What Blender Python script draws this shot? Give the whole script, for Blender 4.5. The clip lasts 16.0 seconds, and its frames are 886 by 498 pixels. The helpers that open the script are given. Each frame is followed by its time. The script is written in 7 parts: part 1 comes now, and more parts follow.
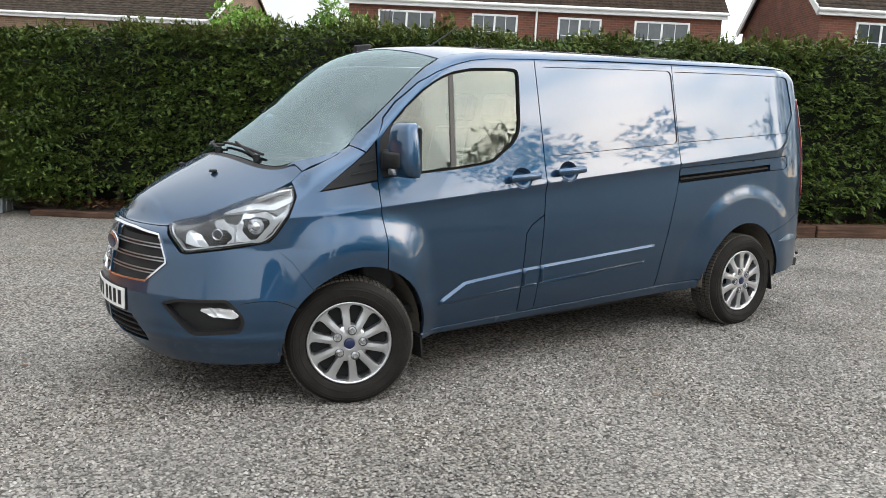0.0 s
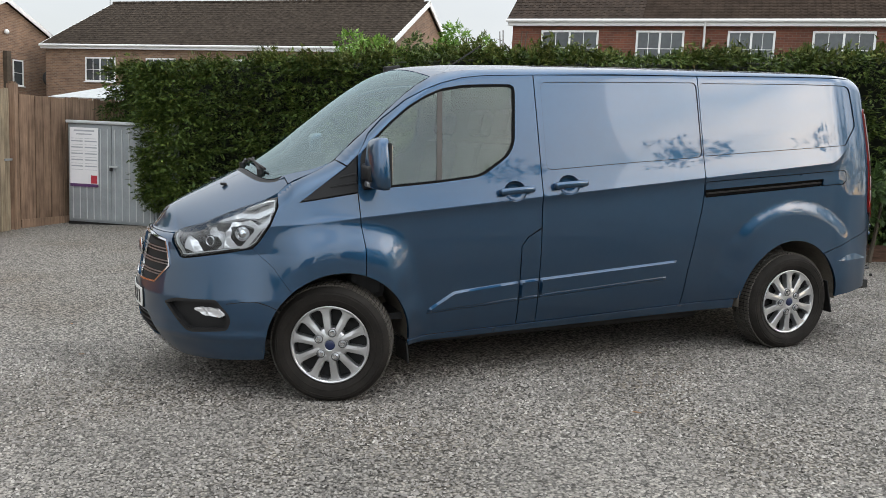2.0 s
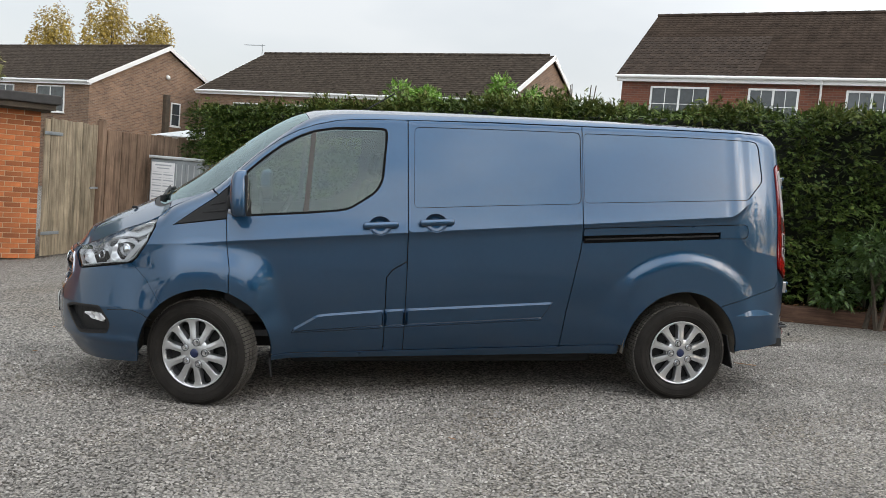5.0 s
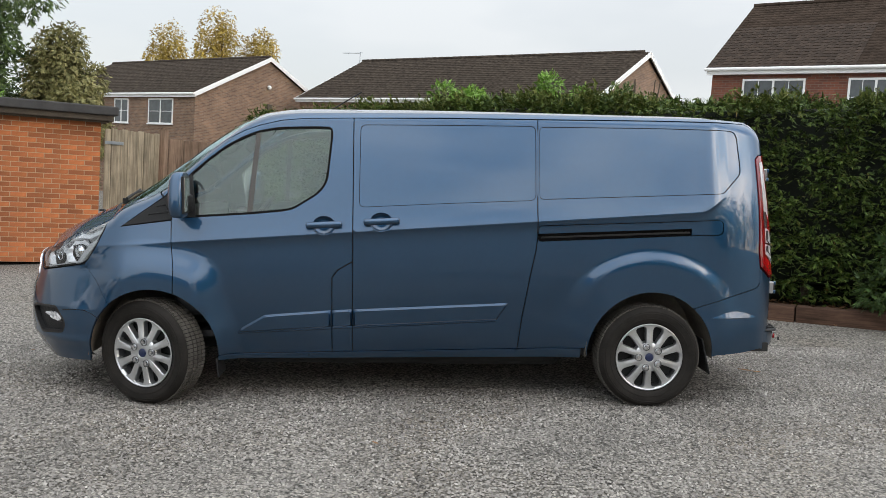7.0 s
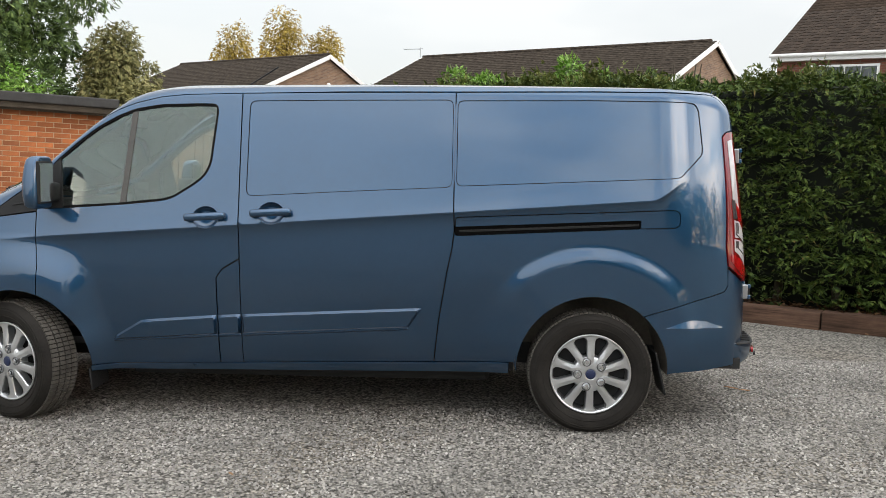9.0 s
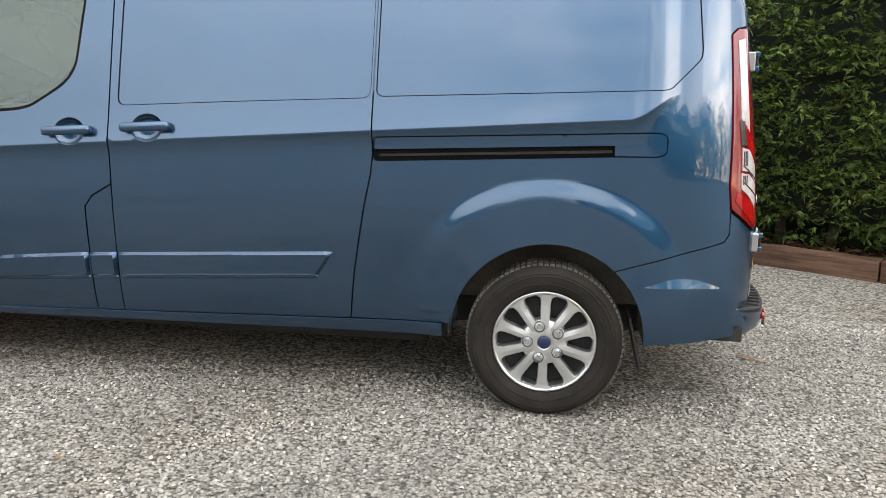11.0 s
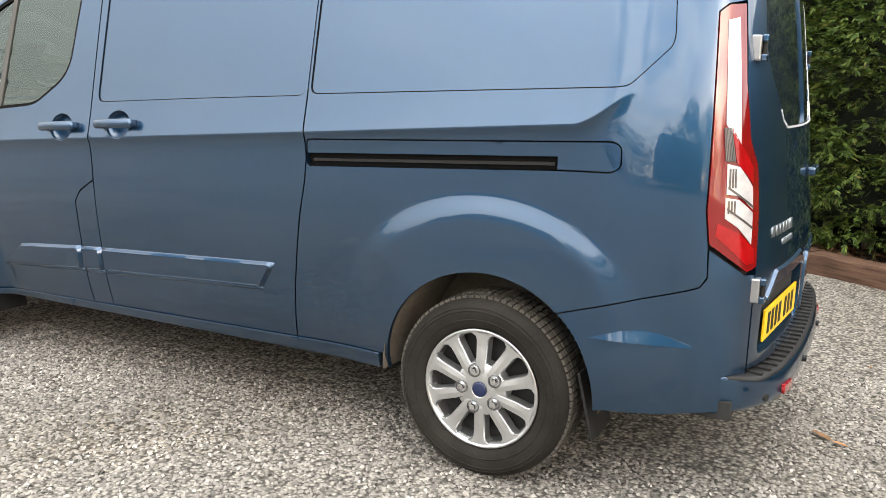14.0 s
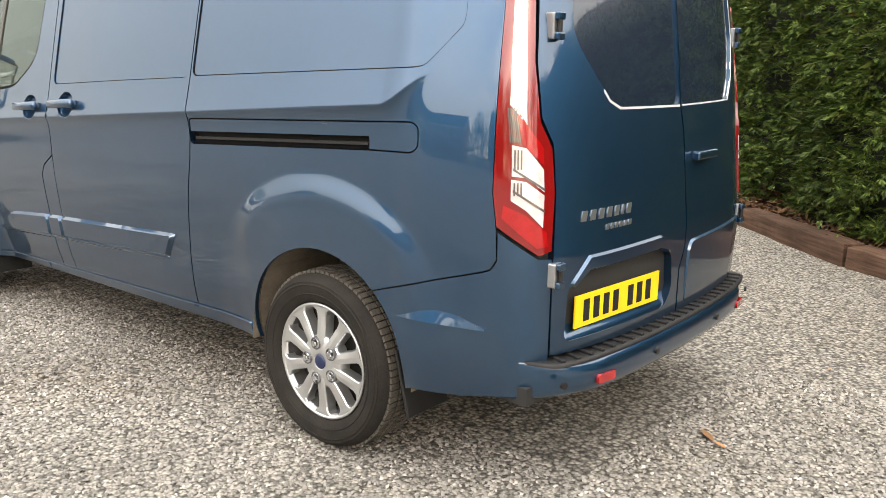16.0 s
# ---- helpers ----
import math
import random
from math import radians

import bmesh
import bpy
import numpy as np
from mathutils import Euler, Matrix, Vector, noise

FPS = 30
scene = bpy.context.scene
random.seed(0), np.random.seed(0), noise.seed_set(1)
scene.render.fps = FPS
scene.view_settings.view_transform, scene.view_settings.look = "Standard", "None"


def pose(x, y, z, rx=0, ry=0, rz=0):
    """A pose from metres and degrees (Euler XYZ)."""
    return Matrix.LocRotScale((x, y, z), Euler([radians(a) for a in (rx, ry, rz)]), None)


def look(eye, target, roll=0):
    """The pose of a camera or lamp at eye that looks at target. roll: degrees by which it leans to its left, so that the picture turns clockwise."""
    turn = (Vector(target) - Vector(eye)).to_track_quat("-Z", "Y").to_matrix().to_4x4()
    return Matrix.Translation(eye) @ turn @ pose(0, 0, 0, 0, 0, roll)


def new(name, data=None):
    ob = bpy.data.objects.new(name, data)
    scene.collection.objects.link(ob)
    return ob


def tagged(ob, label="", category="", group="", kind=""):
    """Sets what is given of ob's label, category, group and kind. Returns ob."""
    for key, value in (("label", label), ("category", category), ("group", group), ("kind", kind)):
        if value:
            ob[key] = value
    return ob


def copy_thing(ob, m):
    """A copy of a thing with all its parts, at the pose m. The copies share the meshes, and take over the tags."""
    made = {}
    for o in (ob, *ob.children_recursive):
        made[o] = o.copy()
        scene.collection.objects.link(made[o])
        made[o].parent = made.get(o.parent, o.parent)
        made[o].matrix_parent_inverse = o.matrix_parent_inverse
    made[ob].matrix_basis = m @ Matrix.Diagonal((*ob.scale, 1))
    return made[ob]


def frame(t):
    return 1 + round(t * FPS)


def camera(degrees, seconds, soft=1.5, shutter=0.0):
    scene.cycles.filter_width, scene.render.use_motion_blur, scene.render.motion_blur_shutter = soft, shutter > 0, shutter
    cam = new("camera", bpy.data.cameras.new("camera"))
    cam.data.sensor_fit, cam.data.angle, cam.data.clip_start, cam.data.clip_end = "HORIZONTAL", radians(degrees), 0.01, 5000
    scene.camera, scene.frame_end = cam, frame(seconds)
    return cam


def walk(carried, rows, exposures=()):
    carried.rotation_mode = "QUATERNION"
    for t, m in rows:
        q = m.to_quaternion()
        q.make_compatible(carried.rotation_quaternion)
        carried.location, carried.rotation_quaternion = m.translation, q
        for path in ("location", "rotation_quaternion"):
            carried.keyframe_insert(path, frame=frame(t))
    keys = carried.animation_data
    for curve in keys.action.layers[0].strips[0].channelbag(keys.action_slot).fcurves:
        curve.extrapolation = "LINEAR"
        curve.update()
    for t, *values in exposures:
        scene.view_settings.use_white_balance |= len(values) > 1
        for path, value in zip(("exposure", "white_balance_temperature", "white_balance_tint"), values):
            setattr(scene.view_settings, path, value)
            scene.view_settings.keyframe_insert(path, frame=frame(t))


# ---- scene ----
cam = camera(55.1, 16.0, soft=0.8)
SLOPE = radians(2.6)                         # the yard rises gently towards the tail of the van
YARD = Matrix.Rotation(-SLOPE, 4, "Y")
PATH = [
    (0, (-2.071, -3.842, 1.599), (-0.951, -2.22, 1.261), 1.1),
    (0.5, (-1.832, -3.969, 1.585), (-0.751, -2.323, 1.24), 1.4),
    (1, (-1.561, -4.09, 1.585), (-0.492, -2.434, 1.248), 2.3),
    (1.5, (-1.336, -4.272, 1.579), (-0.406, -2.523, 1.299), 0.8),
    (2, (-1.104, -4.565, 1.579), (-0.384, -2.722, 1.285), 0.1),
    (2.5, (-0.836, -4.681, 1.566), (-0.204, -2.807, 1.271), -0.1),
    (3, (-0.535, -4.804, 1.594), (0.037, -2.902, 1.358), 1.0),
    (3.5, (-0.263, -5.066, 1.58), (0.29, -3.157, 1.356), 1.0),
    (4, (-0.03, -5.265, 1.574), (0.5, -3.349, 1.352), 1.1),
    (4.2, (0.085, -5.309, 1.56), (0.605, -3.389, 1.361), 1.8),
    (6.3, (1.16, -5.57, 1.554), (1.308, -3.584, 1.369), 0.9),
    (6.5, (1.281, -5.52, 1.561), (1.42, -3.533, 1.377), 1.0),
    (7, (1.611, -5.449, 1.538), (1.722, -3.46, 1.355), 1.2),
    (7.5, (1.905, -5.382, 1.544), (1.935, -3.391, 1.36), 0.8),
    (8, (2.153, -5.16, 1.516), (2.122, -3.169, 1.329), 0.9),
    (8.5, (2.383, -4.907, 1.495), (2.333, -2.916, 1.306), 0.7),
    (9, (2.642, -4.645, 1.465), (2.569, -2.655, 1.275), 0.8),
    (9.5, (2.806, -4.413, 1.426), (2.728, -2.428, 1.187), 1.1),
    (9.7, (2.861, -4.258, 1.417), (2.774, -2.279, 1.145), 1.5),
    (11.8, (3.544, -3.262, 1.416), (3.184, -1.33, 1.041), 1.1),
    (12, (3.601, -3.175, 1.419), (3.211, -1.249, 1.047), 1.1),
    (12.5, (3.773, -3.044, 1.409), (3.269, -1.147, 1.028), 0.8),
    (13, (4.044, -2.952, 1.437), (3.397, -1.099, 1.054), 0.5),
    (13.5, (4.274, -2.832, 1.44), (3.539, -1.014, 1.048), 0.6),
    (14, (4.524, -2.637, 1.446), (3.614, -0.901, 1.046), 1.4),
    (14.5, (4.749, -2.526, 1.461), (3.769, -0.832, 1.048), 0.8),
    (15, (5.078, -2.424, 1.456), (4.043, -0.767, 1.031), 0.7),
    (15.5, (5.337, -2.29, 1.463), (4.211, -0.696, 1.025), 0.6),
    (16, (5.555, -2.032, 1.461), (4.32, -0.523, 1.017), 0.9),
]
walk(cam, [(t, YARD @ look(eye, target, roll)) for t, eye, target, roll in PATH],
     [(0, 0.10, 6700, 12), (0.5, -0.10, 6700, 12), (1, -0.18, 6700, 12), (2, -0.20, 6700, 12), (3.5, -0.22, 6700, 12), (7, -0.22, 6700, 12), (9, -0.04, 6900, 12), (9.7, 0.12, 6950, 12),
      (11.8, 0.70, 7100, 12), (14, 0.84, 7350, 13), (15, 0.87, 7600, 13), (16, 0.92, 7700, 14)])


# ---- sky and sun ----
world = bpy.data.worlds.new("sky")
scene.world = world
world.use_nodes = True
wn, wl = world.node_tree.nodes, world.node_tree.links
wn.clear()
w_out = wn.new("ShaderNodeOutputWorld")
w_bg = wn.new("ShaderNodeBackground")
w_sky = wn.new("ShaderNodeTexSky")
w_sky.sky_type = "NISHITA"
w_sky.sun_disc = False
SUN_ELEV, SUN_AZ = radians(22), radians(134)
w_sky.sun_elevation = SUN_ELEV
w_sky.sun_rotation = SUN_AZ
w_sky.air_density, w_sky.dust_density, w_sky.ozone_density = 1.0, 1.2, 1.0
# thin broken cloud over the whole sky
w_co = wn.new("ShaderNodeTexCoord")
w_map = wn.new("ShaderNodeMapping")
w_map.inputs["Scale"].default_value = (1.0, 1.0, 2.6)
w_noise = wn.new("ShaderNodeTexNoise")
w_noise.inputs["Scale"].default_value = 3.2
w_noise.inputs["Detail"].default_value = 3.5
w_noise.inputs["Roughness"].default_value = 0.55
w_ramp = wn.new("ShaderNodeValToRGB")
w_ramp.color_ramp.elements[0].position = 0.43
w_ramp.color_ramp.elements[0].color = (0.22, 0.22, 0.22, 1)
w_ramp.color_ramp.elements[1].position = 0.62
w_ramp.color_ramp.elements[1].color = (1, 1, 1, 1)
w_mix = wn.new("ShaderNodeMix")
w_mix.data_type = "RGBA"
w_mix.inputs[7].default_value = (6.3, 6.7, 6.95, 1)
w_bg.inputs["Strength"].default_value = 0.126
# the cloud is torn on the sun's side and an even veil on the other
w_side = wn.new("ShaderNodeMapRange")
w_side.interpolation_type = "SMOOTHSTEP"
w_side.inputs["From Min"].default_value, w_side.inputs["From Max"].default_value = -0.35, 0.45
w_torn = wn.new("ShaderNodeMapRange")
w_torn.interpolation_type = "SMOOTHSTEP"
w_torn.inputs["From Min"].default_value, w_torn.inputs["From Max"].default_value = 0.55, 0.92
w_torn.inputs["To Min"].default_value = 0.12
w_cloud = wn.new("ShaderNodeMix")
w_cloud.inputs[2].default_value = 0.88
wl.new(w_co.outputs["Generated"], w_map.inputs["Vector"])
wl.new(w_map.outputs["Vector"], w_noise.inputs["Vector"])
wl.new(w_noise.outputs["Fac"], w_ramp.inputs["Fac"])
wl.new(w_torn.outputs[0], w_cloud.inputs[0])
wl.new(w_ramp.outputs["Color"], w_cloud.inputs[3])
wl.new(w_cloud.outputs[0], w_mix.inputs[0])
wl.new(w_sky.outputs["Color"], w_mix.inputs[6])
# the thin cloud is brightest round the veiled sun
SUN_DIR = (math.sin(SUN_AZ) * math.cos(SUN_ELEV), math.cos(SUN_AZ) * math.cos(SUN_ELEV), math.sin(SUN_ELEV))
w_dot = wn.new("ShaderNodeVectorMath")
w_dot.operation = "DOT_PRODUCT"
w_dot.inputs[1].default_value = SUN_DIR
w_nrm = wn.new("ShaderNodeVectorMath")
w_nrm.operation = "NORMALIZE"
w_max = wn.new("ShaderNodeMath")
w_max.operation = "MAXIMUM"
w_max.inputs[1].default_value = 0.0
w_pow = wn.new("ShaderNodeMath")
w_pow.operation = "POWER"
w_pow.inputs[1].default_value = 60.0
w_glow = wn.new("ShaderNodeMath")
w_glow.operation = "MULTIPLY_ADD"
w_glow.inputs[1].default_value = 0.5
w_shape = wn.new("ShaderNodeMath")
w_shape.operation = "MULTIPLY"
w_lit = wn.new("ShaderNodeMix")
w_lit.data_type, w_lit.blend_type = "RGBA", "MULTIPLY"
w_lit.inputs[0].default_value = 1.0
wl.new(w_co.outputs["Generated"], w_nrm.inputs[0])
wl.new(w_nrm.outputs["Vector"], w_dot.inputs[0])
wl.new(w_dot.outputs["Value"], w_max.inputs[0])
wl.new(w_dot.outputs["Value"], w_side.inputs["Value"])
wl.new(w_dot.outputs["Value"], w_torn.inputs["Value"])
wl.new(w_max.outputs[0], w_pow.inputs[0])
wl.new(w_pow.outputs[0], w_shape.inputs[0])
wl.new(w_cloud.outputs[0], w_shape.inputs[1])
# the half of the sky towards the sun is the brighter one
w_half = wn.new("ShaderNodeMath")
w_half.operation = "MULTIPLY_ADD"
w_half.inputs[1].default_value = 1.00
w_half.inputs[2].default_value = 1.10
wl.new(w_side.outputs[0], w_half.inputs[0])
wl.new(w_half.outputs[0], w_glow.inputs[2])
wl.new(w_shape.outputs[0], w_glow.inputs[0])
wl.new(w_mix.outputs[2], w_lit.inputs[6])
wl.new(w_glow.outputs[0], w_lit.inputs[7])
# the veil is a little brighter overhead than at the horizon
w_sep = wn.new("ShaderNodeSeparateXYZ")
w_up = wn.new("ShaderNodeMath")
w_up.operation = "MAXIMUM"
w_up.inputs[1].default_value = 0.0
w_grad = wn.new("ShaderNodeMath")
w_grad.operation = "MULTIPLY_ADD"
w_grad.inputs[1].default_value = 1.1
w_grad.inputs[2].default_value = 1.00
w_fin = wn.new("ShaderNodeMix")
w_fin.data_type, w_fin.blend_type = "RGBA", "MULTIPLY"
w_fin.inputs[0].default_value = 1.0
wl.new(w_nrm.outputs["Vector"], w_sep.inputs[0])
wl.new(w_sep.outputs["Z"], w_up.inputs[0])
wl.new(w_up.outputs[0], w_grad.inputs[0])
wl.new(w_lit.outputs[2], w_fin.inputs[6])
# darker undersides where the cloud is thin or torn
w_dim = wn.new("ShaderNodeMath")
w_dim.operation = "MULTIPLY_ADD"
w_dim.inputs[1].default_value = 0.32
w_dim.inputs[2].default_value = 0.70
w_all = wn.new("ShaderNodeMath")
w_all.operation = "MULTIPLY"
wl.new(w_cloud.outputs[0], w_dim.inputs[0])
wl.new(w_dim.outputs[0], w_all.inputs[0])
wl.new(w_grad.outputs[0], w_all.inputs[1])
wl.new(w_all.outputs[0], w_fin.inputs[7])
wl.new(w_fin.outputs[2], w_bg.inputs["Color"])
wl.new(w_bg.outputs["Background"], w_out.inputs["Surface"])

sun_data = bpy.data.lights.new("sun", "SUN")
sun_data.energy = 0.22
sun_data.angle = radians(26)
sun_data.color = (1.0, 0.985, 0.96)
sun = new("sun", sun_data)
sun.matrix_world = look((0, 0, 0), (-math.sin(SUN_AZ) * math.cos(SUN_ELEV), -math.cos(SUN_AZ) * math.cos(SUN_ELEV), -math.sin(SUN_ELEV)))


# ---- materials ----
def mat(name, color, rough=0.5, metal=0.0, scale=0.0, vary=0.0, bump=0.0, bump_scale=0.0, coat=0.0, spec=0.5, fine=0.0):
    """A principled material with two scales of colour variation and a fine relief, in object metres."""
    m = bpy.data.materials.new(name)
    m.use_nodes = True
    n, l = m.node_tree.nodes, m.node_tree.links
    b = n["Principled BSDF"]
    b.inputs["Base Color"].default_value = (*color, 1)
    b.inputs["Roughness"].default_value = rough
    b.inputs["Metallic"].default_value = metal
    b.inputs["Specular IOR Level"].default_value = spec
    b.inputs["Coat Weight"].default_value = coat
    b.inputs["Coat Roughness"].default_value = 0.03
    co = n.new("ShaderNodeTexCoord")
    if vary > 0:
        t1 = n.new("ShaderNodeTexNoise")
        t1.inputs["Scale"].default_value = scale
        t1.inputs["Detail"].default_value = 6
        t2 = n.new("ShaderNodeTexNoise")
        t2.inputs["Scale"].default_value = scale * 9
        t2.inputs["Detail"].default_value = 3
        ad = n.new("ShaderNodeMath")
        ad.operation = "MULTIPLY_ADD"
        ad.inputs[1].default_value = 0.5
        l.new(co.outputs["Object"], t1.inputs["Vector"])
        l.new(co.outputs["Object"], t2.inputs["Vector"])
        l.new(t2.outputs["Fac"], ad.inputs[0])
        l.new(t1.outputs["Fac"], ad.inputs[2])
        r = n.new("ShaderNodeMapRange")
        r.inputs["From Min"].default_value = 0.45
        r.inputs["From Max"].default_value = 1.05
        r.inputs["To Min"].default_value = 1 - vary
        r.inputs["To Max"].default_value = 1 + vary
        l.new(ad.outputs[0], r.inputs["Value"])
        mu = n.new("ShaderNodeMix")
        mu.data_type, mu.blend_type = "RGBA", "MULTIPLY"
        mu.inputs[0].default_value = 1
        mu.inputs[6].default_value = (*color, 1)
        l.new(r.outputs["Result"], mu.inputs[7])
        l.new(mu.outputs[2], b.inputs["Base Color"])
    if bump > 0:
        t3 = n.new("ShaderNodeTexNoise")
        t3.inputs["Scale"].default_value = bump_scale
        t3.inputs["Detail"].default_value = 4
        bp = n.new("ShaderNodeBump")
        bp.inputs["Strength"].default_value = bump
        bp.inputs["Distance"].default_value = 0.01
        l.new(co.outputs["Object"], t3.inputs["Vector"])
        l.new(t3.outputs["Fac"], bp.inputs["Height"])
        l.new(bp.outputs["Normal"], b.inputs["Normal"])
    return m


def by_object(m, amount, socket="Random"):
    """Shift a material's brightness from piece to piece."""
    n, l = m.node_tree.nodes, m.node_tree.links
    b = n["Principled BSDF"]
    info = n.new("ShaderNodeObjectInfo") if socket == "Random" else n.new("ShaderNodeNewGeometry")
    r = n.new("ShaderNodeMapRange")
    r.inputs["To Min"].default_value = 1 - amount
    r.inputs["To Max"].default_value = 1 + amount
    l.new(info.outputs[socket], r.inputs["Value"])
    mu = n.new("ShaderNodeMix")
    mu.data_type, mu.blend_type = "RGBA", "MULTIPLY"
    mu.inputs[0].default_value = 1
    src = b.inputs["Base Color"]
    if src.is_linked:
        l.new(src.links[0].from_socket, mu.inputs[6])
    else:
        mu.inputs[6].default_value = src.default_value
    l.new(r.outputs["Result"], mu.inputs[7])
    l.new(mu.outputs[2], src)
    return m


PAINT = mat("blue_paint", (0.0140, 0.0600, 0.127), 0.42, 0.95, 3, 0.05, 0.0, 0, coat=1.0)
PAINT.node_tree.nodes["Principled BSDF"].inputs["Coat IOR"].default_value = 1.68
PAINT.node_tree.nodes["Principled BSDF"].inputs["Coat Roughness"].default_value = 0.028
# black for rubber seals, dark backings and painted shadow gaps
SEALGAP = mat("black_rubber_seal", (0.005, 0.005, 0.005), 0.65, spec=0.08)
BLACK = mat("black_plastic", (0.009, 0.009, 0.0095), 0.55, 0, 14, 0.2, 0.15, 400, spec=0.35)
GLOSSBLACK = mat("gloss_black", (0.008, 0.008, 0.009), 0.12)
TREAD = mat("dusty_tread", (0.072, 0.066, 0.058), 0.9, 0, 14, 0.3, 0.3, 120, spec=0.15)
RUBBER = mat("tyre_rubber", (0.0170, 0.0150, 0.0130), 0.8, 0, 9, 0.4, 0.2, 160, spec=0.18)
SILVER = mat("wheel_silver", (0.62, 0.63, 0.64), 0.30, 0.9, 12, 0.05)
LETTER = mat("letter_silver", (0.80, 0.81, 0.82), 0.35, 0.5)
CHROME = mat("chrome", (0.75, 0.76, 0.78), 0.12, 1.0)
LINER = mat("arch_liner", (0.15, 0.13, 0.105), 0.85, 0, 6, 0.35, 0.2, 60)
BOWL = mat("lamp_reflector", (0.86, 0.87, 0.89), 0.18, 0.5, 30, 0.06)
SATIN = mat("satin_chrome", (0.42, 0.43, 0.45), 0.3, 0.9)
# silver darkened to carry the shade in rim barrels and nut sockets
SHADESILVER = mat("dark_silver", (0.12, 0.12, 0.125), 0.4, 0.5)
LAMPGREY = mat("lamp_housing", (0.30, 0.30, 0.30), 0.25, 0.5, 20, 0.1)
BEZEL = mat("lamp_bezel_grey", (0.20, 0.20, 0.195), 0.35, 0.2, 20, 0.1)
STRIP = mat("light_guide", (0.62, 0.64, 0.66), 0.25, 0.3, 20, 0.05)
DIVIDER = mat("divider_trim", (0.060, 0.057, 0.052), 0.5, 0, 12, 0.1)
# near-black stand-in for shade in panel gaps, wheels and under the van
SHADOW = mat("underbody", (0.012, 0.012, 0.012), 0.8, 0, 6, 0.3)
WHITE = mat("white_paint", (0.78, 0.78, 0.76), 0.4, 0, 3, 0.05)


def thin_glass(name, color, gloss=0.12, sheen=(1.0, 1.0, 1.0), rough=0.01):
    """Thin pane: see-through tint with a mirror share that grows at grazing angles."""
    m = bpy.data.materials.new(name)
    m.use_nodes = True
    n, l = m.node_tree.nodes, m.node_tree.links
    n.clear()
    out = n.new("ShaderNodeOutputMaterial")
    tr = n.new("ShaderNodeBsdfTransparent")
    tr.inputs["Color"].default_value = (*color, 1)
    gl = n.new("ShaderNodeBsdfGlossy")
    gl.inputs["Roughness"].default_value = rough
    gl.inputs["Color"].default_value = (*sheen, 1)
    lw = n.new("ShaderNodeFresnel")
    lw.inputs["IOR"].default_value = 1.5 + gloss
    mx = n.new("ShaderNodeMixShader")
    l.new(lw.outputs["Fac"], mx.inputs["Fac"])
    l.new(tr.outputs["BSDF"], mx.inputs[1])
    l.new(gl.outputs["BSDF"], mx.inputs[2])
    l.new(mx.outputs["Shader"], out.inputs["Surface"])
    return m


CABGLASS = thin_glass("cab_glass", (0.84, 0.90, 0.85), 0.45, (0.82, 0.94, 0.88))
SCREENGLASS = thin_glass("screen_glass", (0.62, 0.74, 0.70), 0.95, (0.76, 0.94, 0.96), 0.02)
LENS = thin_glass("clear_lens", (0.9, 0.92, 0.93), 0.1)


# ---- mesh helpers ----
def part(name, bm, material, parent, label=""):
    """Link a bmesh as one mesh object under a thing or a part."""
    me = bpy.data.meshes.new(name)
    bm.to_mesh(me)
    bm.free()
    me.materials.append(material)
    ob = new(name, me)
    ob.parent = parent
    if label:
        ob["label"] = label
    return ob


def mesh_ob(name, verts, faces, material, parent=None, smooth=False, normals=None, label=""):
    me = bpy.data.meshes.new(name)
    me.from_pydata([tuple(v) for v in verts], [], [tuple(f) for f in faces])
    me.materials.append(material)
    if smooth or normals is not None:
        me.polygons.foreach_set("use_smooth", [True] * len(me.polygons))
    me.update()
    if normals is not None:
        me.normals_split_custom_set_from_vertices([tuple(n) for n in normals])
    ob = new(name, me)
    if parent is not None:
        ob.parent = parent
    if label:
        ob["label"] = label
    return ob


def thing(name, label, category, group="", loc=(0, 0, 0), rz=0.0, kind=""):
    e = new(name)
    e.empty_display_size = 0.1
    e.matrix_world = Matrix.Translation(loc) @ Matrix.Rotation(rz, 4, "Z")
    return tagged(e, label, category, group, kind)


def box(bm, x0, x1, y0, y1, z0, z1, bevel=0.0, m=None):
    vs = bmesh.ops.create_cube(bm, size=1.0)["verts"]
    for v in vs:
        v.co = Vector((x0 + (v.co.x + 0.5) * (x1 - x0), y0 + (v.co.y + 0.5) * (y1 - y0), z0 + (v.co.z + 0.5) * (z1 - z0)))
    if bevel > 0:
        es = list({e for v in vs for e in v.link_edges})
        r = bmesh.ops.bevel(bm, geom=es, offset=bevel, segments=2, affect="EDGES", profile=0.5)
        vs = list({v for f in r["faces"] for v in f.verts} | {v for v in vs if v.is_valid})
    if m is not None:
        bmesh.ops.transform(bm, matrix=m, verts=[v for v in vs if v.is_valid])
    return vs


def boxpart(name, dims, material, parent, bevel=0.0, m=None, label=""):
    bm = bmesh.new()
    box(bm, *dims, bevel=bevel, m=m)
    return part(name, bm, material, parent, label)


def cyl(bm, p, q, r, seg=12, r2=None):
    p, q = Vector(p), Vector(q)
    d = q - p
    mtx = Matrix.Translation((p + q) / 2) @ d.to_track_quat("Z", "Y").to_matrix().to_4x4()
    return bmesh.ops.create_cone(bm, cap_ends=True, segments=seg, radius1=r, radius2=r if r2 is None else r2, depth=d.length, matrix=mtx)["verts"]


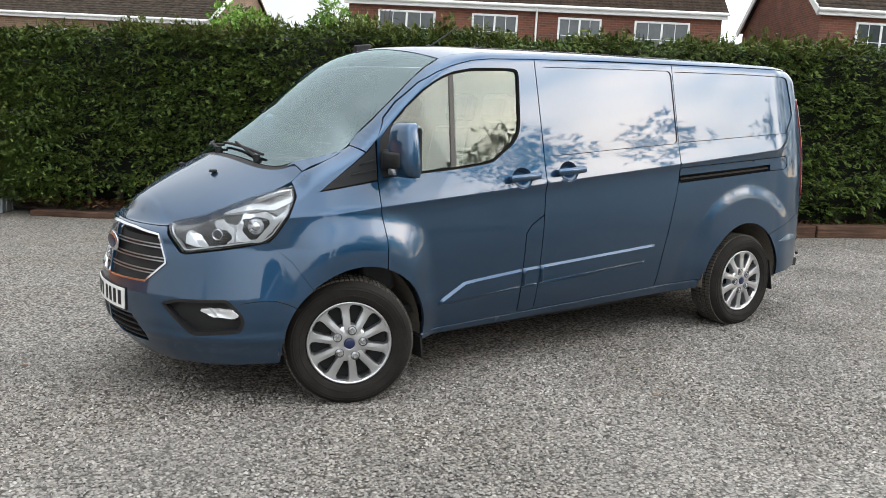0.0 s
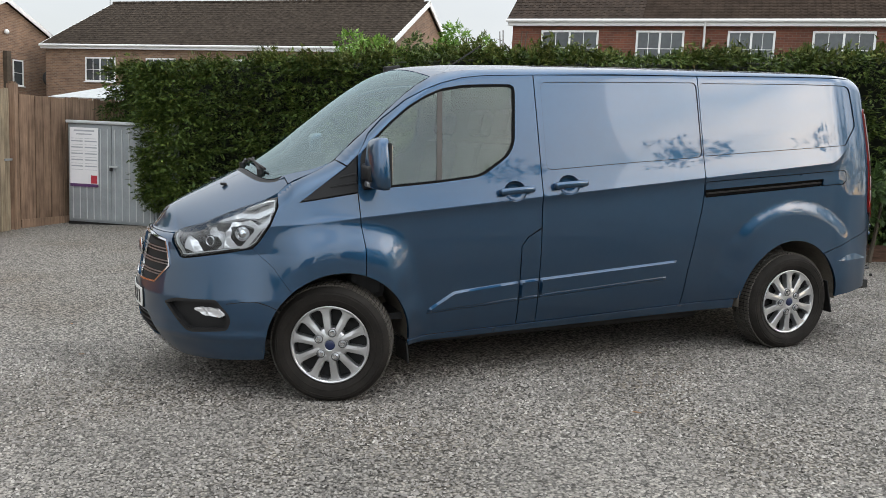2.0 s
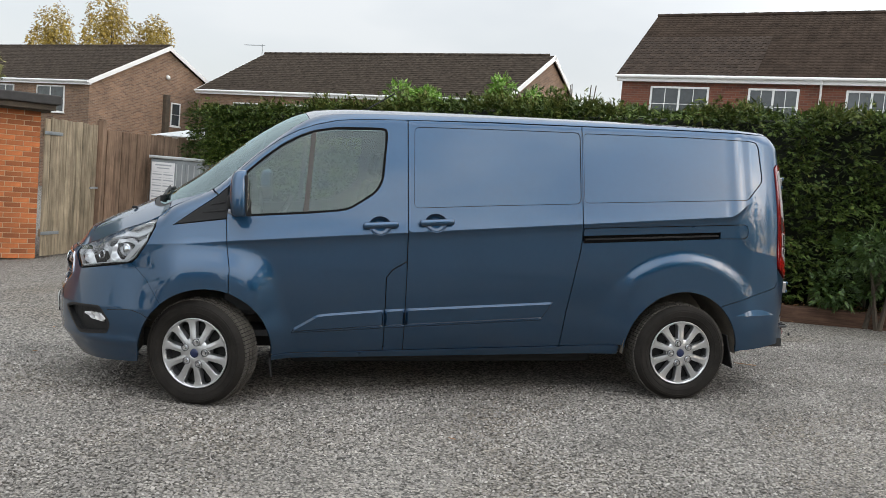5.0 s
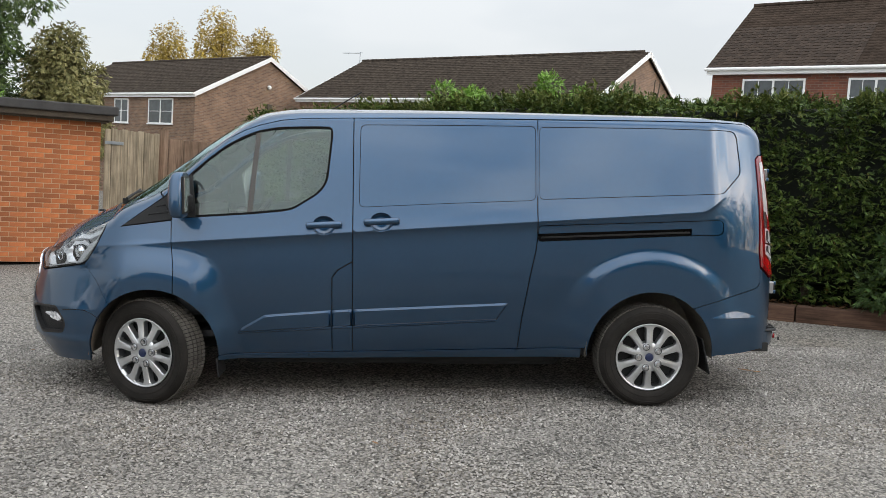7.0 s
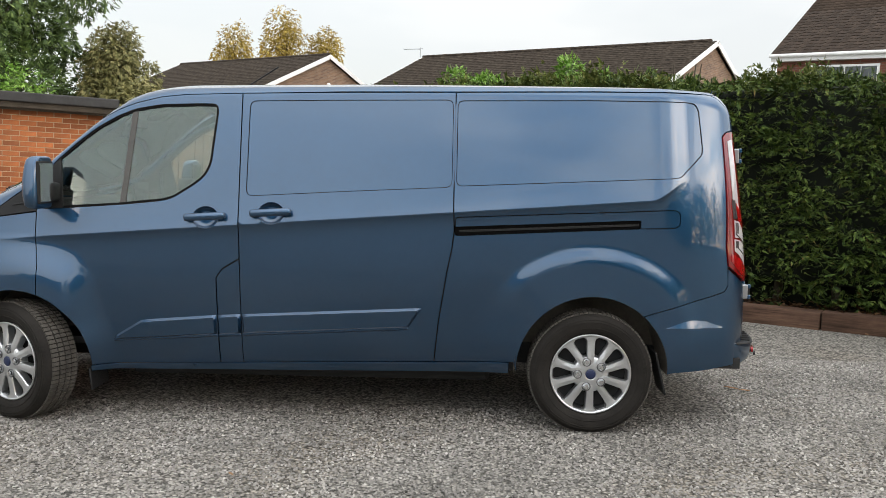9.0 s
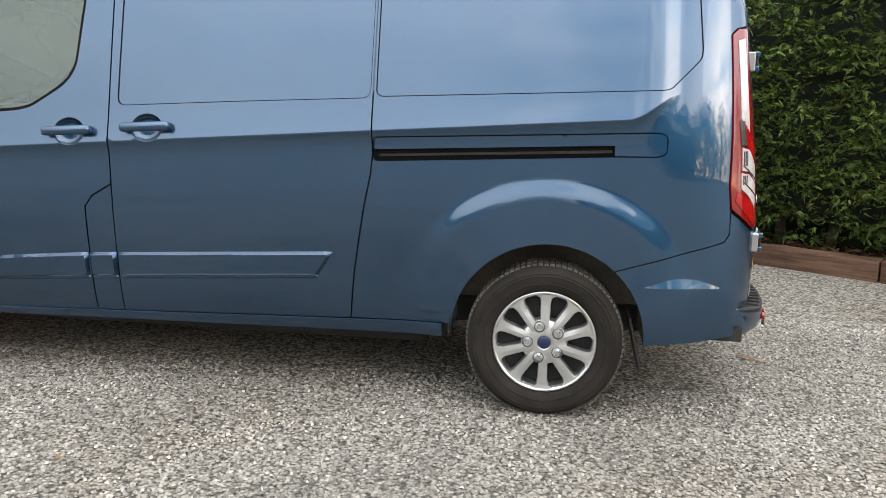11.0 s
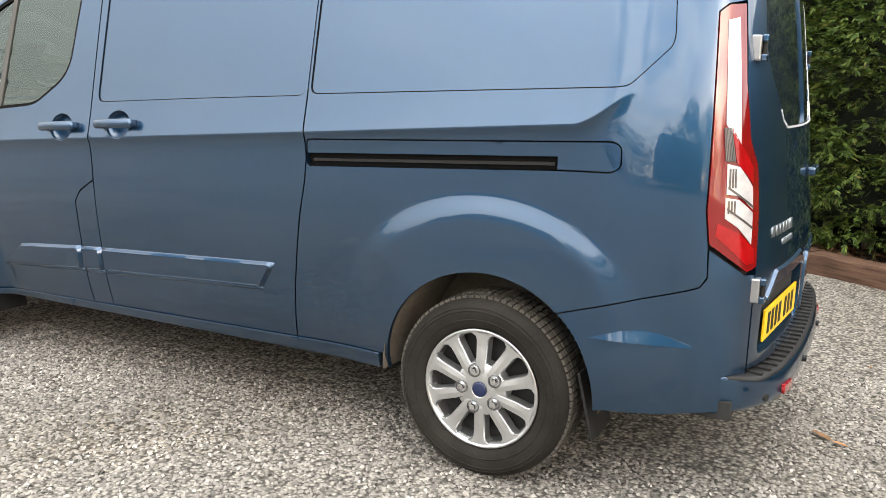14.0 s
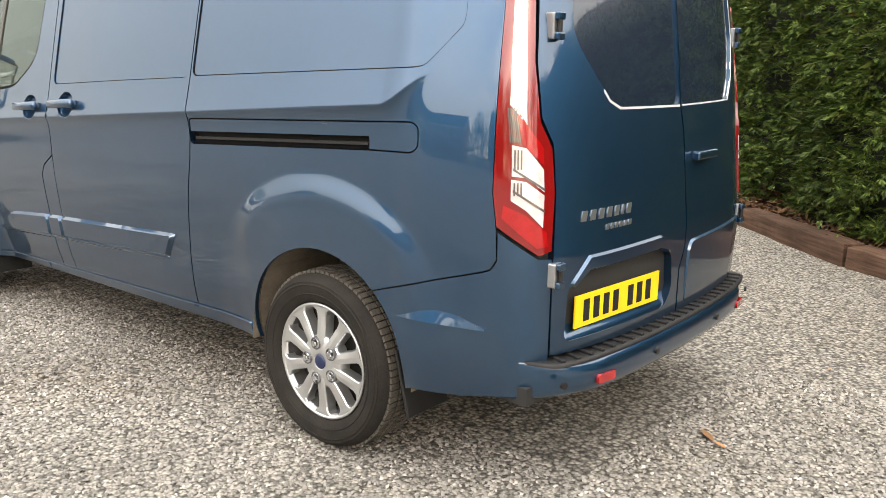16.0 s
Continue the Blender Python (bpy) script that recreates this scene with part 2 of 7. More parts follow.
def hermite(pts):
    """A smooth curve v(x) through a few knots."""
    xs = np.array([p[0] for p in pts], float)
    vs = np.array([p[1] for p in pts], float)
    d = np.diff(vs) / np.diff(xs)
    m = np.zeros(len(xs))
    m[0], m[-1] = d[0], d[-1]
    for i in range(1, len(xs) - 1):
        m[i] = 0 if d[i - 1] * d[i] <= 0 else 2 * d[i - 1] * d[i] / (d[i - 1] + d[i])

    def f(x):
        x = np.clip(np.asarray(x, float), xs[0], xs[-1])
        i = np.clip(np.searchsorted(xs, x) - 1, 0, len(xs) - 2)
        h = xs[i + 1] - xs[i]
        t = (x - xs[i]) / h
        return ((2 * t**3 - 3 * t**2 + 1) * vs[i] + (t**3 - 2 * t**2 + t) * h * m[i] + (-2 * t**3 + 3 * t**2) * vs[i + 1] + (t**3 - t**2) * h * m[i + 1])
    return f


# ---- van: body surface ----
YC = 0.97                                    # centre line of the van
PLAN = [(-0.967, 0.97), (-0.955, 0.80), (-0.912, 0.62), (-0.828, 0.44), (-0.67, 0.25), (-0.45, 0.115), (-0.2, 0.045), (0.1, 0.01), (0.5, 0.0),
        (1.5, 0.0), (2.5, 0.0), (3.45, 0.003), (3.8, 0.019), (4.03, 0.068), (4.145, 0.147), (4.20, 0.265), (4.232, 0.45), (4.25, 0.7), (4.255, 0.97)]


def dense_plan():
    p = np.array(PLAN)
    p = np.vstack([[p[1][0], 2 * YC - p[1][1]], p, [p[-2][0], 2 * YC - p[-2][1]]])
    out = []
    for i in range(1, len(p) - 2):
        for t in np.linspace(0, 1, 40, endpoint=False):
            a, b, c, d = p[i - 1], p[i], p[i + 1], p[i + 2]
            lb = np.linalg.norm(c - b)
            m1 = (c - a) / (np.linalg.norm(c - b) + np.linalg.norm(b - a)) * lb
            m2 = (d - b) / (np.linalg.norm(d - c) + np.linalg.norm(c - b)) * lb
            out.append((2 * t**3 - 3 * t**2 + 1) * b + (t**3 - 2 * t**2 + t) * m1 + (-2 * t**3 + 3 * t**2) * c + (t**3 - t**2) * m2)
    out.append(p[-2])
    return np.array(out)


_pl = dense_plan()
_ul = np.concatenate([[0], np.cumsum(np.linalg.norm(np.diff(_pl, axis=0), axis=1))])
_ul += 0.5 - np.interp(0.5, _pl[:, 0], _ul)          # u equals x along the straight flank
_tan = np.gradient(_pl, _ul, axis=0)
_tan /= np.linalg.norm(_tan, axis=1)[:, None]
U0, U1 = _ul[0], _ul[-1]

ROOFLINE = hermite([(-1.0, 0.955), (-0.8, 0.965), (-0.5, 1.085), (-0.242, 1.20), (-0.177, 1.255), (0.0, 1.335), (0.09, 1.385), (0.266, 1.54), (0.446, 1.695), (0.595, 1.81),
                    (0.68, 1.858), (0.8, 1.892), (1.0, 1.908), (1.6, 1.922), (2.5, 1.932), (3.6, 1.93), (4.0, 1.918), (4.25, 1.915)])
ROUND_Y = hermite([(-1.0, 0.09), (-0.3, 0.10), (0.0, 0.13), (0.2, 0.18), (0.6, 0.17), (1.0, 0.08), (3.7, 0.08), (4.25, 0.165)])
ROUND_Z = hermite([(-1.0, 0.06), (-0.3, 0.10), (0.0, 0.08), (0.2, 0.07), (0.6, 0.075), (1.0, 0.065), (3.7, 0.07), (4.25, 0.165)])
ARCHES = ((0.06, 0.335), (3.305, 0.355))
ARCH_R = 0.415


def sstep(a, b, x):
    t = np.clip((x - a) / (b - a), 0, 1)
    return t * t * (3 - 2 * t)


def flare(x, z):
    """Swollen wheel arches: each ends in a ledge with a crease along its outer edge."""
    def swell(cx, cz, r0, r1, lo, hi, tail=0.0):
        dx, dz = x - cx, z - cz
        r = np.hypot(dx, dz)
        side = sstep(lo, hi, np.abs(np.arctan2(dx, np.maximum(dz, 1e-3))))
        inner = r0 - 0.16 * side
        outer = r1 - tail * side * (dx > 0)
        t = np.clip((r - inner) / (outer - inner), 0, 1)
        return 1 - sstep(0, 1, t ** 1.25)
    return 0.056 * swell(0.05, 0.335, 0.46, 0.74, 0.5, 1.1, 0.15) * sstep(-0.42, -0.10, x) + 0.019 * swell(3.30, 0.345, 0.60, 0.71, 0.6, 1.1)


def crease_z(px):
    """Height of the crease along the flank; it turns up at its tail end."""
    return 1.036 + 0.0735 * np.clip(px, -0.6, 3.64) + 0.11 * sstep(3.60, 3.82, px)


def inset(px, nx, ny, z):
    ws, wf, wr = ny**2, np.where(nx < 0, nx**2, 0), np.where(nx > 0, nx**2, 0)
    h = z - crease_z(px)
    fade = 1 - sstep(3.64, 3.82, px)
    up = np.where(h < 0.16, 0.27 * h - 0.22 * h * h, 0.0376 + 0.2 * (h - 0.16) + 0.02 * np.maximum(h - 0.16, 0) ** 2)
    low = 0.016 * (1 - np.exp(np.minimum(h, 0) / 0.028)) * sstep(-0.25, 0.40, px)
    plain = 0.225 * 0.10 * np.log1p(np.exp(np.clip((z - 1.27) / 0.10, -30, 30)))
    side = np.where(h > 0, up, low) * fade + plain * (1 - fade) - 0.004
    side = side + 0.55 * np.maximum(0, 0.52 - z) ** 2 + 0.13 * 0.07 * np.log1p(np.exp(np.clip((0.84 - z) / 0.07, -30, 30))) * sstep(0.3, 0.6, px) * (1 - sstep(2.75, 3.1, px)) - flare(px, z)
    nose = 0.21 * (np.clip(z, 0.60, 0.86) - 0.70) - 0.010 * np.exp(-((z - 0.395) / 0.028) ** 2)
    side = side + 0.8 * nose * (1 - sstep(-0.46, -0.08, px))
    front = nose + 1.9 * np.maximum(0, 0.5 - z) ** 2 + 0.35 * np.maximum(0, z - 0.8) ** 1.5
    rear = 0.115 * np.maximum(0, z - 0.85) + 0.05 * np.maximum(0, z - 1.3) ** 2
    d = ROOFLINE(px) - z
    rz, ry = ROUND_Z(px), ROUND_Y(px)
    t = np.clip((rz - d) / rz, 0, 0.99)
    return ws * side + wf * front + wr * rear + ry * (1 - np.sqrt(1 - t * t))


def wall(u, z, off=0.0):
    """The body's side skin: u runs round the plan from nose to tail, z is the height; off is outward."""
    u, z = np.asarray(u, float), np.asarray(z, float)
    px, py = np.interp(u, _ul, _pl[:, 0]), np.interp(u, _ul, _pl[:, 1])
    tx, ty = np.interp(u, _ul, _tan[:, 0]), np.interp(u, _ul, _tan[:, 1])
    nx, ny = ty, -tx
    ins = inset(px, nx, ny, z) - off
    return np.stack([px - nx * ins, py - ny * ins, z], -1)


def wall_normal(u, z):
    e = 0.004
    a = wall(u + e, z) - wall(u - e, z)
    b = wall(u, z + e) - wall(u, z - e)
    n = np.cross(a, b)
    return n / np.maximum(np.linalg.norm(n, axis=-1, keepdims=True), 1e-9)


_ug = np.linspace(U0, U1, 1500)


def ux(x, z):
    """u of the skin where it has that x (flank and corners)."""
    return float(np.interp(x, wall(_ug, np.full(1500, z))[:, 0], _ug))


def uy_rear(y, z):
    k = _ug > 3.6
    return float(np.interp(y, wall(_ug[k], np.full(k.sum(), z))[:, 1], _ug[k]))


def uy_front(y, z):
    k = _ug < 0.0
    w = wall(_ug[k], np.full(k.sum(), z))
    return float(np.interp(-y, -w[:, 1], _ug[k]))


def side_poly(pts):
    return [(ux(x, z), z) for x, z in pts]


def densify(loop, step):
    out = []
    for (a, b), (c, d) in zip(loop, loop[1:] + loop[:1]):
        n = max(1, int(math.hypot(c - a, d - b) / step))
        out += [(a + (c - a) * i / n, b + (d - b) * i / n) for i in range(n)]
    return out


def rounded(loop, r, n=5):
    """Round the corners of a 2D loop."""
    out = []
    k = len(loop)
    for i in range(k):
        p, q, s = Vector(loop[i - 1]), Vector(loop[i]), Vector(loop[(i + 1) % k])
        a, b = p - q, s - q
        ra = min(r, a.length * 0.45, b.length * 0.45)
        a, b = q + a.normalized() * ra, q + b.normalized() * ra
        for j in range(n + 1):
            t = j / n
            v = a * (1 - t) ** 2 + q * 2 * t * (1 - t) + b * t * t
            out.append((v.x, v.y))
    return out


def area2(loop):
    return sum(a * d - c * b for (a, b), (c, d) in zip(loop, loop[1:] + loop[:1]))


def shrink(loop, g):
    """Move a loop inwards by g."""
    s = 1 if area2(loop) > 0 else -1
    k = len(loop)
    out = []
    for i in range(k):
        p, q, r = Vector(loop[i - 1]), Vector(loop[i]), Vector(loop[(i + 1) % k])
        a, b = (q - p), (r - q)
        if a.length < 1e-7 or b.length < 1e-7:
            out.append((q.x, q.y))
            continue
        a.normalize(), b.normalize()
        na, nb = Vector((-a.y, a.x)) * s, Vector((-b.y, b.x)) * s
        m = na + nb
        m = na if m.length < 1e-4 else m / max(0.5, m.dot(na))
        out.append((q.x + m.x * g, q.y + m.y * g))
    return out


def inside(px, pz, loop):
    c = np.zeros(len(px), bool)
    for (a, b), (d, e) in zip(loop, loop[1:] + loop[:1]):
        if b != e:
            c ^= ((b > pz) != (e > pz)) & (px < (d - a) * (pz - b) / (e - b) + a)
    return c


def skin(name, loop, material, parent, holes=(), res=0.035, off=0.0, depth=0.015, gap=0.0018, mirror=False, chamfer=0.0, mapf=wall, nrm=wall_normal, label="", fine=None):
    """A panel: a 2D outline filled with a fine net, laid on the body surface, with returned edges."""
    from_loop = densify(shrink(loop, gap), res * 0.7)
    loops = [from_loop] + [densify(shrink(h, -gap), res * 0.7) for h in holes]
    pts, edges = [], []
    for lp in loops:
        s = len(pts)
        pts += lp
        edges += [(s + i, s + (i + 1) % len(lp)) for i in range(len(lp))]
    nb = len(pts)
    a = np.array(from_loop)
    gu = np.arange(a[:, 0].min(), a[:, 0].max(), res) + 0.00137
    gz = np.arange(a[:, 1].min(), a[:, 1].max(), fine or res) + 0.00171
    if mapf is wall and fine:
        rows = np.concatenate([np.arange(-0.8, 0.8, fine), [-0.055, -0.03, -0.012, -0.006, 0.006, 0.012]])
        gu, gz = [g.ravel() for g in np.meshgrid(gu, np.sort(rows))]
        gz = gz + crease_z(gu)
    else:
        gu, gz = [g.ravel() for g in np.meshgrid(gu, gz)]
    keep = inside(gu, gz, from_loop)
    for h in loops[1:]:
        keep &= ~inside(gu, gz, h)
    gu, gz = gu[keep], gz[keep]
    bd = np.array(pts)
    far = np.array([np.min((bd[:, 0] - x) ** 2 + (bd[:, 1] - z) ** 2) > (0.2 * (fine or res)) ** 2 for x, z in zip(gu, gz)], bool)
    pts += list(zip(gu[far], gz[far]))
    from mathutils.geometry import delaunay_2d_cdt
    v2, _, f2, ov, _, _ = delaunay_2d_cdt([Vector(p) for p in pts], edges, [], 0, 1e-6)
    v2 = np.array([tuple(v) for v in v2])
    f2 = np.array([f for f in f2 if len(f) == 3])
    cen = v2[f2].mean(1)
    ok = inside(cen[:, 0], cen[:, 1], from_loop)
    for h in loops[1:]:
        ok &= ~inside(cen[:, 0], cen[:, 1], h)
    f2 = f2[ok]
    P = mapf(v2[:, 0], v2[:, 1], off)
    N = nrm(v2[:, 0], v2[:, 1])
    faces = []
    for f in f2:
        p, q, r = P[f]
        faces.append(tuple(f) if np.dot(np.cross(q - p, r - p), N[f[0]]) > 0 else (f[0], f[2], f[1]))
    verts, norms = [P], [N]
    if depth > 0:
        base = len(v2)
        for lp in loops:
            l2 = np.array(lp)
            top, nn = mapf(l2[:, 0], l2[:, 1], off), nrm(l2[:, 0], l2[:, 1])
            bot = top - nn * depth
            if chamfer > 0 and lp is loops[0]:
                l3 = np.array(shrink(lp, -chamfer))
                bot = mapf(l3[:, 0], l3[:, 1], off - depth)
            k = len(lp)
            tang = np.roll(top, -1, 0) - np.roll(top, 1, 0)
            out = np.cross(tang, nn)
            out /= np.maximum(np.linalg.norm(out, axis=1, keepdims=True), 1e-9)
            if area2(lp) < 0:
                out = -out
            if lp is not loops[0]:
                out = -out
            elif chamfer > 0:
                out = out * depth + nn * chamfer
                out /= np.linalg.norm(out, axis=1, keepdims=True)
            verts += [top, bot]
            norms += [out, out]
            ccw = (area2(lp) > 0) == (lp is loops[0])
            faces += [((base + i, base + k + i, base + k + (i + 1) % k, base + (i + 1) % k) if ccw else (base + i, base + (i + 1) % k, base + k + (i + 1) % k, base + k + i)) for i in range(k)]
            base += 2 * k
    V, N = np.vstack(verts), np.vstack(norms)
    if mirror:
        V, N = V * [1, -1, 1] + [0, 2 * YC, 0], N * [1, -1, 1]
        faces = [tuple(reversed(f)) for f in faces]
    return mesh_ob(name, V, faces, material, parent, normals=N, label=label)


def arc(cx, cz, r, a0, a1, n=24, sz=1.0):
    return [(cx + r * math.cos(radians(a0 + (a1 - a0) * i / n)), cz + sz * r * math.sin(radians(a0 + (a1 - a0) * i / n))) for i in range(n + 1)]


van = thing("van", "metallic blue long panel van with silver alloy wheels parked on gravel", "van")

# outlines on the flank, in x and z
FA, RA = ARCHES
BUMP_SEAM = [(-0.40, 0.889), (-0.30, 0.79), (FA[0] + ARCH_R * math.cos(radians(131)), FA[1] + ARCH_R * math.sin(radians(131)))]
SILLZ = lambda x: 0.318 + 0.028 * (x - 0.47)
LAMP = [(-0.790, 0.920), (-0.784, 0.945), (-0.755, 0.960), (-0.62, 1.022), (-0.45, 1.103), (-0.30, 1.158), (-0.245, 1.172), (-0.262, 1.115), (-0.31, 1.01), (-0.37, 0.92), (-0.41, 0.888), (-0.56, 0.864), (-0.66, 0.846), (-0.740, 0.829), (-0.757, 0.832)]
WING = BUMP_SEAM[:1] + [(-0.362, 0.93), (-0.302, 1.02), (-0.255, 1.12), (-0.240, 1.188), (-0.185, 1.236), (-0.10, 1.279), (0.0, 1.323), (0.085, 1.370), (0.125, 1.335), (-0.146, 1.141), (0.18, 1.188),
        (0.188, 1.013), (0.205, 0.88)] + arc(*FA, ARCH_R, 70, 131, 16) + [BUMP_SEAM[1]]
DOOR_TOP = [(0.195, 1.405), (0.27, 1.515), (0.36, 1.60), (0.509, 1.712), (0.62, 1.77), (0.72, 1.808), (0.86, 1.843), (1.0, 1.858), (1.325, 1.868)]
WINDOW = [(0.205, 1.235), (0.21, 1.40), (0.29, 1.487), (0.40, 1.587), (0.509, 1.672), (0.62, 1.735), (0.72, 1.775), (0.86, 1.80), (1.084, 1.808), (1.165, 1.807), (1.188, 1.797), (1.194, 1.76), (1.168, 1.47),
          (1.14, 1.41), (1.098, 1.368), (0.958, 1.278), (0.90, 1.262), (0.674, 1.238), (0.338, 1.213), (0.215, 1.206)]
DOOR = [(0.182, 1.19)] + DOOR_TOP + [(1.330, 1.355), (1.334, 0.957), (1.332, 0.946), (1.239, 0.89), (1.201, 0.838), (1.201, SILLZ(1.2))] + [(0.48, SILLZ(0.48))] + arc(*FA, ARCH_R, -2, 69.7, 18) + [(0.2065, 0.88), (0.1895, 1.013)]
FLAP = [(1.204, SILLZ(1.2)), (1.204, 0.837), (1.241, 0.887), (1.333, 0.942), (1.335, 0.9), (1.335, SILLZ(1.33))]
SLIDE = [(1.336, SILLZ(1.34)), (1.337, 0.957), (1.333, 1.355), (1.328, 1.868), (1.9, 1.878), (2.527, 1.884), (2.525, 1.268), (2.530, 1.122), (2.520, 1.03), (2.494, 0.9), (2.447, 0.602), (2.424, SILLZ(2.42))]
RECESS_1 = [(1.372, 1.295), (1.372, 1.826), (1.9, 1.835), (2.515, 1.842), (2.515, 1.360), (1.95, 1.330)]
RECESS_2 = [(2.540, 1.366), (2.540, 1.838), (3.3, 1.846), (3.80, 1.843), (3.850, 1.835), (3.868, 1.80), (3.888, 1.59), (3.884, 1.555), (3.766, 1.43), (3.73, 1.424)]
BUMP_R = [(RA[0] + ARCH_R * math.cos(radians(49)), RA[1] + ARCH_R * math.sin(radians(49))), (3.70, 0.705), (3.85, 0.752), (4.0, 0.795)]

RAIL = [(2.538, 1.098), (2.538, 1.141), (3.548, 1.191), (3.548, 1.152)]
COVER = [(2.536, 1.094), (2.536, 1.197), (3.735, 1.253), (3.762, 1.238), (3.765, 1.172), (3.735, 1.152), (3.55, 1.148)]

U_DOOR = lambda z: uy_rear(0.220, z)
LAMP_R = [(ux(4.003, 1.66), 1.66), (ux(4.028, 1.685), 1.685), (uy_rear(0.208, 1.69), 1.69), (uy_rear(0.177, 1.45), 1.45), (uy_rear(0.177, 1.27), 1.27), (uy_rear(0.212, 1.19), 1.19), (uy_rear(0.212, 1.05), 1.05),
          (uy_rear(0.192, 0.868), 0.868), (uy_rear(0.152, 0.853), 0.853), (ux(4.044, 0.945), 0.945), (ux(4.030, 1.05), 1.05), (ux(4.022, 1.35), 1.35)]
QUARTER = side_poly([(2.427, SILLZ(2.43)), (2.450, 0.602), (2.497, 0.9), (2.523, 1.03), (2.533, 1.122), (2.528, 1.268), (2.530, 1.884), (3.3, 1.893), (3.8, 1.893)])
QUARTER += [(U_DOOR(z), z) for z in (1.890, 1.875, 1.85, 1.81, 1.76, 1.70)] + [(uy_rear(0.214, 1.70), 1.697)] + [LAMP_R[1], LAMP_R[0]] + [LAMP_R[11], LAMP_R[10], LAMP_R[9], (ux(4.05, 0.84), 0.84)]
QUARTER += side_poly([(4.03, 0.806)] + BUMP_R[::-1] + arc(*RA, ARCH_R, 49, 184, 30) + [(2.87, SILLZ(2.87))])

def scoop_loop(hx, hz, k=1.0):
    """The oval dish behind a door handle."""
    return [(hx + 0.072 * k * math.cos(2 * math.pi * i / 28), hz - 0.006 + 0.060 * k * math.sin(2 * math.pi * i / 28)) for i in range(28)]


for mirror in (False, True):
    tag = dict(mirror=mirror)
    hole_w = side_poly(rounded(WINDOW, 0.03, 3))
    skin("front_wing", side_poly(WING), PAINT, van, fine=0.014, res=0.015, **tag)
    door = skin("cab_door", side_poly(DOOR), PAINT, van, holes=[hole_w, scoop_loop(1.149, 1.180)], fine=0.016, res=0.018, **tag)
    skin("window_seal", hole_w, SEALGAP, door, holes=[shrink(hole_w, 0.012)], off=-0.004, gap=0.0, depth=0.012, res=0.03, **tag)
    pane = skin("window_pane", shrink(hole_w, 0.011), CABGLASS, door, off=-0.012, gap=0, depth=0, res=0.06, **tag)
    pane.visible_shadow = False
    skin("window_divider", side_poly([(0.655, 1.238), (0.700, 1.770), (0.732, 1.778), (0.688, 1.240)]), DIVIDER, door, off=-0.006, gap=0, depth=0.01, **tag)
    skin("mirror_sail", side_poly([(0.207, 1.21), (0.207, 1.395), (0.30, 1.49), (0.335, 1.215)]), BLACK, door, off=-0.002, gap=0, depth=0.01, **tag)
    for zz in (1.235, 1.285):
        skin("trim_ridge", side_poly([(0.03 + (zz - 1.235), zz - 0.012), (0.172, zz + 0.006), (0.176, zz + 0.012), (0.172, zz + 0.014), (0.04 + (zz - 1.235), zz - 0.006)]), BLACK, van, off=0.005, gap=0, depth=0.008, chamfer=0.003, res=0.02, **tag)
    skin("wing_trim", side_poly([(-0.136, 1.148), (0.13, 1.335), (0.187, 1.39), (0.182, 1.193)]), BLACK, van, off=-0.001, gap=0.002, **tag)
    if not mirror:
        skin("fuel_flap", side_poly(FLAP), PAINT, van, **tag)
        slide = skin("sliding_door", side_poly(SLIDE), PAINT, van, holes=[side_poly(rounded(RECESS_1, 0.04)), scoop_loop(1.516, 1.208)], fine=0.02, **tag)
        # thin black ring draws the shadow gap round the blank window
        skin("panel_seal", shrink(side_poly(rounded(RECESS_1, 0.04)), -0.004), SEALGAP, slide, holes=[shrink(side_poly(rounded(RECESS_1, 0.04)), 0.0015)], off=-0.0045, gap=0, depth=0.004, res=0.03, **tag)
        skin("blank_window", shrink(side_poly(rounded(RECESS_1, 0.04)), -0.012), PAINT, slide, off=-0.006, gap=0, depth=0, fine=0.03, **tag)
        quarter = skin("rear_quarter", QUARTER, PAINT, van, holes=[side_poly(rounded(RECESS_2, 0.035)), side_poly(rounded(COVER, 0.02))], fine=0.013, res=0.012, **tag)
        # same drawn-in gap shadow round the rear blank window
        skin("panel_seal", shrink(side_poly(rounded(RECESS_2, 0.035)), -0.004), SEALGAP, quarter, holes=[shrink(side_poly(rounded(RECESS_2, 0.035)), 0.002)], off=-0.0045, gap=0, depth=0.004, res=0.03, **tag)
        skin("blank_window", shrink(side_poly(rounded(RECESS_2, 0.035)), -0.012), PAINT, quarter, off=-0.006, gap=0, depth=0, fine=0.03, **tag)
        skin("rail_cover", side_poly(rounded(COVER, 0.02)), PAINT, quarter, holes=[side_poly(RAIL)], gap=0.0035, off=-0.001, res=0.03, **tag)
        skin("door_rail", shrink(side_poly(RAIL), -0.01), SEALGAP, quarter, off=-0.022, gap=0, depth=0, res=0.05, **tag)
        skin("rail_channel", side_poly([(2.56, 1.114), (2.56, 1.124), (3.54, 1.174), (3.54, 1.163)]), BLACK, quarter, off=-0.008, gap=0, depth=0.012, res=0.05, **tag)
    else:
        skin("side_panel", side_poly([(1.202, SILLZ(1.2)), (1.205, 0.836), (1.242, 0.885), (1.338, 0.94)] + SLIDE[2:]), PAINT, van, holes=[side_poly(rounded(RECESS_1, 0.04))], **tag)
        skin("blank_window", shrink(side_poly(rounded(RECESS_1, 0.04)), -0.012), PAINT, van, off=-0.006, gap=0, depth=0, fine=0.03, **tag)
        quarter = skin("rear_quarter", QUARTER, PAINT, van, holes=[side_poly(rounded(RECESS_2, 0.035))], **tag)
        skin("blank_window", shrink(side_poly(rounded(RECESS_2, 0.035)), -0.012), PAINT, quarter, off=-0.006, gap=0, depth=0, fine=0.03, **tag)
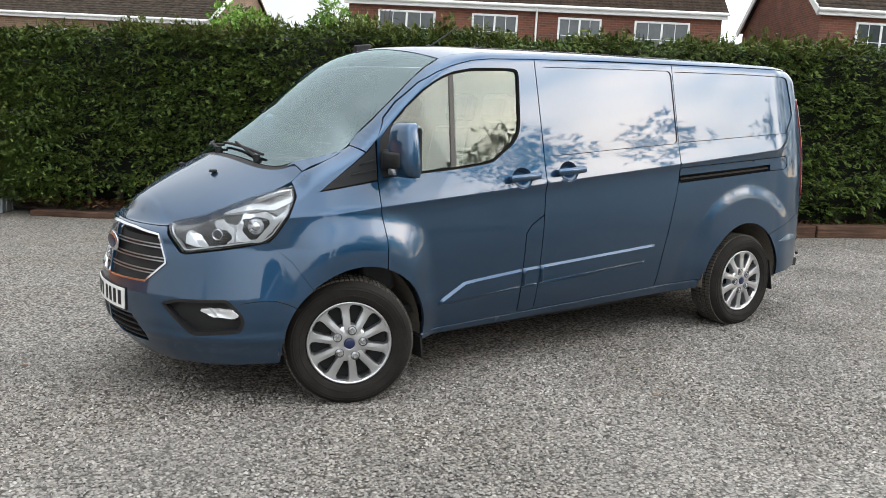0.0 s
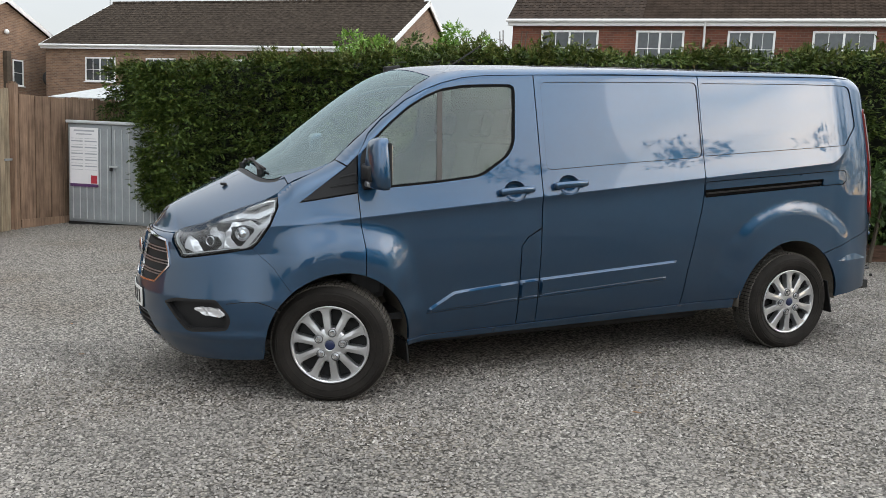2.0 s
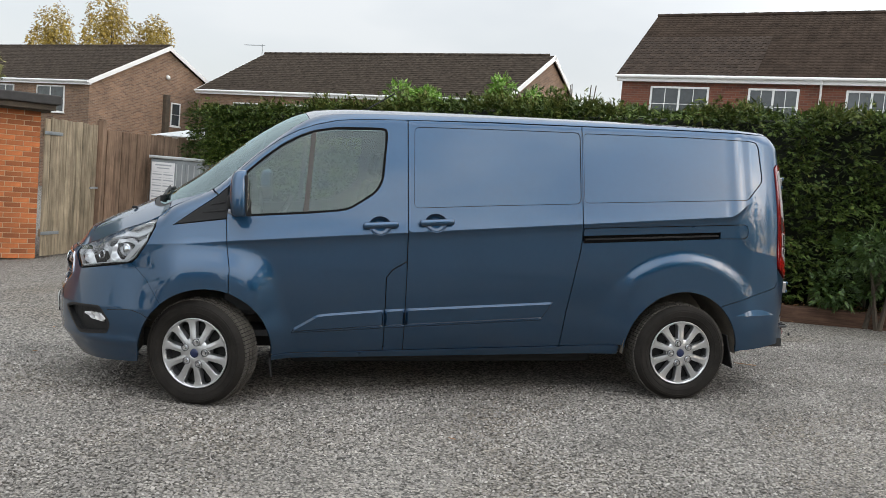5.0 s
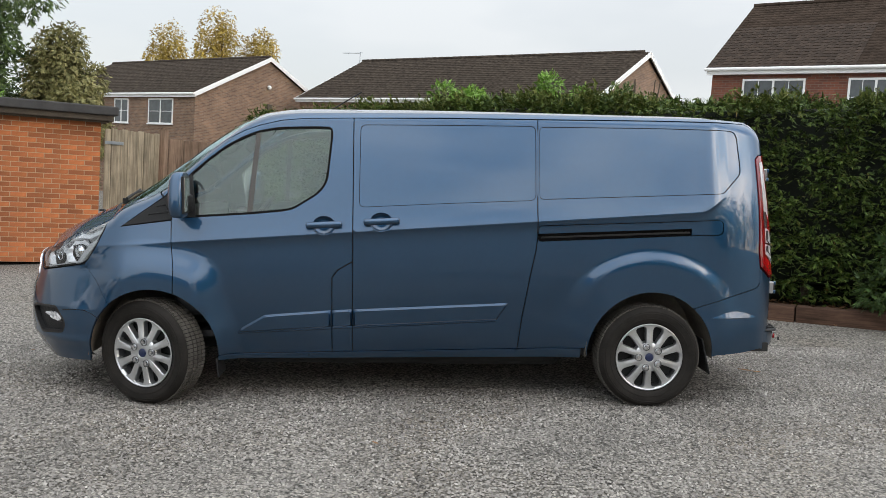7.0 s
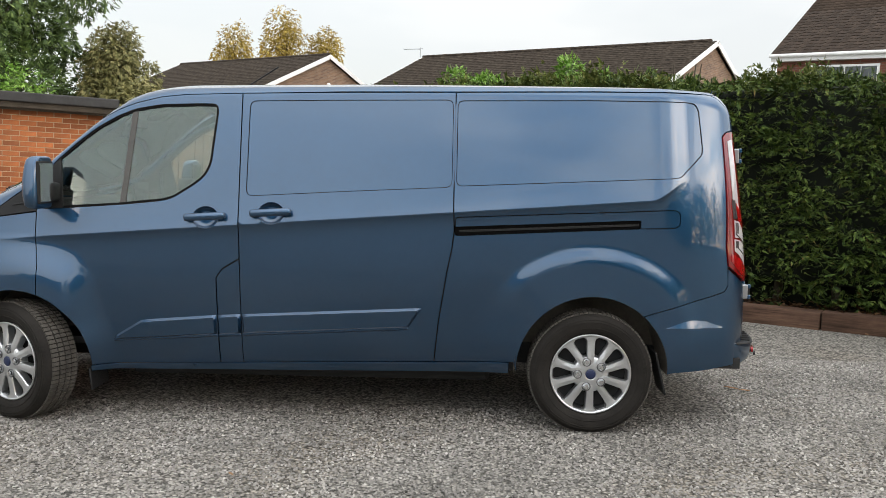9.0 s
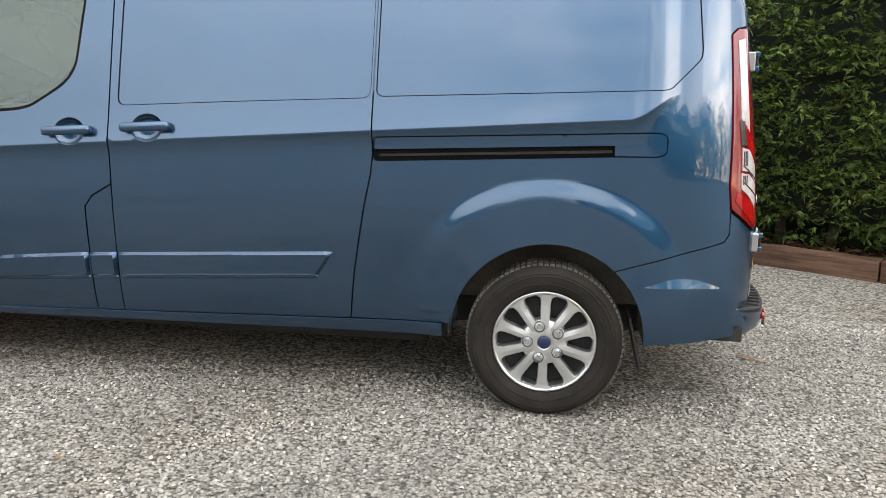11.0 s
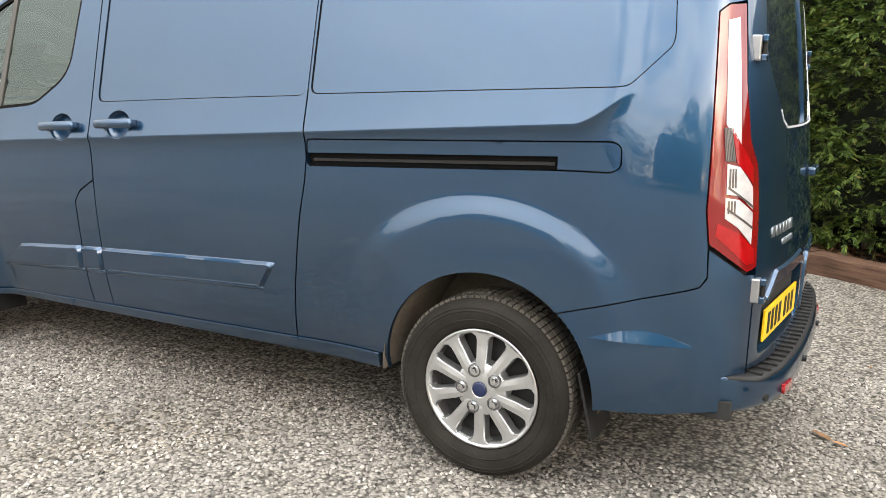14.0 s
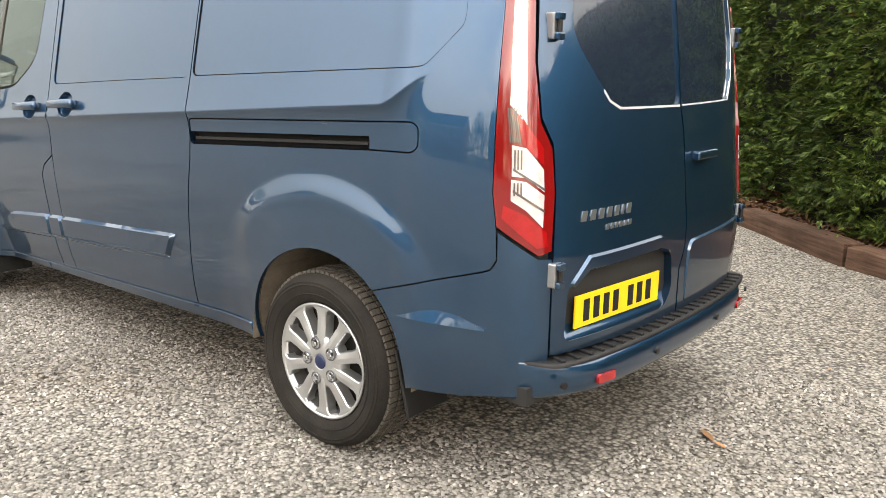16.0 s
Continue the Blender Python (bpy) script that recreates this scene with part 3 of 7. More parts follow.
    skin("sill", side_poly([(0.475, 0.285), (0.475, SILLZ(0.475) - 0.004), (1.6, SILLZ(1.6) - 0.004), (2.845, SILLZ(2.845) - 0.004), (2.845, 0.32)]), PAINT, van, off=0.010, gap=0, depth=0.020, chamfer=0.003, **tag)
    # cant rail between door tops and roof
    skin("cant_rail", side_poly([(0.090, 1.373), (0.13, 1.342), (0.192, 1.399)]) + side_poly([(x, z + 0.003) for x, z in DOOR_TOP[1:]]) + side_poly([(1.9, 1.885), (2.53, 1.890), (3.3, 1.899), (3.8, 1.899)])
         + [(U_DOOR(1.896), 1.893), (U_DOOR(1.903), 1.904)] + [(ux(x, float(ROOFLINE(x)) - 0.012) if x < 3.9 else ux(3.9, 1.902) + (x - 3.9), float(ROOFLINE(x)) - 0.012) for x in (4.0, 3.6, 3.0, 2.5, 2.0, 1.6, 1.3, 1.0, 0.9, 0.8, 0.74, 0.68, 0.595, 0.52, 0.446, 0.35, 0.266, 0.18)],
         PAINT, van, gap=0.0, res=0.03, **tag)
    # moulding strip in three lengths
    for outline in ([(0.595, 0.471), (0.70, 0.545), (0.764, 0.583), (0.84, 0.592), (1.194, 0.621), (1.194, 0.507)], [(1.202, 0.507), (1.202, 0.621), (1.332, 0.629), (1.332, 0.515)], [(1.342, 0.516), (1.342, 0.629), (2.352, 0.683), (2.281, 0.57)]):
        loop = side_poly(outline)
        lo = outline[:1] + outline[-1:] if outline[0][1] < 0.5 else [outline[0], outline[-1]]
        skin("moulding_lip", side_poly([(lo[0][0] + 0.006, lo[0][1] + 0.004), (lo[1][0] - 0.004, lo[1][1] + 0.004), (lo[1][0] - 0.004, lo[1][1] - 0.012), (lo[0][0] + 0.006, lo[0][1] - 0.012)]), PAINT, van, off=0.006, gap=0.004, depth=0.008, chamfer=0.009, res=0.03, **tag)
        skin("moulding", loop, PAINT, van, off=0.019, gap=0.012, depth=0.020, chamfer=0.013, res=0.03, **tag)
    # near-black inner shell: stands in for the shade behind the gaps
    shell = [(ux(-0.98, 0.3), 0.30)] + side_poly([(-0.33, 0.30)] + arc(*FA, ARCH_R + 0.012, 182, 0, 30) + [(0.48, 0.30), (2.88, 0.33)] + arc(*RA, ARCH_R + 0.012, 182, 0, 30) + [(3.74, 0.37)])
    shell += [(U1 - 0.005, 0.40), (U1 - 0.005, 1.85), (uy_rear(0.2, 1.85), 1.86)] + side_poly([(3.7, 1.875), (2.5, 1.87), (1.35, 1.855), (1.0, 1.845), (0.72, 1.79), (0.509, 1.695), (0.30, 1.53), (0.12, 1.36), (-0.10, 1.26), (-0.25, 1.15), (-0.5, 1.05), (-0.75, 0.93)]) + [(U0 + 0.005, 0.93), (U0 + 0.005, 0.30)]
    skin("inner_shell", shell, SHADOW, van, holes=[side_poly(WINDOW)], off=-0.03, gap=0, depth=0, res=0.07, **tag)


# ---- van: nose ----
def dish(cx, cz, r):
    """Maps for a lamp's bowl: the body surface, hollowed round a centre, with faint flutes."""
    def bowl(u, z, off=0.0):
        u, z = np.asarray(u, float), np.asarray(z, float)
        x = wall(u, z)[..., 0]
        d = np.hypot(x - cx, z - cz)
        a = np.arctan2(z - cz, x - cx)
        return wall(u, z, 0.0) + wall_normal(u, z) * (off - 0.040 * np.clip(1 - (d / r) ** 2, 0, 1) + 0.0025 * np.sin(a * 7))[..., None]

    def bowl_normal(u, z):
        e = 0.003
        n = np.cross(bowl(u + e, z) - bowl(u - e, z), bowl(u, z + e) - bowl(u, z - e))
        return n / np.maximum(np.linalg.norm(n, axis=-1, keepdims=True), 1e-9)
    return dict(mapf=bowl, nrm=bowl_normal)


for mirror in (False, True):
    tag = dict(mirror=mirror)
    GR = [(U0, 0.936), (uy_front(0.75, 0.933), 0.933), (uy_front(0.525, 0.915), 0.915), (uy_front(0.455, 0.80), 0.80), (uy_front(0.445, 0.77), 0.77), (uy_front(0.555, 0.665), 0.665), (uy_front(0.75, 0.658), 0.658), (U0, 0.655)]
    INTAKE = [(U0, 0.478), (uy_front(0.66, 0.478), 0.478), (uy_front(0.575, 0.39), 0.39), (uy_front(0.60, 0.335), 0.335), (U0, 0.325)]
    FOG = rounded([(-0.992, 0.572), (-0.89, 0.602), (-0.622, 0.611), (-0.550, 0.53), (-0.538, 0.49), (-0.565, 0.435), (-0.79, 0.415), (-0.83, 0.425)], 0.02, 3)
    nose = [(U0, 0.25), (ux(-0.75, 0.25), 0.245), (ux(-0.55, 0.26), 0.255), (ux(-0.36, 0.27), 0.265)] + side_poly(arc(*FA, ARCH_R, 183, 131, 12) + BUMP_SEAM[::-1][1:])
    nose += side_poly([(-0.45, 0.880), (-0.56, 0.858), (-0.66, 0.840), (-0.745, 0.822), (-0.766, 0.830), (-0.798, 0.918)])
    nose += [(u, float(ROOFLINE(np.interp(u, _ul, _pl[:, 0]))) - 0.0145) for u in np.linspace(ux(-0.792, 0.94), U0, 14)]
    bumper = skin("front_bumper", nose, PAINT, van, holes=[[(p[0] + (0.012 if p[0] == U0 else 0), p[1]) for p in GR], FOG, [(p[0] + (0.012 if p[0] == U0 else 0), p[1]) for p in INTAKE]], gap=0.0, fine=0.02, **tag)
    skin("grille_backing", GR, SEALGAP, bumper, off=-0.035, gap=0, depth=0, res=0.05, **tag)
    GI = [(p[0] if p[0] == U0 else q[0], q[1]) for p, q in zip(GR, shrink(GR, 0.010))]
    skin("grille_surround", GR[:], CHROME, bumper, holes=[[(p[0] + (0.001 if p[0] == U0 else 0), p[1]) for p in GI]], off=0.006, gap=0, depth=0.03, res=0.03, label="chrome grille surround", **tag)
    for z, ue in ((0.858, uy_front(0.50, 0.85)), (0.842, uy_front(0.49, 0.84)), (0.792, uy_front(0.462, 0.79)), (0.776, uy_front(0.455, 0.77)), (0.726, uy_front(0.50, 0.72)), (0.710, uy_front(0.51, 0.71))):
        skin("grille_bar", [(U0, z - 0.003), (U0, z + 0.003), (ue, z + 0.003), (ue, z - 0.003)], SATIN, bumper, off=-0.006, gap=0, depth=0.007, res=0.03, **tag)
    skin("intake", INTAKE, BLACK, bumper, off=-0.03, gap=0, depth=0, res=0.05, **tag)
    for z in (0.358, 0.392, 0.426, 0.458):
        skin("intake_bar", [(U0, z - 0.005), (U0, z + 0.005), (uy_front(0.60, z), z + 0.005), (uy_front(0.60, z), z - 0.005)], BLACK, bumper, off=-0.004, gap=0, depth=0.026, res=0.03, **tag)
    seam = [(-0.548, 0.590), (-0.47, 0.601), (-0.386, 0.600), (-0.33, 0.580), (-0.268, 0.547)]
    skin("bumper_seam", side_poly(seam + [(x, z - 0.004) for x, z in seam[::-1]]), GLOSSBLACK, bumper, off=0.0008, gap=0, depth=0.002, res=0.02, **tag)
    fogm = skin("fog_recess", shrink(FOG, -0.006), BLACK, bumper, off=-0.03, gap=0, depth=0, res=0.04, **tag)
    skin("fog_rim", FOG, BLACK, fogm, holes=[shrink(FOG, 0.018)], off=0.001, gap=0, depth=0.034, res=0.03, **tag)
    skin("fog_lamp", rounded([(-0.765, 0.545), (-0.76, 0.556), (-0.60, 0.558), (-0.565, 0.525), (-0.60, 0.512), (-0.71, 0.512)], 0.012, 3), BOWL, fogm, off=0.012, gap=0, depth=0.03, res=0.012, **dish(-0.665, 0.535, 0.085), label="clear fog lamp", **tag)
    # headlamp: dark housing, bright bowls, clear lens
    lamp = side_poly(LAMP)
    hl = skin("headlamp", lamp, LAMPGREY, van, off=-0.045, gap=0.002, depth=0.0, res=0.04, label="clear headlamp with chrome reflectors", **tag)
    skin("lamp_edge", shrink(lamp, 0.014), STRIP, hl, holes=[shrink(lamp, 0.020)], off=-0.006, gap=0, depth=0.02, res=0.03, **tag)
    skin("lamp_rim", lamp, BLACK, hl, holes=[shrink(lamp, 0.007)], off=-0.002, gap=0.003, depth=0.04, res=0.03, **tag)
    skin("lamp_bezel", side_poly([(-0.33, 0.99), (-0.275, 1.12), (-0.25, 1.165), (-0.30, 1.152), (-0.45, 1.096), (-0.56, 1.04), (-0.50, 1.03), (-0.40, 1.05), (-0.355, 1.03)]), BEZEL, hl, off=-0.030, gap=0, depth=0.0, res=0.03, **tag)
    skin("reflector", side_poly([(-0.745, 0.878), (-0.735, 0.925), (-0.66, 0.98), (-0.575, 1.010), (-0.546, 0.96), (-0.556, 0.890), (-0.62, 0.872), (-0.70, 0.862)]), BOWL, hl, off=-0.012, gap=0, depth=0.03, res=0.012, **dish(-0.63, 0.925, 0.085), **tag)
    skin("reflector", side_poly([(-0.545, 0.892), (-0.538, 0.98), (-0.495, 1.045), (-0.405, 1.050), (-0.362, 1.02), (-0.382, 0.945), (-0.43, 0.90)]), BOWL, hl, off=-0.010, gap=0, depth=0.03, res=0.012, **dish(-0.455, 0.968, 0.095), **tag)
    skin("light_strip", side_poly([(-0.60, 1.010), (-0.44, 1.080), (-0.37, 1.078), (-0.270, 1.122), (-0.277, 1.095), (-0.36, 1.054), (-0.44, 1.056)]), STRIP, hl, off=-0.010, gap=0, depth=0.016, res=0.02, **tag)
    skin("light_strip", side_poly([(-0.47, 0.888), (-0.36, 1.02), (-0.298, 1.062), (-0.305, 1.036), (-0.350, 0.99), (-0.43, 0.893)]), STRIP, hl, off=-0.010, gap=0, depth=0.016, res=0.02, **tag)
    for bx, bz, br, nm in ((-0.455, 0.968, 0.036, "projector"), (-0.625, 0.925, 0.028, "bulb_bowl")):
        c = wall(ux(bx, bz), bz, -0.040)
        nn = Vector(wall_normal(ux(bx, bz), bz))
        bm = bmesh.new()
        prof = [(1.0, 0.0), (1.0, 0.012), (0.86, 0.014), (0.78, 0.004), (0.45, -0.006), (0.0, -0.008)] if nm == "bulb_bowl" else [(1.15, 0.0), (1.15, 0.012), (1.0, 0.014), (0.85, 0.020), (0.5, 0.026), (0.0, 0.028)]
        rot = nn.to_track_quat("Z", "Y").to_matrix()
        rings = []
        for pr, ph in prof:
            ring = []
            for i in range(24):
                v = Vector(c) + rot @ Vector((pr * br * math.cos(i * math.pi / 12), pr * br * math.sin(i * math.pi / 12), ph))
                ring.append(bm.verts.new(v if not mirror else (v.x, 2 * YC - v.y, v.z)))
            rings.append(ring)
        for p, q in zip(rings, rings[1:]):
            for i in range(24):
                bm.faces.new((p[i], p[(i + 1) % 24], q[(i + 1) % 24], q[i]))
        for f in bm.faces:
            f.smooth = True
        part(nm, bm, CHROME, hl)
    lensp = skin("lens", lamp, LENS, hl, off=-0.001, gap=0.004, depth=0, res=0.04, **tag)
    lensp.visible_shadow = False

# badge and plate on the nose
bm = bmesh.new()
bmesh.ops.create_uvsphere(bm, u_segments=28, v_segments=12, radius=1, matrix=Matrix.LocRotScale((-0.948, YC, 0.825), None, (0.014, 0.108, 0.054)))
badge = part("badge", bm, CHROME, van, "plain chrome oval badge")
BLUE = mat("badge_blue", (0.012, 0.020, 0.055), 0.25)
bm = bmesh.new()
bmesh.ops.create_uvsphere(bm, u_segments=28, v_segments=12, radius=1, matrix=Matrix.LocRotScale((-0.9545, YC, 0.825), None, (0.0085, 0.088, 0.040)))
part("oval", bm, BLUE, badge)
PLATE_W = mat("plate_white", (0.75, 0.75, 0.72), 0.35)
PLATE_Y = mat("plate_yellow", (0.80, 0.50, 0.015), 0.35, 0, 6, 0.04)


def nose_map(u, z, off=0.0):
    """The nose skin across both sides of the centre line."""
    u = np.asarray(u, float)
    m = u < U0
    p = wall(np.where(m, 2 * U0 - u, u), z, off)
    p[..., 1] = np.where(m, 2 * YC - p[..., 1], p[..., 1])
    return p


def nose_normal(u, z):
    e = 0.004
    n = np.cross(nose_map(u + e, z) - nose_map(u - e, z), nose_map(u, z + e) - nose_map(u, z - e))
    return n / np.maximum(np.linalg.norm(n, axis=-1, keepdims=True), 1e-9)


NM = dict(mapf=nose_map, nrm=nose_normal)
rect = lambda u0, u1, z0, z1: [(u0, z0), (u0, z1), (u1, z1), (u1, z0)]
skin("plate_holder", rect(U0 - 0.265, U0 + 0.265, 0.488, 0.612), BLACK, van, off=0.006, gap=0, depth=0.012, res=0.04, **NM)
fplate = skin("number_plate", rect(U0 - 0.258, U0 + 0.258, 0.494, 0.606), PLATE_W, van, off=0.011, gap=0, depth=0.005, res=0.04, label="white plate with dark bars", **NM)
for k in range(7):
    y0 = U0 + 0.19 - k * 0.062 - (0.03 if k > 3 else 0)
    skin("bar", rect(y0, y0 + 0.036, 0.512, 0.59), BLACK, fplate, off=0.0125, gap=0, depth=0.001, res=0.04, **NM)

# ---- van: bonnet, windscreen, roof ----
CENTRE = hermite([(-1.0, 0.945), (-0.965, 0.957), (-0.93, 0.975), (-0.859, 1.018), (-0.694, 1.115), (-0.425, 1.243), (-0.28, 1.315), (-0.073, 1.445), (0.094, 1.574), (0.405, 1.795), (0.55, 1.88), (0.633, 1.915), (0.757, 1.944), (1.0, 1.955), (2.0, 1.966), (3.4, 1.962), (3.8, 1.950), (3.95, 1.936), (4.02, 1.922), (4.06, 1.913), (4.25, 1.912)])


def edge_y(x):
    """Half width of the top sheet at x: where the side skin has rolled over."""
    z = float(ROOFLINE(x)) - 0.012
    if x > 3.9:
        w = wall(_ug, np.full(1500, z))
        k = _ug > 2.0
        return float(np.interp(x, w[k][:, 0], w[k][:, 1]))
    w = wall(_ug, np.full(1500, z))
    return float(np.interp(x, w[:, 0], w[:, 1]))


_xs = np.concatenate([np.linspace(-0.94, 0.9, 90), np.linspace(0.92, 4.10, 60)])
_ey = np.array([edge_y(x) for x in _xs])


def top(x, q, off=0.0):
    """The upper sheet: x along, q from -1 (left edge) to 1."""
    x, q = np.asarray(x, float), np.asarray(q, float)
    ey = np.interp(x, _xs, _ey)
    ze = ROOFLINE(x) - 0.012
    cr = CENTRE(x) - ze
    p = 2.0 + 0.9 * sstep(0.7, 1.0, x)
    z = ze + cr * (1 - np.abs(q) ** p)
    return np.stack([x, YC + q * (YC - ey), z + off], -1)


def top_normal(x, q):
    e = 0.006
    n = np.cross(top(x + e, q) - top(x - e, q), top(x, q + e) - top(x, q - e))
    return n / np.linalg.norm(n, axis=-1, keepdims=True)


def sheet(name, x0, x1, material, parent, q0=-1.0, q1=1.0, nq=48, nx=40, off=0.0, thick=0.0, label=""):
    """A part of the upper sheet between two lines x0(q) and x1(q)."""
    q, t = np.meshgrid(np.linspace(q0, q1, nq + 1), np.linspace(0, 1, nx + 1))
    a, b = np.array([[x0(v) for v in r] for r in q]), np.array([[x1(v) for v in r] for r in q])
    x = a + (b - a) * t
    P, N = top(x, q, off).reshape(-1, 3), top_normal(x, q).reshape(-1, 3)
    w = nq + 1
    faces = [(i * w + j, (i + 1) * w + j, (i + 1) * w + j + 1, i * w + j + 1) for i in range(nx) for j in range(nq)]
    if thick > 0:
        rim = [j for j in range(w)] + [i * w + nq for i in range(1, nx + 1)] + [nx * w + j for j in range(nq - 1, -1, -1)] + [i * w for i in range(nx - 1, 0, -1)]
        k, s = len(rim), len(P)
        P = np.vstack([P, P[rim], P[rim] - [0, 0, thick]])
        out = P[s:s + k] - P[:s].mean(0)
        out /= np.linalg.norm(out, axis=1, keepdims=True)
        N = np.vstack([N, out, out])
        faces += [(s + i, s + (i + 1) % k, s + k + (i + 1) % k, s + k + i) for i in range(k)]
    return mesh_ob(name, P, faces, material, parent, normals=N, label=label)


BON_R = lambda q: min(-0.352 + 0.09 * q * q + 0.29 * q ** 8, -0.185)
WS_B = lambda q: -0.315 + 0.09 * q * q + 0.29 * q ** 8
WS_T = lambda q: 0.665 + 0.02 * q * q


def height(x, y):
    """Height of the upper sheet over a point of the plan."""
    ey = np.interp(x, _xs, _ey)
    ze = ROOFLINE(x) - 0.012
    q = np.clip(np.abs(y - YC) / np.maximum(YC - ey, 1e-3), 0, 1)
    return ze + (CENTRE(x) - ze) * (1 - q * q)


def bonnet_sheet():
    """The bonnet: its front edge follows the nose, its sides the wings, its rear edge the scuttle."""
    nq, nt = 56, 46
    ue = ux(-0.775, 0.945)
    P = []
    for i in range(nq + 1):
        q = -1 + 2 * i / nq
        u = U0 + (ue - U0) * abs(q)
        f = wall(u, 0.0)
        px = float(np.interp(u, _ul, _pl[:, 0]))
        f = wall(u, float(ROOFLINE(px)) - 0.012)
        fy = f[1] if q < 0 else 2 * YC - f[1]
        r = top(BON_R(q), q)
        for j in range(nt + 1):
            t = (j / nt) ** 1.3
            x = f[0] + (r[0] - f[0]) * t
            e = float(np.interp(x, _xs, _ey))
            lin = fy + (r[1] - fy) * t
            s = abs(q) ** 16
            y = lin * (1 - s) + s * (e if q < 0 else 2 * YC - e)
            s = float(sstep(-0.03, 0.10, x - f[0]))
            P.append((x, y, f[2] + (float(height(x, y)) - f[2]) * s))
    w = nt + 1
    P = np.array(P)
    F = [(i * w + j, i * w + j + 1, (i + 1) * w + j + 1, (i + 1) * w + j) for i in range(nq) for j in range(nt)]
    rim = [j for j in range(w)] + [i * w + nt for i in range(1, nq + 1)] + [nq * w + j for j in range(nt - 1, -1, -1)] + [i * w for i in range(nq - 1, 0, -1)]
    k, s = len(rim), len(P)
    V = np.vstack([P, P[rim], P[rim] + [0.01, 0, -0.03]])
    F2 = [(s + i, s + k + i, s + k + (i + 1) % k, s + (i + 1) % k) for i in range(k)]
    return mesh_ob("bonnet", V, F + F2, PAINT, van, smooth=True)


bonnet = bonnet_sheet()
sheet("scuttle", lambda q: BON_R(q) + 0.004, lambda q: WS_B(q) - 0.002, BLACK, van, -0.84, 0.84, off=-0.006, thick=0.03)
sheet("scuttle_corner", lambda q: BON_R(q) + 0.005, lambda q: WS_B(q) - 0.004, PAINT, van, -1.0, -0.84, nq=10, thick=0.02)
sheet("scuttle_corner", lambda q: BON_R(q) + 0.005, lambda q: WS_B(q) - 0.004, PAINT, van, 0.84, 1.0, nq=10, thick=0.02)
screen = sheet("windscreen", lambda q: WS_B(q) + 0.0, WS_T, SCREENGLASS, van, -0.985, 0.985, off=-0.003)
screen.visible_shadow = False
sheet("screen_band", lambda q: WS_B(q), lambda q: WS_B(q) + 0.045, GLOSSBLACK, screen, -0.985, 0.985, nx=4, off=-0.008)
sheet("screen_band", lambda q: WS_T(q) - 0.05, lambda q: WS_T(q) + 0.004, GLOSSBLACK, screen, -0.985, 0.985, nx=4, off=-0.008)
for a, b in ((-0.985, -0.955), (0.955, 0.985)):
    sheet("screen_band", WS_B, WS_T, GLOSSBLACK, screen, a, b, nq=3, off=-0.008)
ROOF_END = float(wall(U1, 1.903)[0]) - 0.002
roof = sheet("roof", lambda q: WS_T(q) + 0.003, lambda q: ROOF_END, PAINT, van, nx=90, thick=0.02)
bm = bmesh.new()
cyl(bm, (1.09, YC, 1.945), (1.115, YC, 1.975), 0.026, 14, 0.014)
cyl(bm, (1.115, YC, 1.97), (1.34, YC, 2.11), 0.005, 6)
part("aerial", bm, BLACK, van)
bm = bmesh.new()
for v in box(bm, 0.74, 0.86, YC + 0.33, YC + 0.37, 1.91, 1.985, 0.010):
    if v.co.z > 1.96 and v.co.x < 0.78:
        v.co.z -= 0.012
part("roof_fin", bm, BLACK, van)
for jy in (0.70, 1.24):
    bm = bmesh.new()
    jx = -0.47
    jq = (jy - YC) / (YC - 0.12)
    p = top(jx, jq)
    box(bm, jx - 0.02, jx + 0.015, jy - 0.018, jy + 0.018, p[2] - 0.004, p[2] + 0.012, 0.005)
    part("washer_jet", bm, BLACK, bonnet)
# wipers resting on the screen's foot
for y0, y1 in ((0.52, 1.12), (1.05, 1.62)):
    bm = bmesh.new()
    qs = np.linspace((y0 - YC) / 0.80, (y1 - YC) / 0.80, 9)
    prev = None
    for qv in qs:
        p = Vector(top(WS_B(qv) + 0.035 + 0.03 * (qv - qs[0]), qv, 0.02))
        if prev is not None:
            cyl(bm, prev, p, 0.008, 6)
        prev = p
    part("wiper_blade", bm, BLACK, van)
    bm = bmesh.new()
    a, b = Vector(top(BON_R(qs[0]) + 0.05, qs[0] + 0.05, 0.01)), Vector(top(WS_B(qs[5]) + 0.05, qs[5], 0.035))
    cyl(bm, a, b, 0.011, 8, 0.007)
    cyl(bm, a - Vector((0, 0, 0.03)), a + Vector((0, 0, 0.012)), 0.02, 10)
    part("wiper_arm", bm, BLACK, van)


# ---- van: tail ----
def rear(u, z, off=0.0):
    """The tail skin across both sides of the centre line."""
    u = np.asarray(u, float)
    m = u > U1
    p = wall(np.where(m, 2 * U1 - u, u), z, off)
    p[..., 1] = np.where(m, 2 * YC - p[..., 1], p[..., 1])
    return p


def rear_normal(u, z):
    e = 0.004
    n = np.cross(rear(u + e, z) - rear(u - e, z), rear(u, z + e) - rear(u, z - e))
    return n / np.maximum(np.linalg.norm(n, axis=-1, keepdims=True), 1e-9)


def uy(y, z):
    return uy_rear(y, z) if y <= YC else 2 * U1 - uy_rear(2 * YC - y, z)


def rear_poly(pts):
    return [(uy(y, z), z) for y, z in pts]


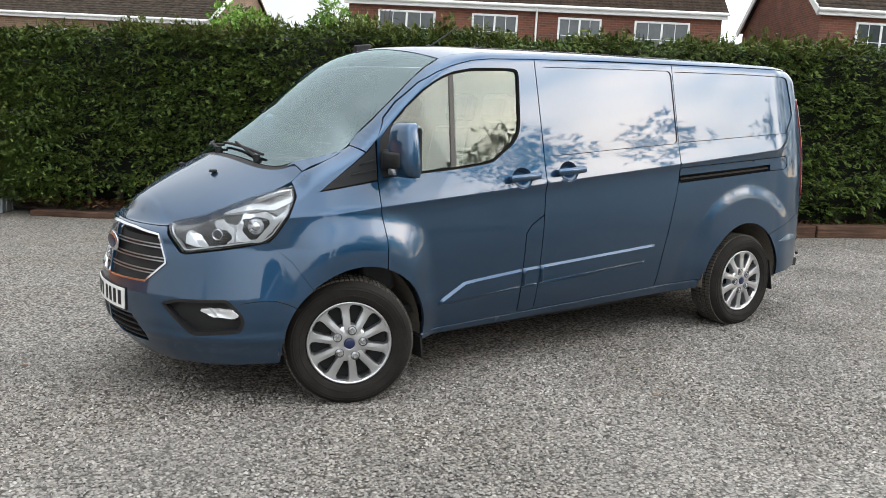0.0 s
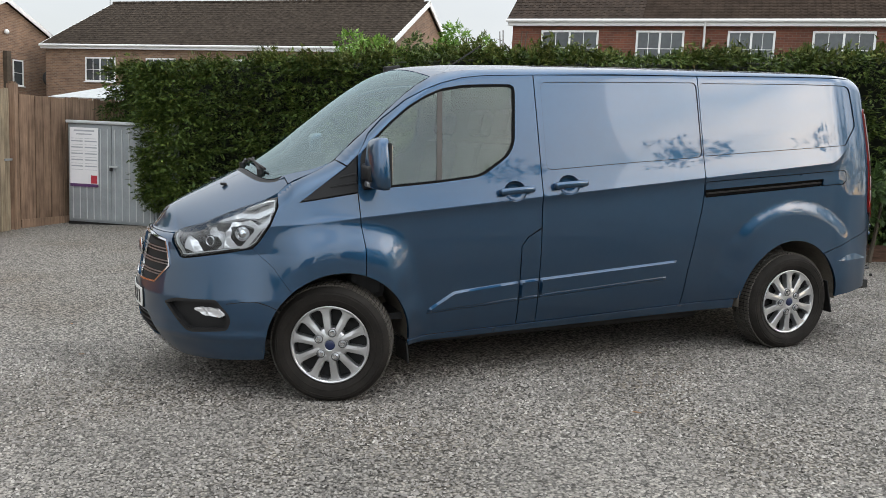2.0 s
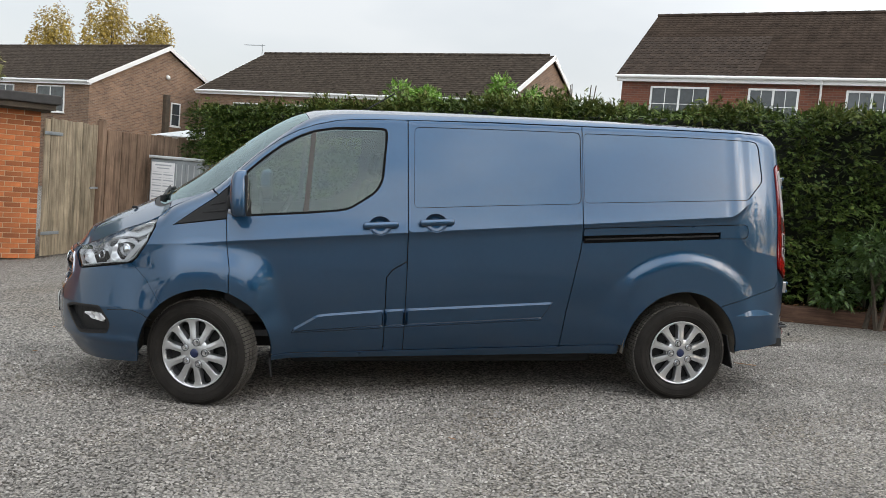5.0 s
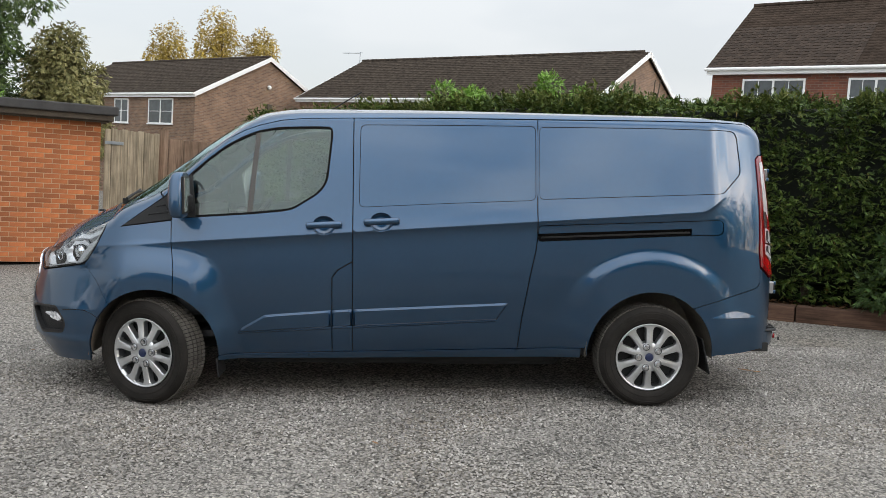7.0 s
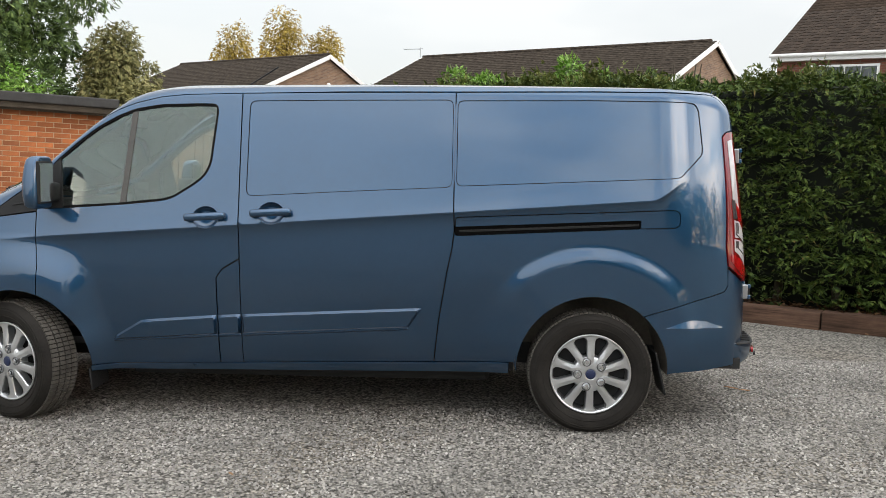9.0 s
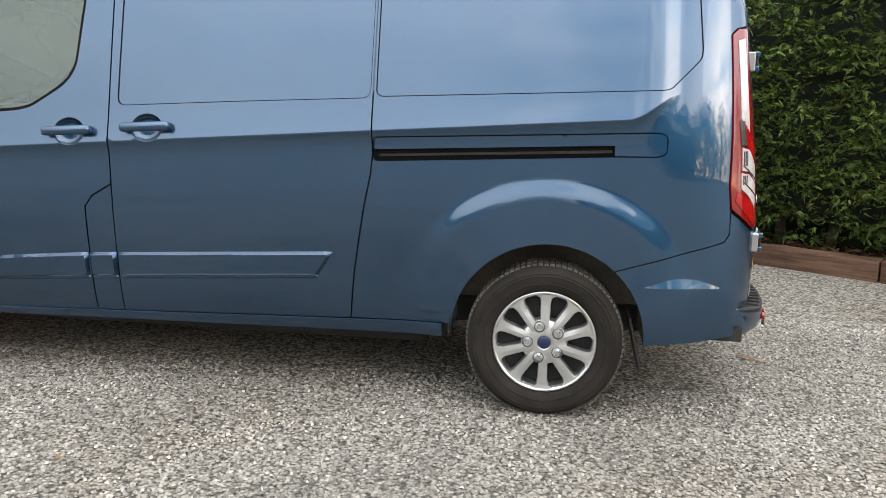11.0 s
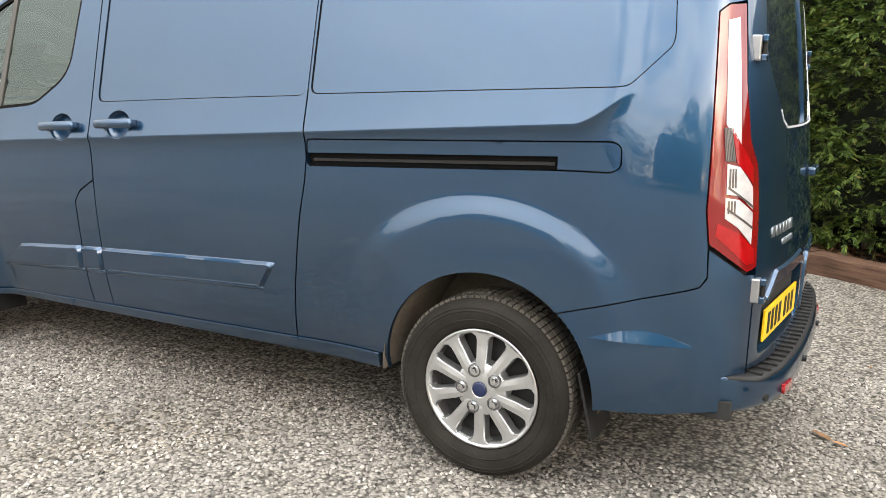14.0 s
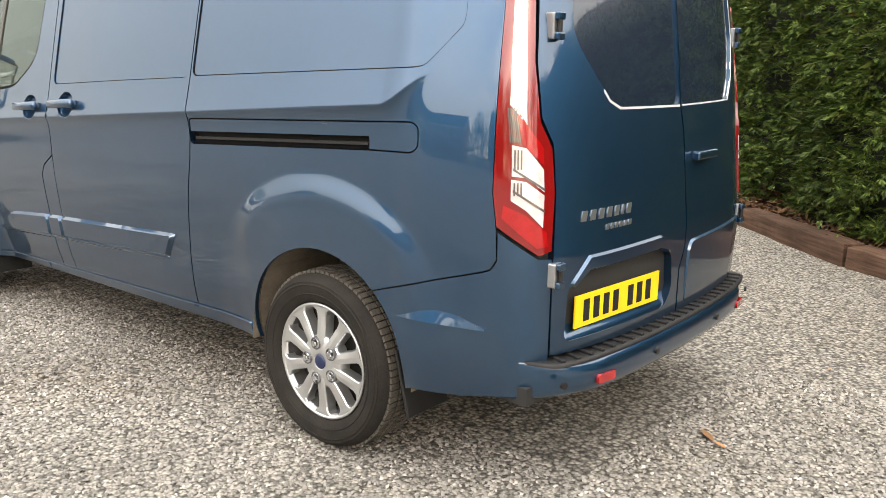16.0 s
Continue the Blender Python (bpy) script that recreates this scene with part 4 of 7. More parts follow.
R = dict(mapf=rear, nrm=rear_normal)
SPLIT = 1.0
GLASSDARK = mat("blank_dark_panel", (0.012, 0.022, 0.04), 0.2, 0.3, 3, 0.05, coat=1.0)
DL = [(0.199, 0.85), (0.198, 0.82), (0.20, 0.52), (SPLIT - 0.02, 0.505), (SPLIT - 0.02, 0.68), (SPLIT + 0.02, 0.76), (SPLIT + 0.02, 1.2), (SPLIT, 1.29), (SPLIT, 1.8905), (0.222, 1.890), (0.222, 1.875), (0.222, 1.85), (0.222, 1.81), (0.222, 1.76), (0.219, 1.695), (0.183, 1.45), (0.183, 1.28), (0.219, 1.20), (0.219, 1.05)]
skin("roof_header", rear_poly([(0.222, 1.8925), (SPLIT, 1.8935), (2 * YC - 0.222, 1.8925), (2 * YC - 0.222, 1.9035), (SPLIT, 1.904), (0.222, 1.9035)]), PAINT, van, gap=0, depth=0.02, res=0.02, **R)
WL = rounded([(SPLIT - 0.006, 1.30), (0.56, 1.305), (0.50, 1.33), (0.36, 1.49), (0.33, 1.56), (0.36, 1.80), (SPLIT - 0.006, 1.815)], 0.03, 3)
PAN = rounded([(0.255, 0.56), (0.262, 0.735), (0.345, 0.792), (0.80, 0.792), (0.905, 0.755), (0.925, 0.62), (0.875, 0.555)], 0.03, 4)
rdl = skin("rear_door", rear_poly(DL), PAINT, van, holes=[rear_poly(WL), rear_poly(PAN)], fine=0.025, depth=0.034, **R)
skin("window_blank", shrink(rear_poly(WL), -0.005), GLASSDARK, rdl, off=-0.008, gap=0, depth=0, **R)
DR = [(SPLIT - 0.012, 0.505), (2 * YC - 0.20, 0.52), (2 * YC - 0.20, 0.82), (2 * YC - 0.233, 1.05), (2 * YC - 0.233, 1.20), (2 * YC - 0.197, 1.28), (2 * YC - 0.197, 1.45), (2 * YC - 0.231, 1.695), (2 * YC - 0.233, 1.885), (SPLIT + 0.006, 1.89), (SPLIT + 0.006, 1.29), (SPLIT + 0.026, 1.2), (SPLIT + 0.026, 0.76), (SPLIT - 0.012, 0.68)]
WR = rounded([(SPLIT + 0.012, 1.30), (SPLIT + 0.012, 1.815), (2 * YC - 0.36, 1.80), (2 * YC - 0.33, 1.56), (2 * YC - 0.36, 1.40), (2 * YC - 0.42, 1.305)], 0.03, 3)
rdr = skin("rear_door", rear_poly(DR), PAINT, van, holes=[rear_poly(WR)], fine=0.025, **R)
skin("window_blank", shrink(rear_poly(WR), -0.005), GLASSDARK, rdr, off=-0.008, gap=0, depth=0, **R)
TRIM_L = [(0.47, 1.362), (0.50, 1.328), (0.56, 1.303), (SPLIT - 0.006, 1.298)]
TRIM_R = [(SPLIT + 0.012, 1.298), (2 * YC - 0.425, 1.303), (2 * YC - 0.36, 1.395), (2 * YC - 0.328, 1.56), (2 * YC - 0.355, 1.80)]
for path, dy, dz, door in ((TRIM_L, -0.003, -0.008, rdl), (TRIM_R, 0.005, -0.006, rdr)):
    skin("window_trim", rear_poly(path + [(y + dy, z + dz) for y, z in path[::-1]]), LETTER, door, off=0.002, gap=0, depth=0.006, res=0.02, **R)

LOWER = [(SPLIT + 0.05, 0.535), (SPLIT + 0.055, 0.745), (SPLIT + 0.075, 0.775), (1.70, 0.785), (1.725, 0.75), (1.73, 0.55)]


def tucked(u, z, off=0.0):
    """Tilt the lower face of a rear door under by a few degrees."""
    z = np.asarray(z, float)
    return rear(u, z, off) + rear_normal(u, z) * (0.003 + 0.030 * (z - 0.535))[..., None]


def tucked_normal(u, z):
    e = 0.004
    n = np.cross(tucked(u + e, z) - tucked(u - e, z), tucked(u, z + e) - tucked(u, z - e))
    return n / np.maximum(np.linalg.norm(n, axis=-1, keepdims=True), 1e-9)


skin("lower_panel", rear_poly(rounded(LOWER, 0.02, 3)), PAINT, rdr, gap=0, depth=0.014, chamfer=0.008, res=0.03, mapf=tucked, nrm=tucked_normal)


def shelf(u, z, off=0.0):
    """A small ledge pressed into the rear bumper's flank."""
    z = np.asarray(z, float)
    return wall(u, z, off) + wall_normal(u, z) * (0.0005 + 0.20 * np.maximum(0, 0.650 - z))[..., None]


def shelf_normal(u, z):
    e = 0.003
    n = np.cross(shelf(u + e, z) - shelf(u - e, z), shelf(u, z + e) - shelf(u, z - e))
    return n / np.maximum(np.linalg.norm(n, axis=-1, keepdims=True), 1e-9)


RED = mat("red_lens", (0.30, 0.004, 0.006), 0.10, 0, 20, 0.2, coat=1.0)
DEEPRED = mat("red_lens_frame", (0.17, 0.004, 0.005), 0.10, 0, 20, 0.1, coat=1.0)
SMOKE = mat("lens_shade", (0.10, 0.085, 0.085), 0.2, 0.3, 30, 0.2, coat=1.0)
CLEAR = mat("clear_lens_white", (0.50, 0.48, 0.48), 0.15, 0.1, 30, 0.2, coat=1.0)
for mirror in (False, True):
    tl = skin("tail_lamp", LAMP_R, DEEPRED, van, gap=0.003, off=0.008, depth=0.03, res=0.025, mirror=mirror, label="tall red and white tail lamp")
    def lu(f, z):
        ul, ur = np.interp(z, [0.9, 1.05, 1.35, 1.66], [p[0] for p in (LAMP_R[9], LAMP_R[10], LAMP_R[11], LAMP_R[0])]), np.interp(z, [0.87, 1.05, 1.19, 1.27, 1.45, 1.69], [p[0] for p in (LAMP_R[7], LAMP_R[6], LAMP_R[5], LAMP_R[4], LAMP_R[3], LAMP_R[2])])
        return (ul + (ur - ul) * f, z)
    skin("reversing_lens", [lu(0.30, 1.635), lu(0.70, 1.645), lu(0.68, 1.32), lu(0.64, 1.26), lu(0.30, 1.32)], CLEAR, tl, gap=0, off=0.011, depth=0.006, res=0.03, mirror=mirror)
    lk = dict(gap=0, off=0.011, depth=0.006, res=0.03, mirror=mirror)
    skin("brake_lens", [lu(0.45, 1.31), lu(0.66, 1.25), lu(0.80, 1.19), lu(0.80, 1.135), lu(0.45, 1.205)], RED, tl, **lk)
    for k in range(6):
        f0 = 0.25 + 0.032 * k
        skin("lens_rib", [lu(f0, 1.31), lu(f0 + 0.022, 1.31), lu(f0 + 0.022, 1.205), lu(f0, 1.21)], SMOKE, tl, gap=0, off=0.012, depth=0.004, res=0.05, mirror=mirror)
    skin("indicator_lens", [lu(0.28, 1.200), lu(0.50, 1.19), lu(0.79, 1.125), lu(0.79, 1.055), lu(0.50, 1.10), lu(0.28, 1.105)], CLEAR, tl, **lk)
    skin("reversing_lens", [lu(0.27, 1.095), lu(0.50, 1.088), lu(0.79, 1.045), lu(0.79, 0.945), lu(0.50, 1.00), lu(0.27, 1.03)], CLEAR, tl, **lk)
    for z0, z1 in ((1.185, 1.125), (1.085, 1.045)):
        for k in range(3):
            f0 = 0.31 + 0.05 * k
            skin("lens_rib", [lu(f0, z0), lu(f0 + 0.025, z0), lu(f0 + 0.025, z1), lu(f0, z1)], SMOKE, tl, gap=0, off=0.013, depth=0.004, res=0.05, mirror=mirror)
    for z0 in (1.118, 1.052):
        skin("lens_rib", [lu(0.30, z0 + 0.012), lu(0.80, z0 - 0.052), lu(0.80, z0 - 0.060), lu(0.30, z0 + 0.004)], SMOKE, tl, gap=0, off=0.0125, depth=0.004, res=0.05, mirror=mirror)
    skin("fog_lens", [lu(0.16, 1.015), lu(0.50, 0.985), lu(0.86, 0.93), lu(0.90, 0.885), lu(0.70, 0.880), lu(0.12, 0.975)], RED, tl, **lk)
    # bumper corner below the lamp, and its lower bulge
    corner = side_poly(arc(*RA, ARCH_R, 48.6, -2, 12)) + side_poly([(3.76, 0.352), (3.95, 0.365), (4.05, 0.38)]) + [(uy_rear(0.2, 0.40), 0.39), (uy_rear(0.196, 0.5), 0.50), (uy_rear(0.196, 0.82), 0.82), (uy_rear(0.196, 0.843), 0.843), (LAMP_R[8][0], 0.846), (LAMP_R[9][0] + 0.004, 0.93), (ux(4.05, 0.84), 0.835)] + side_poly([(4.03, 0.8045)] + [(x, z - 0.001) for x, z in BUMP_R[::-1][:-1]])
    skin("bumper_corner", corner, PAINT, van, gap=0.002, fine=0.014, res=0.016, mirror=mirror)
    ledge = side_poly([(3.70, 0.605), (3.80, 0.640), (3.86, 0.650), (3.93, 0.642), (4.02, 0.612), (4.02, 0.605)])
    skin("bumper_ledge", ledge, PAINT, van, gap=0.0, depth=0.012, res=0.012, mapf=shelf, nrm=shelf_normal, mirror=mirror)
    for z in (1.555, 0.79):
        p = np.array(rear(uy_rear(0.25 if z > 1 else 0.205, z), z))
        yy = p[1] if not mirror else 2 * YC - p[1]
        hg = boxpart("hinge", (p[0] - 0.02, p[0] + 0.016, yy - 0.022, yy + 0.022, z - 0.040, z + 0.040), SATIN, van, 0.005)
        for k in (-1, 1):
            boxpart("knuckle", (p[0] + 0.014, p[0] + 0.034, yy - 0.018, yy + 0.018, z + k * 0.030 - 0.012, z + k * 0.030 + 0.012), PAINT, hg, 0.005)
        bm = bmesh.new()
        cyl(bm, (p[0] + 0.024, yy, z - 0.034), (p[0] + 0.024, yy, z + 0.034), 0.008, 12)
        part("hinge_pin", bm, BLACK, hg)


def bumper_ring(name, prof, material, label="", start=4.10, fade=0.34, n=90):
    """A strip that follows the tail: profile points (outward, z), along the plan from flank to flank."""
    us = np.linspace(ux(start, 0.5), 2 * U1 - ux(start, 0.5), n)
    V, faces = [], []
    for u in us:
        e = float(sstep(0.0, fade, min(u - us[0], us[-1] - u)))
        for o, z in prof:
            b = np.array(rear(u, z if o > 0 else 0.55))
            nn = np.array(rear_normal(u, 0.6))
            w = o * e - 0.006 * (1 - e)
            V.append((b[0] + nn[0] * w, b[1] + nn[1] * w, z))
    k = len(prof)
    faces = [(i * k + j, (i + 1) * k + j, (i + 1) * k + (j + 1), i * k + j + 1) for i in range(n - 1) for j in range(k - 1)]
    return mesh_ob(name, V, faces, material, van, smooth=True, label=label)


rb = bumper_ring("rear_bumper", [(-0.012, 0.380), (0.042, 0.381), (0.060, 0.394), (0.068, 0.42), (0.067, 0.45), (0.062, 0.474), (0.054, 0.490), (0.038, 0.499), (0.0, 0.503), (-0.03, 0.503)], PAINT)
st = bumper_ring("bumper_step", [(0.055, 0.494), (0.055, 0.504), (0.03, 0.506), (-0.02, 0.506), (-0.04, 0.50)], BLACK, "black ribbed plastic step", 4.13, 0.10)
for k in range(26):
    u = uy(0.225 + (2 * YC - 0.45) * k / 25, 0.6)
    a, n3 = Vector(rear(u, 0.6)), Vector(rear_normal(u, 0.6))
    n3.z = 0
    bm = bmesh.new()
    box(bm, -0.008, 0.008, -0.022, 0.043, 0.500, 0.514, 0.003, Matrix.Translation((a.x, a.y, 0)) @ Matrix.Rotation(math.atan2(n3.y, n3.x) - math.pi / 2, 4, "Z"))
    part("rib", bm, BLACK, st)
for y0, y1 in ((0.335, 0.445), (2 * YC - 0.445, 2 * YC - 0.335)):
    skin("reflector", rear_poly([(y0 + 0.012, 0.412), (y0 + 0.012, 0.442), (y1 - 0.012, 0.442), (y1 - 0.012, 0.412)]), RED, rb, off=0.075, gap=0, depth=0.012, res=0.02, label="red bumper reflector", **R)
for y in (0.21, 0.70, 1.24, 1.73):
    p, n3 = Vector(rear(uy(y, 0.6), 0.6)), Vector(rear_normal(uy(y, 0.6), 0.6))
    bm = bmesh.new()
    c = p + Vector((n3.x, n3.y, 0)) * 0.066
    c.z = 0.44
    cyl(bm, c, c + Vector((n3.x, n3.y, 0)) * 0.010, 0.012, 14)
    part("parking_sensor", bm, BLACK, rb)

# rear plate recess, plate, handle, lettering
def pan(u, z, off=0.0):
    """Floor of the plate recess: deep behind the plate, sloping out towards its foot."""
    z = np.asarray(z, float)
    n3 = rear_normal(u, z)
    return rear(u, z, off) - n3 * (0.030 * sstep(0.552, 0.605, z))[..., None]


def pan_normal(u, z):
    e = 0.004
    n = np.cross(pan(u + e, z) - pan(u - e, z), pan(u, z + e) - pan(u, z - e))
    return n / np.maximum(np.linalg.norm(n, axis=-1, keepdims=True), 1e-9)


skin("plate_recess", shrink(rear_poly(PAN), -0.004), PAINT, rdl, off=-0.002, gap=0, depth=0, res=0.02, mapf=pan, nrm=pan_normal)
skin("recess_brow", rear_poly([(0.268, 0.748), (0.350, 0.834), (0.81, 0.838), (0.905, 0.778), (0.895, 0.762), (0.80, 0.786), (0.355, 0.784), (0.285, 0.735)]), PAINT, rdl, off=0.010, gap=0.006, depth=0.012, chamfer=0.008, res=0.02, **R)
pl_a, pl_b = Vector(rear(uy(0.300, 0.65), 0.65)), Vector(rear(uy(0.815, 0.65), 0.65))
pang = math.atan2(pl_b.y - pl_a.y, pl_b.x - pl_a.x)
PM = Matrix.Translation((pl_a.x - 0.012, pl_a.y, 0.592)) @ Matrix.Rotation(pang, 4, "Z")
rplate = boxpart("number_plate", (0.0, 0.52, -0.012, -0.004, 0.0, 0.111), PLATE_Y, rdl, 0.002, PM, label="yellow plate with dark bars")
for k in range(7):
    x0 = 0.045 + k * 0.058 + (0.035 if k > 3 else 0)
    boxpart("bar", (x0, x0 + 0.034, -0.0135, -0.0125, 0.018, 0.093), BLACK, rplate, 0, PM)
hp = Vector(rear(uy(1.17, 1.10), 1.10))
boxpart("door_handle", (hp.x, hp.x + 0.035, 1.09, 1.27, 1.085, 1.118), PAINT, rdr, 0.008)


def letter_bars(widths, height_z, y0, y1, z, parent):
    """A row of plain slanted silver bars where the maker's model name stands."""
    unit = (y1 - y0) / (sum(widths) + 0.8 * (len(widths) - 1))
    y = y0
    for w in widths:
        ya, yb, sl = y, y + w * unit, 0.35 * height_z
        skin("name_bar", rear_poly([(ya, z), (ya + sl, z + height_z), (yb + sl, z + height_z), (yb, z)]), SATIN, parent, off=0.004, gap=0, depth=0.004, res=0.02, **R)
        y = yb + 0.8 * unit


letter_bars([1, 1, 1, 1, 0.9, 0.4, 1], 0.033, 0.315, 0.590, 0.948, rdl)
letter_bars([1, 1, 0.9, 1, 1, 1.2], 0.018, 0.440, 0.590, 0.908, rdl)


# ---- van: wheels, mirrors, handles, cabin ----
def lathe(bm, prof, n=48):
    """Turn a profile of (radius, y) about the y axis."""
    rings = [[bm.verts.new((r * math.cos(2 * math.pi * i / n), y, r * math.sin(2 * math.pi * i / n))) for i in range(n)] for r, y in prof]
    for a, b in zip(rings, rings[1:]):
        for i in range(n):
            bm.faces.new((a[i], b[i], b[(i + 1) % n], a[(i + 1) % n]))
    return rings


def smooth_bm(bm):
    for f in bm.faces:
        f.smooth = True


HUBBLUE = mat("hub_badge", (0.012, 0.02, 0.06), 0.3)


def build_wheel():
    """An alloy wheel whose outer face looks to -y, hub cap at the origin."""
    w = thing("wheel", "", "")
    for k in ("label", "category"):
        if k in w:
            del w[k]
    bm = bmesh.new()
    lathe(bm, [(0.222, 0.015), (0.232, 0.0), (0.250, -0.012), (0.285, -0.020), (0.305, -0.018), (0.318, -0.008), (0.330, 0.006), (0.337, 0.022), (0.340, 0.05), (0.3405, 0.10), (0.340, 0.15), (0.335, 0.178), (0.32, 0.20), (0.28, 0.215), (0.232, 0.20), (0.222, 0.19)], 72)
    smooth_bm(bm)
    tyre = part("tyre", bm, RUBBER, w)
    for rr, yy in ((0.262, -0.0165), (0.296, -0.0205), (0.308, -0.0175)):
        bm = bmesh.new()
        lathe(bm, [(rr - 0.003, yy + 0.002), (rr - 0.0015, yy - 0.0015), (rr + 0.0015, yy - 0.0015), (rr + 0.003, yy + 0.003)], 72)
        smooth_bm(bm)
        part("sidewall_rib", bm, RUBBER, tyre)
    # tread blocks and grooves
    bm = bmesh.new()
    for i in range(84):
        a = 2 * math.pi * i / 84
        m = Matrix.Rotation(-a, 4, "Y")
        for y0, y1 in ((0.018, 0.058), (0.066, 0.098), (0.106, 0.138), (0.146, 0.182)):
            box(bm, 0.334, 0.3465 if 0.05 < y0 < 0.14 else 0.3445, y0, y1, -0.0098, 0.0098, 0, m)
    part("tread", bm, TREAD, tyre)
    bm = bmesh.new()
    lathe(bm, [(0.207, 0.020), (0.222, 0.008), (0.226, 0.001), (0.222, -0.003), (0.216, -0.001), (0.210, 0.006), (0.206, 0.016)], 72)
    smooth_bm(bm)
    rim = part("rim", bm, SILVER, w)
    # inner barrel in darker silver: its shade is painted into the colour
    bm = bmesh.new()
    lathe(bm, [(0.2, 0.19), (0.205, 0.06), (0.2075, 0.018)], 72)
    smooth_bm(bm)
    part("rim_barrel", bm, SHADESILVER, rim)
    # ten spokes, splayed from the hub to the rim
    for i in range(10):
        a = 2 * math.pi * (i + 0.5) / 10 + math.pi / 2
        bm = bmesh.new()
        secs = [(0.040, 0.012, 0.000), (0.075, 0.0185, -0.003), (0.105, 0.0205, -0.001), (0.135, 0.0215, 0.002), (0.160, 0.0222, 0.004), (0.182, 0.0230, 0.004), (0.197, 0.028, 0.003), (0.206, 0.046, 0.002), (0.212, 0.0675, 0.001)]
        rows = []
        for r, hw, y in secs:
            ridge = 0.0035 * max(0.0, 1 - abs(r - 0.12) / 0.09)
            rows.append([bm.verts.new((r, y + dy, w_ * hw)) for w_, dy in ((-1.03, 0.045), (-1.0, 0.005), (-0.86, 0.0), (0.0, -ridge), (0.86, 0.0), (1.0, 0.005), (1.03, 0.045))])
        for p, q in zip(rows, rows[1:]):
            for j in range(6):
                bm.faces.new((p[j], p[j + 1], q[j + 1], q[j]))
        bmesh.ops.recalc_face_normals(bm, faces=bm.faces[:])
        bmesh.ops.transform(bm, matrix=Matrix.Rotation(-a, 4, "Y"), verts=bm.verts[:])
        part("spoke", bm, SILVER, rim)
    bm = bmesh.new()
    lathe(bm, [(0.104, 0.050), (0.102, 0.014), (0.098, 0.004), (0.090, 0.000), (0.05, -0.003), (0.034, -0.005), (0.028, -0.004), (0.0275, 0.0)], 40)
    smooth_bm(bm)
    part("hub", bm, SILVER, rim)
    bm = bmesh.new()
    lathe(bm, [(0.028, 0.0), (0.027, -0.007), (0.023, -0.009), (0.0005, -0.010)], 32)
    smooth_bm(bm)
    part("hub_cap", bm, HUBBLUE, rim)
    # disc coloured near-black for the shade seen between the spokes
    bm = bmesh.new()
    lathe(bm, [(0.200, 0.07), (0.06, 0.075), (0.001, 0.075)], 40)
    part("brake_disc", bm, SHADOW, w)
    for i in range(5):
        a = 2 * math.pi * i / 5 + math.pi / 2
        bm = bmesh.new()
        x, z = 0.072 * math.cos(a), 0.072 * math.sin(a)
        cyl(bm, (x, 0.012, z), (x, -0.018, z), 0.016, 6, 0.0125)
        part("wheel_nut", bm, CHROME, w)
        # socket ring coloured darker, as the shade round the nut
        bm = bmesh.new()
        lathe(bm, [(0.026, 0.012), (0.0245, -0.004), (0.0215, -0.005), (0.017, 0.008)], 18)
        bmesh.ops.transform(bm, matrix=Matrix.Translation((x, -0.004, z)), verts=bm.verts[:])
        part("nut_socket", bm, SHADESILVER, w)
    return w


wheel = build_wheel()
wheel.name = "wheel"
placements = [(0.0, 0.012, -23, False), (3.3, 0.012, 0, False), (0.0, 2 * YC - 0.012, -23, True), (3.3, 2 * YC - 0.012, 0, True)]
for k, (x, y, steer, right) in enumerate(placements):
    m = Matrix.Translation((x, y, 0.336)) @ Matrix.Rotation(radians(steer + (180 if right else 0)), 4, "Z") @ Matrix.Rotation(radians((11, -18, 30, 47)[k]), 4, "Y")
    o = wheel if k == 0 else copy_thing(wheel, m)
    o.matrix_basis = m
    o.parent = van

# arch liners, mudflaps, underbody
for (cx, cz) in ARCHES:
    for side in (1, -1):
        bm = bmesh.new()
        n = 24
        rings = []
        for y in (0.03 if cx > 1 else 0.085, 0.10, 0.30, 0.45):
            ring = []
            for i in range(n + 1):
                a = radians(-4 + 188 * i / n)
                ring.append(bm.verts.new((cx + (ARCH_R + 0.015) * math.cos(a), YC + side * (y - YC), cz + (ARCH_R + 0.015) * math.sin(a))))
            rings.append(ring)
        for p, q in zip(rings, rings[1:]):
            for i in range(n):
                bm.faces.new((p[i], p[i + 1], q[i + 1], q[i]))
        bm.faces.new(rings[-1])
        part("arch_liner", bm, LINER, van)
for x, zt, zb, ln in ((0.462, 0.30, 0.175, 0.012), (3.66, 0.46, 0.215, 0.05)):
    for yy in (0.03, 2 * YC - 0.25):
        bm = bmesh.new()
        m = Matrix.Translation((x, 0, zt)) @ Matrix.Rotation(radians(-14 if x > 1 else -6), 4, "Y")
        box(bm, -0.006, 0.006, yy, yy + 0.22, zb - zt, 0.0, 0.004, m)
        part("mudflap", bm, BLACK, van)
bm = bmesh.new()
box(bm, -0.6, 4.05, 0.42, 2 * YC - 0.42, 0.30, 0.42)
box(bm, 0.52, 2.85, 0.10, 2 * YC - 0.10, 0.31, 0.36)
# unseen lower box, added to block light and deepen the van's shadow
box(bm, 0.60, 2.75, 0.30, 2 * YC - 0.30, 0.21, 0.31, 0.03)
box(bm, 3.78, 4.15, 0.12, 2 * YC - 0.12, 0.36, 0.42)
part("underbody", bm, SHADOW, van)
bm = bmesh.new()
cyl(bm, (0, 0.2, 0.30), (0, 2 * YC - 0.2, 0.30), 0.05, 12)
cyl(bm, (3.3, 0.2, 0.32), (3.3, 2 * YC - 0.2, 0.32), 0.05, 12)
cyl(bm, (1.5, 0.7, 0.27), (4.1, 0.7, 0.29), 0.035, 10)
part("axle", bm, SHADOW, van)

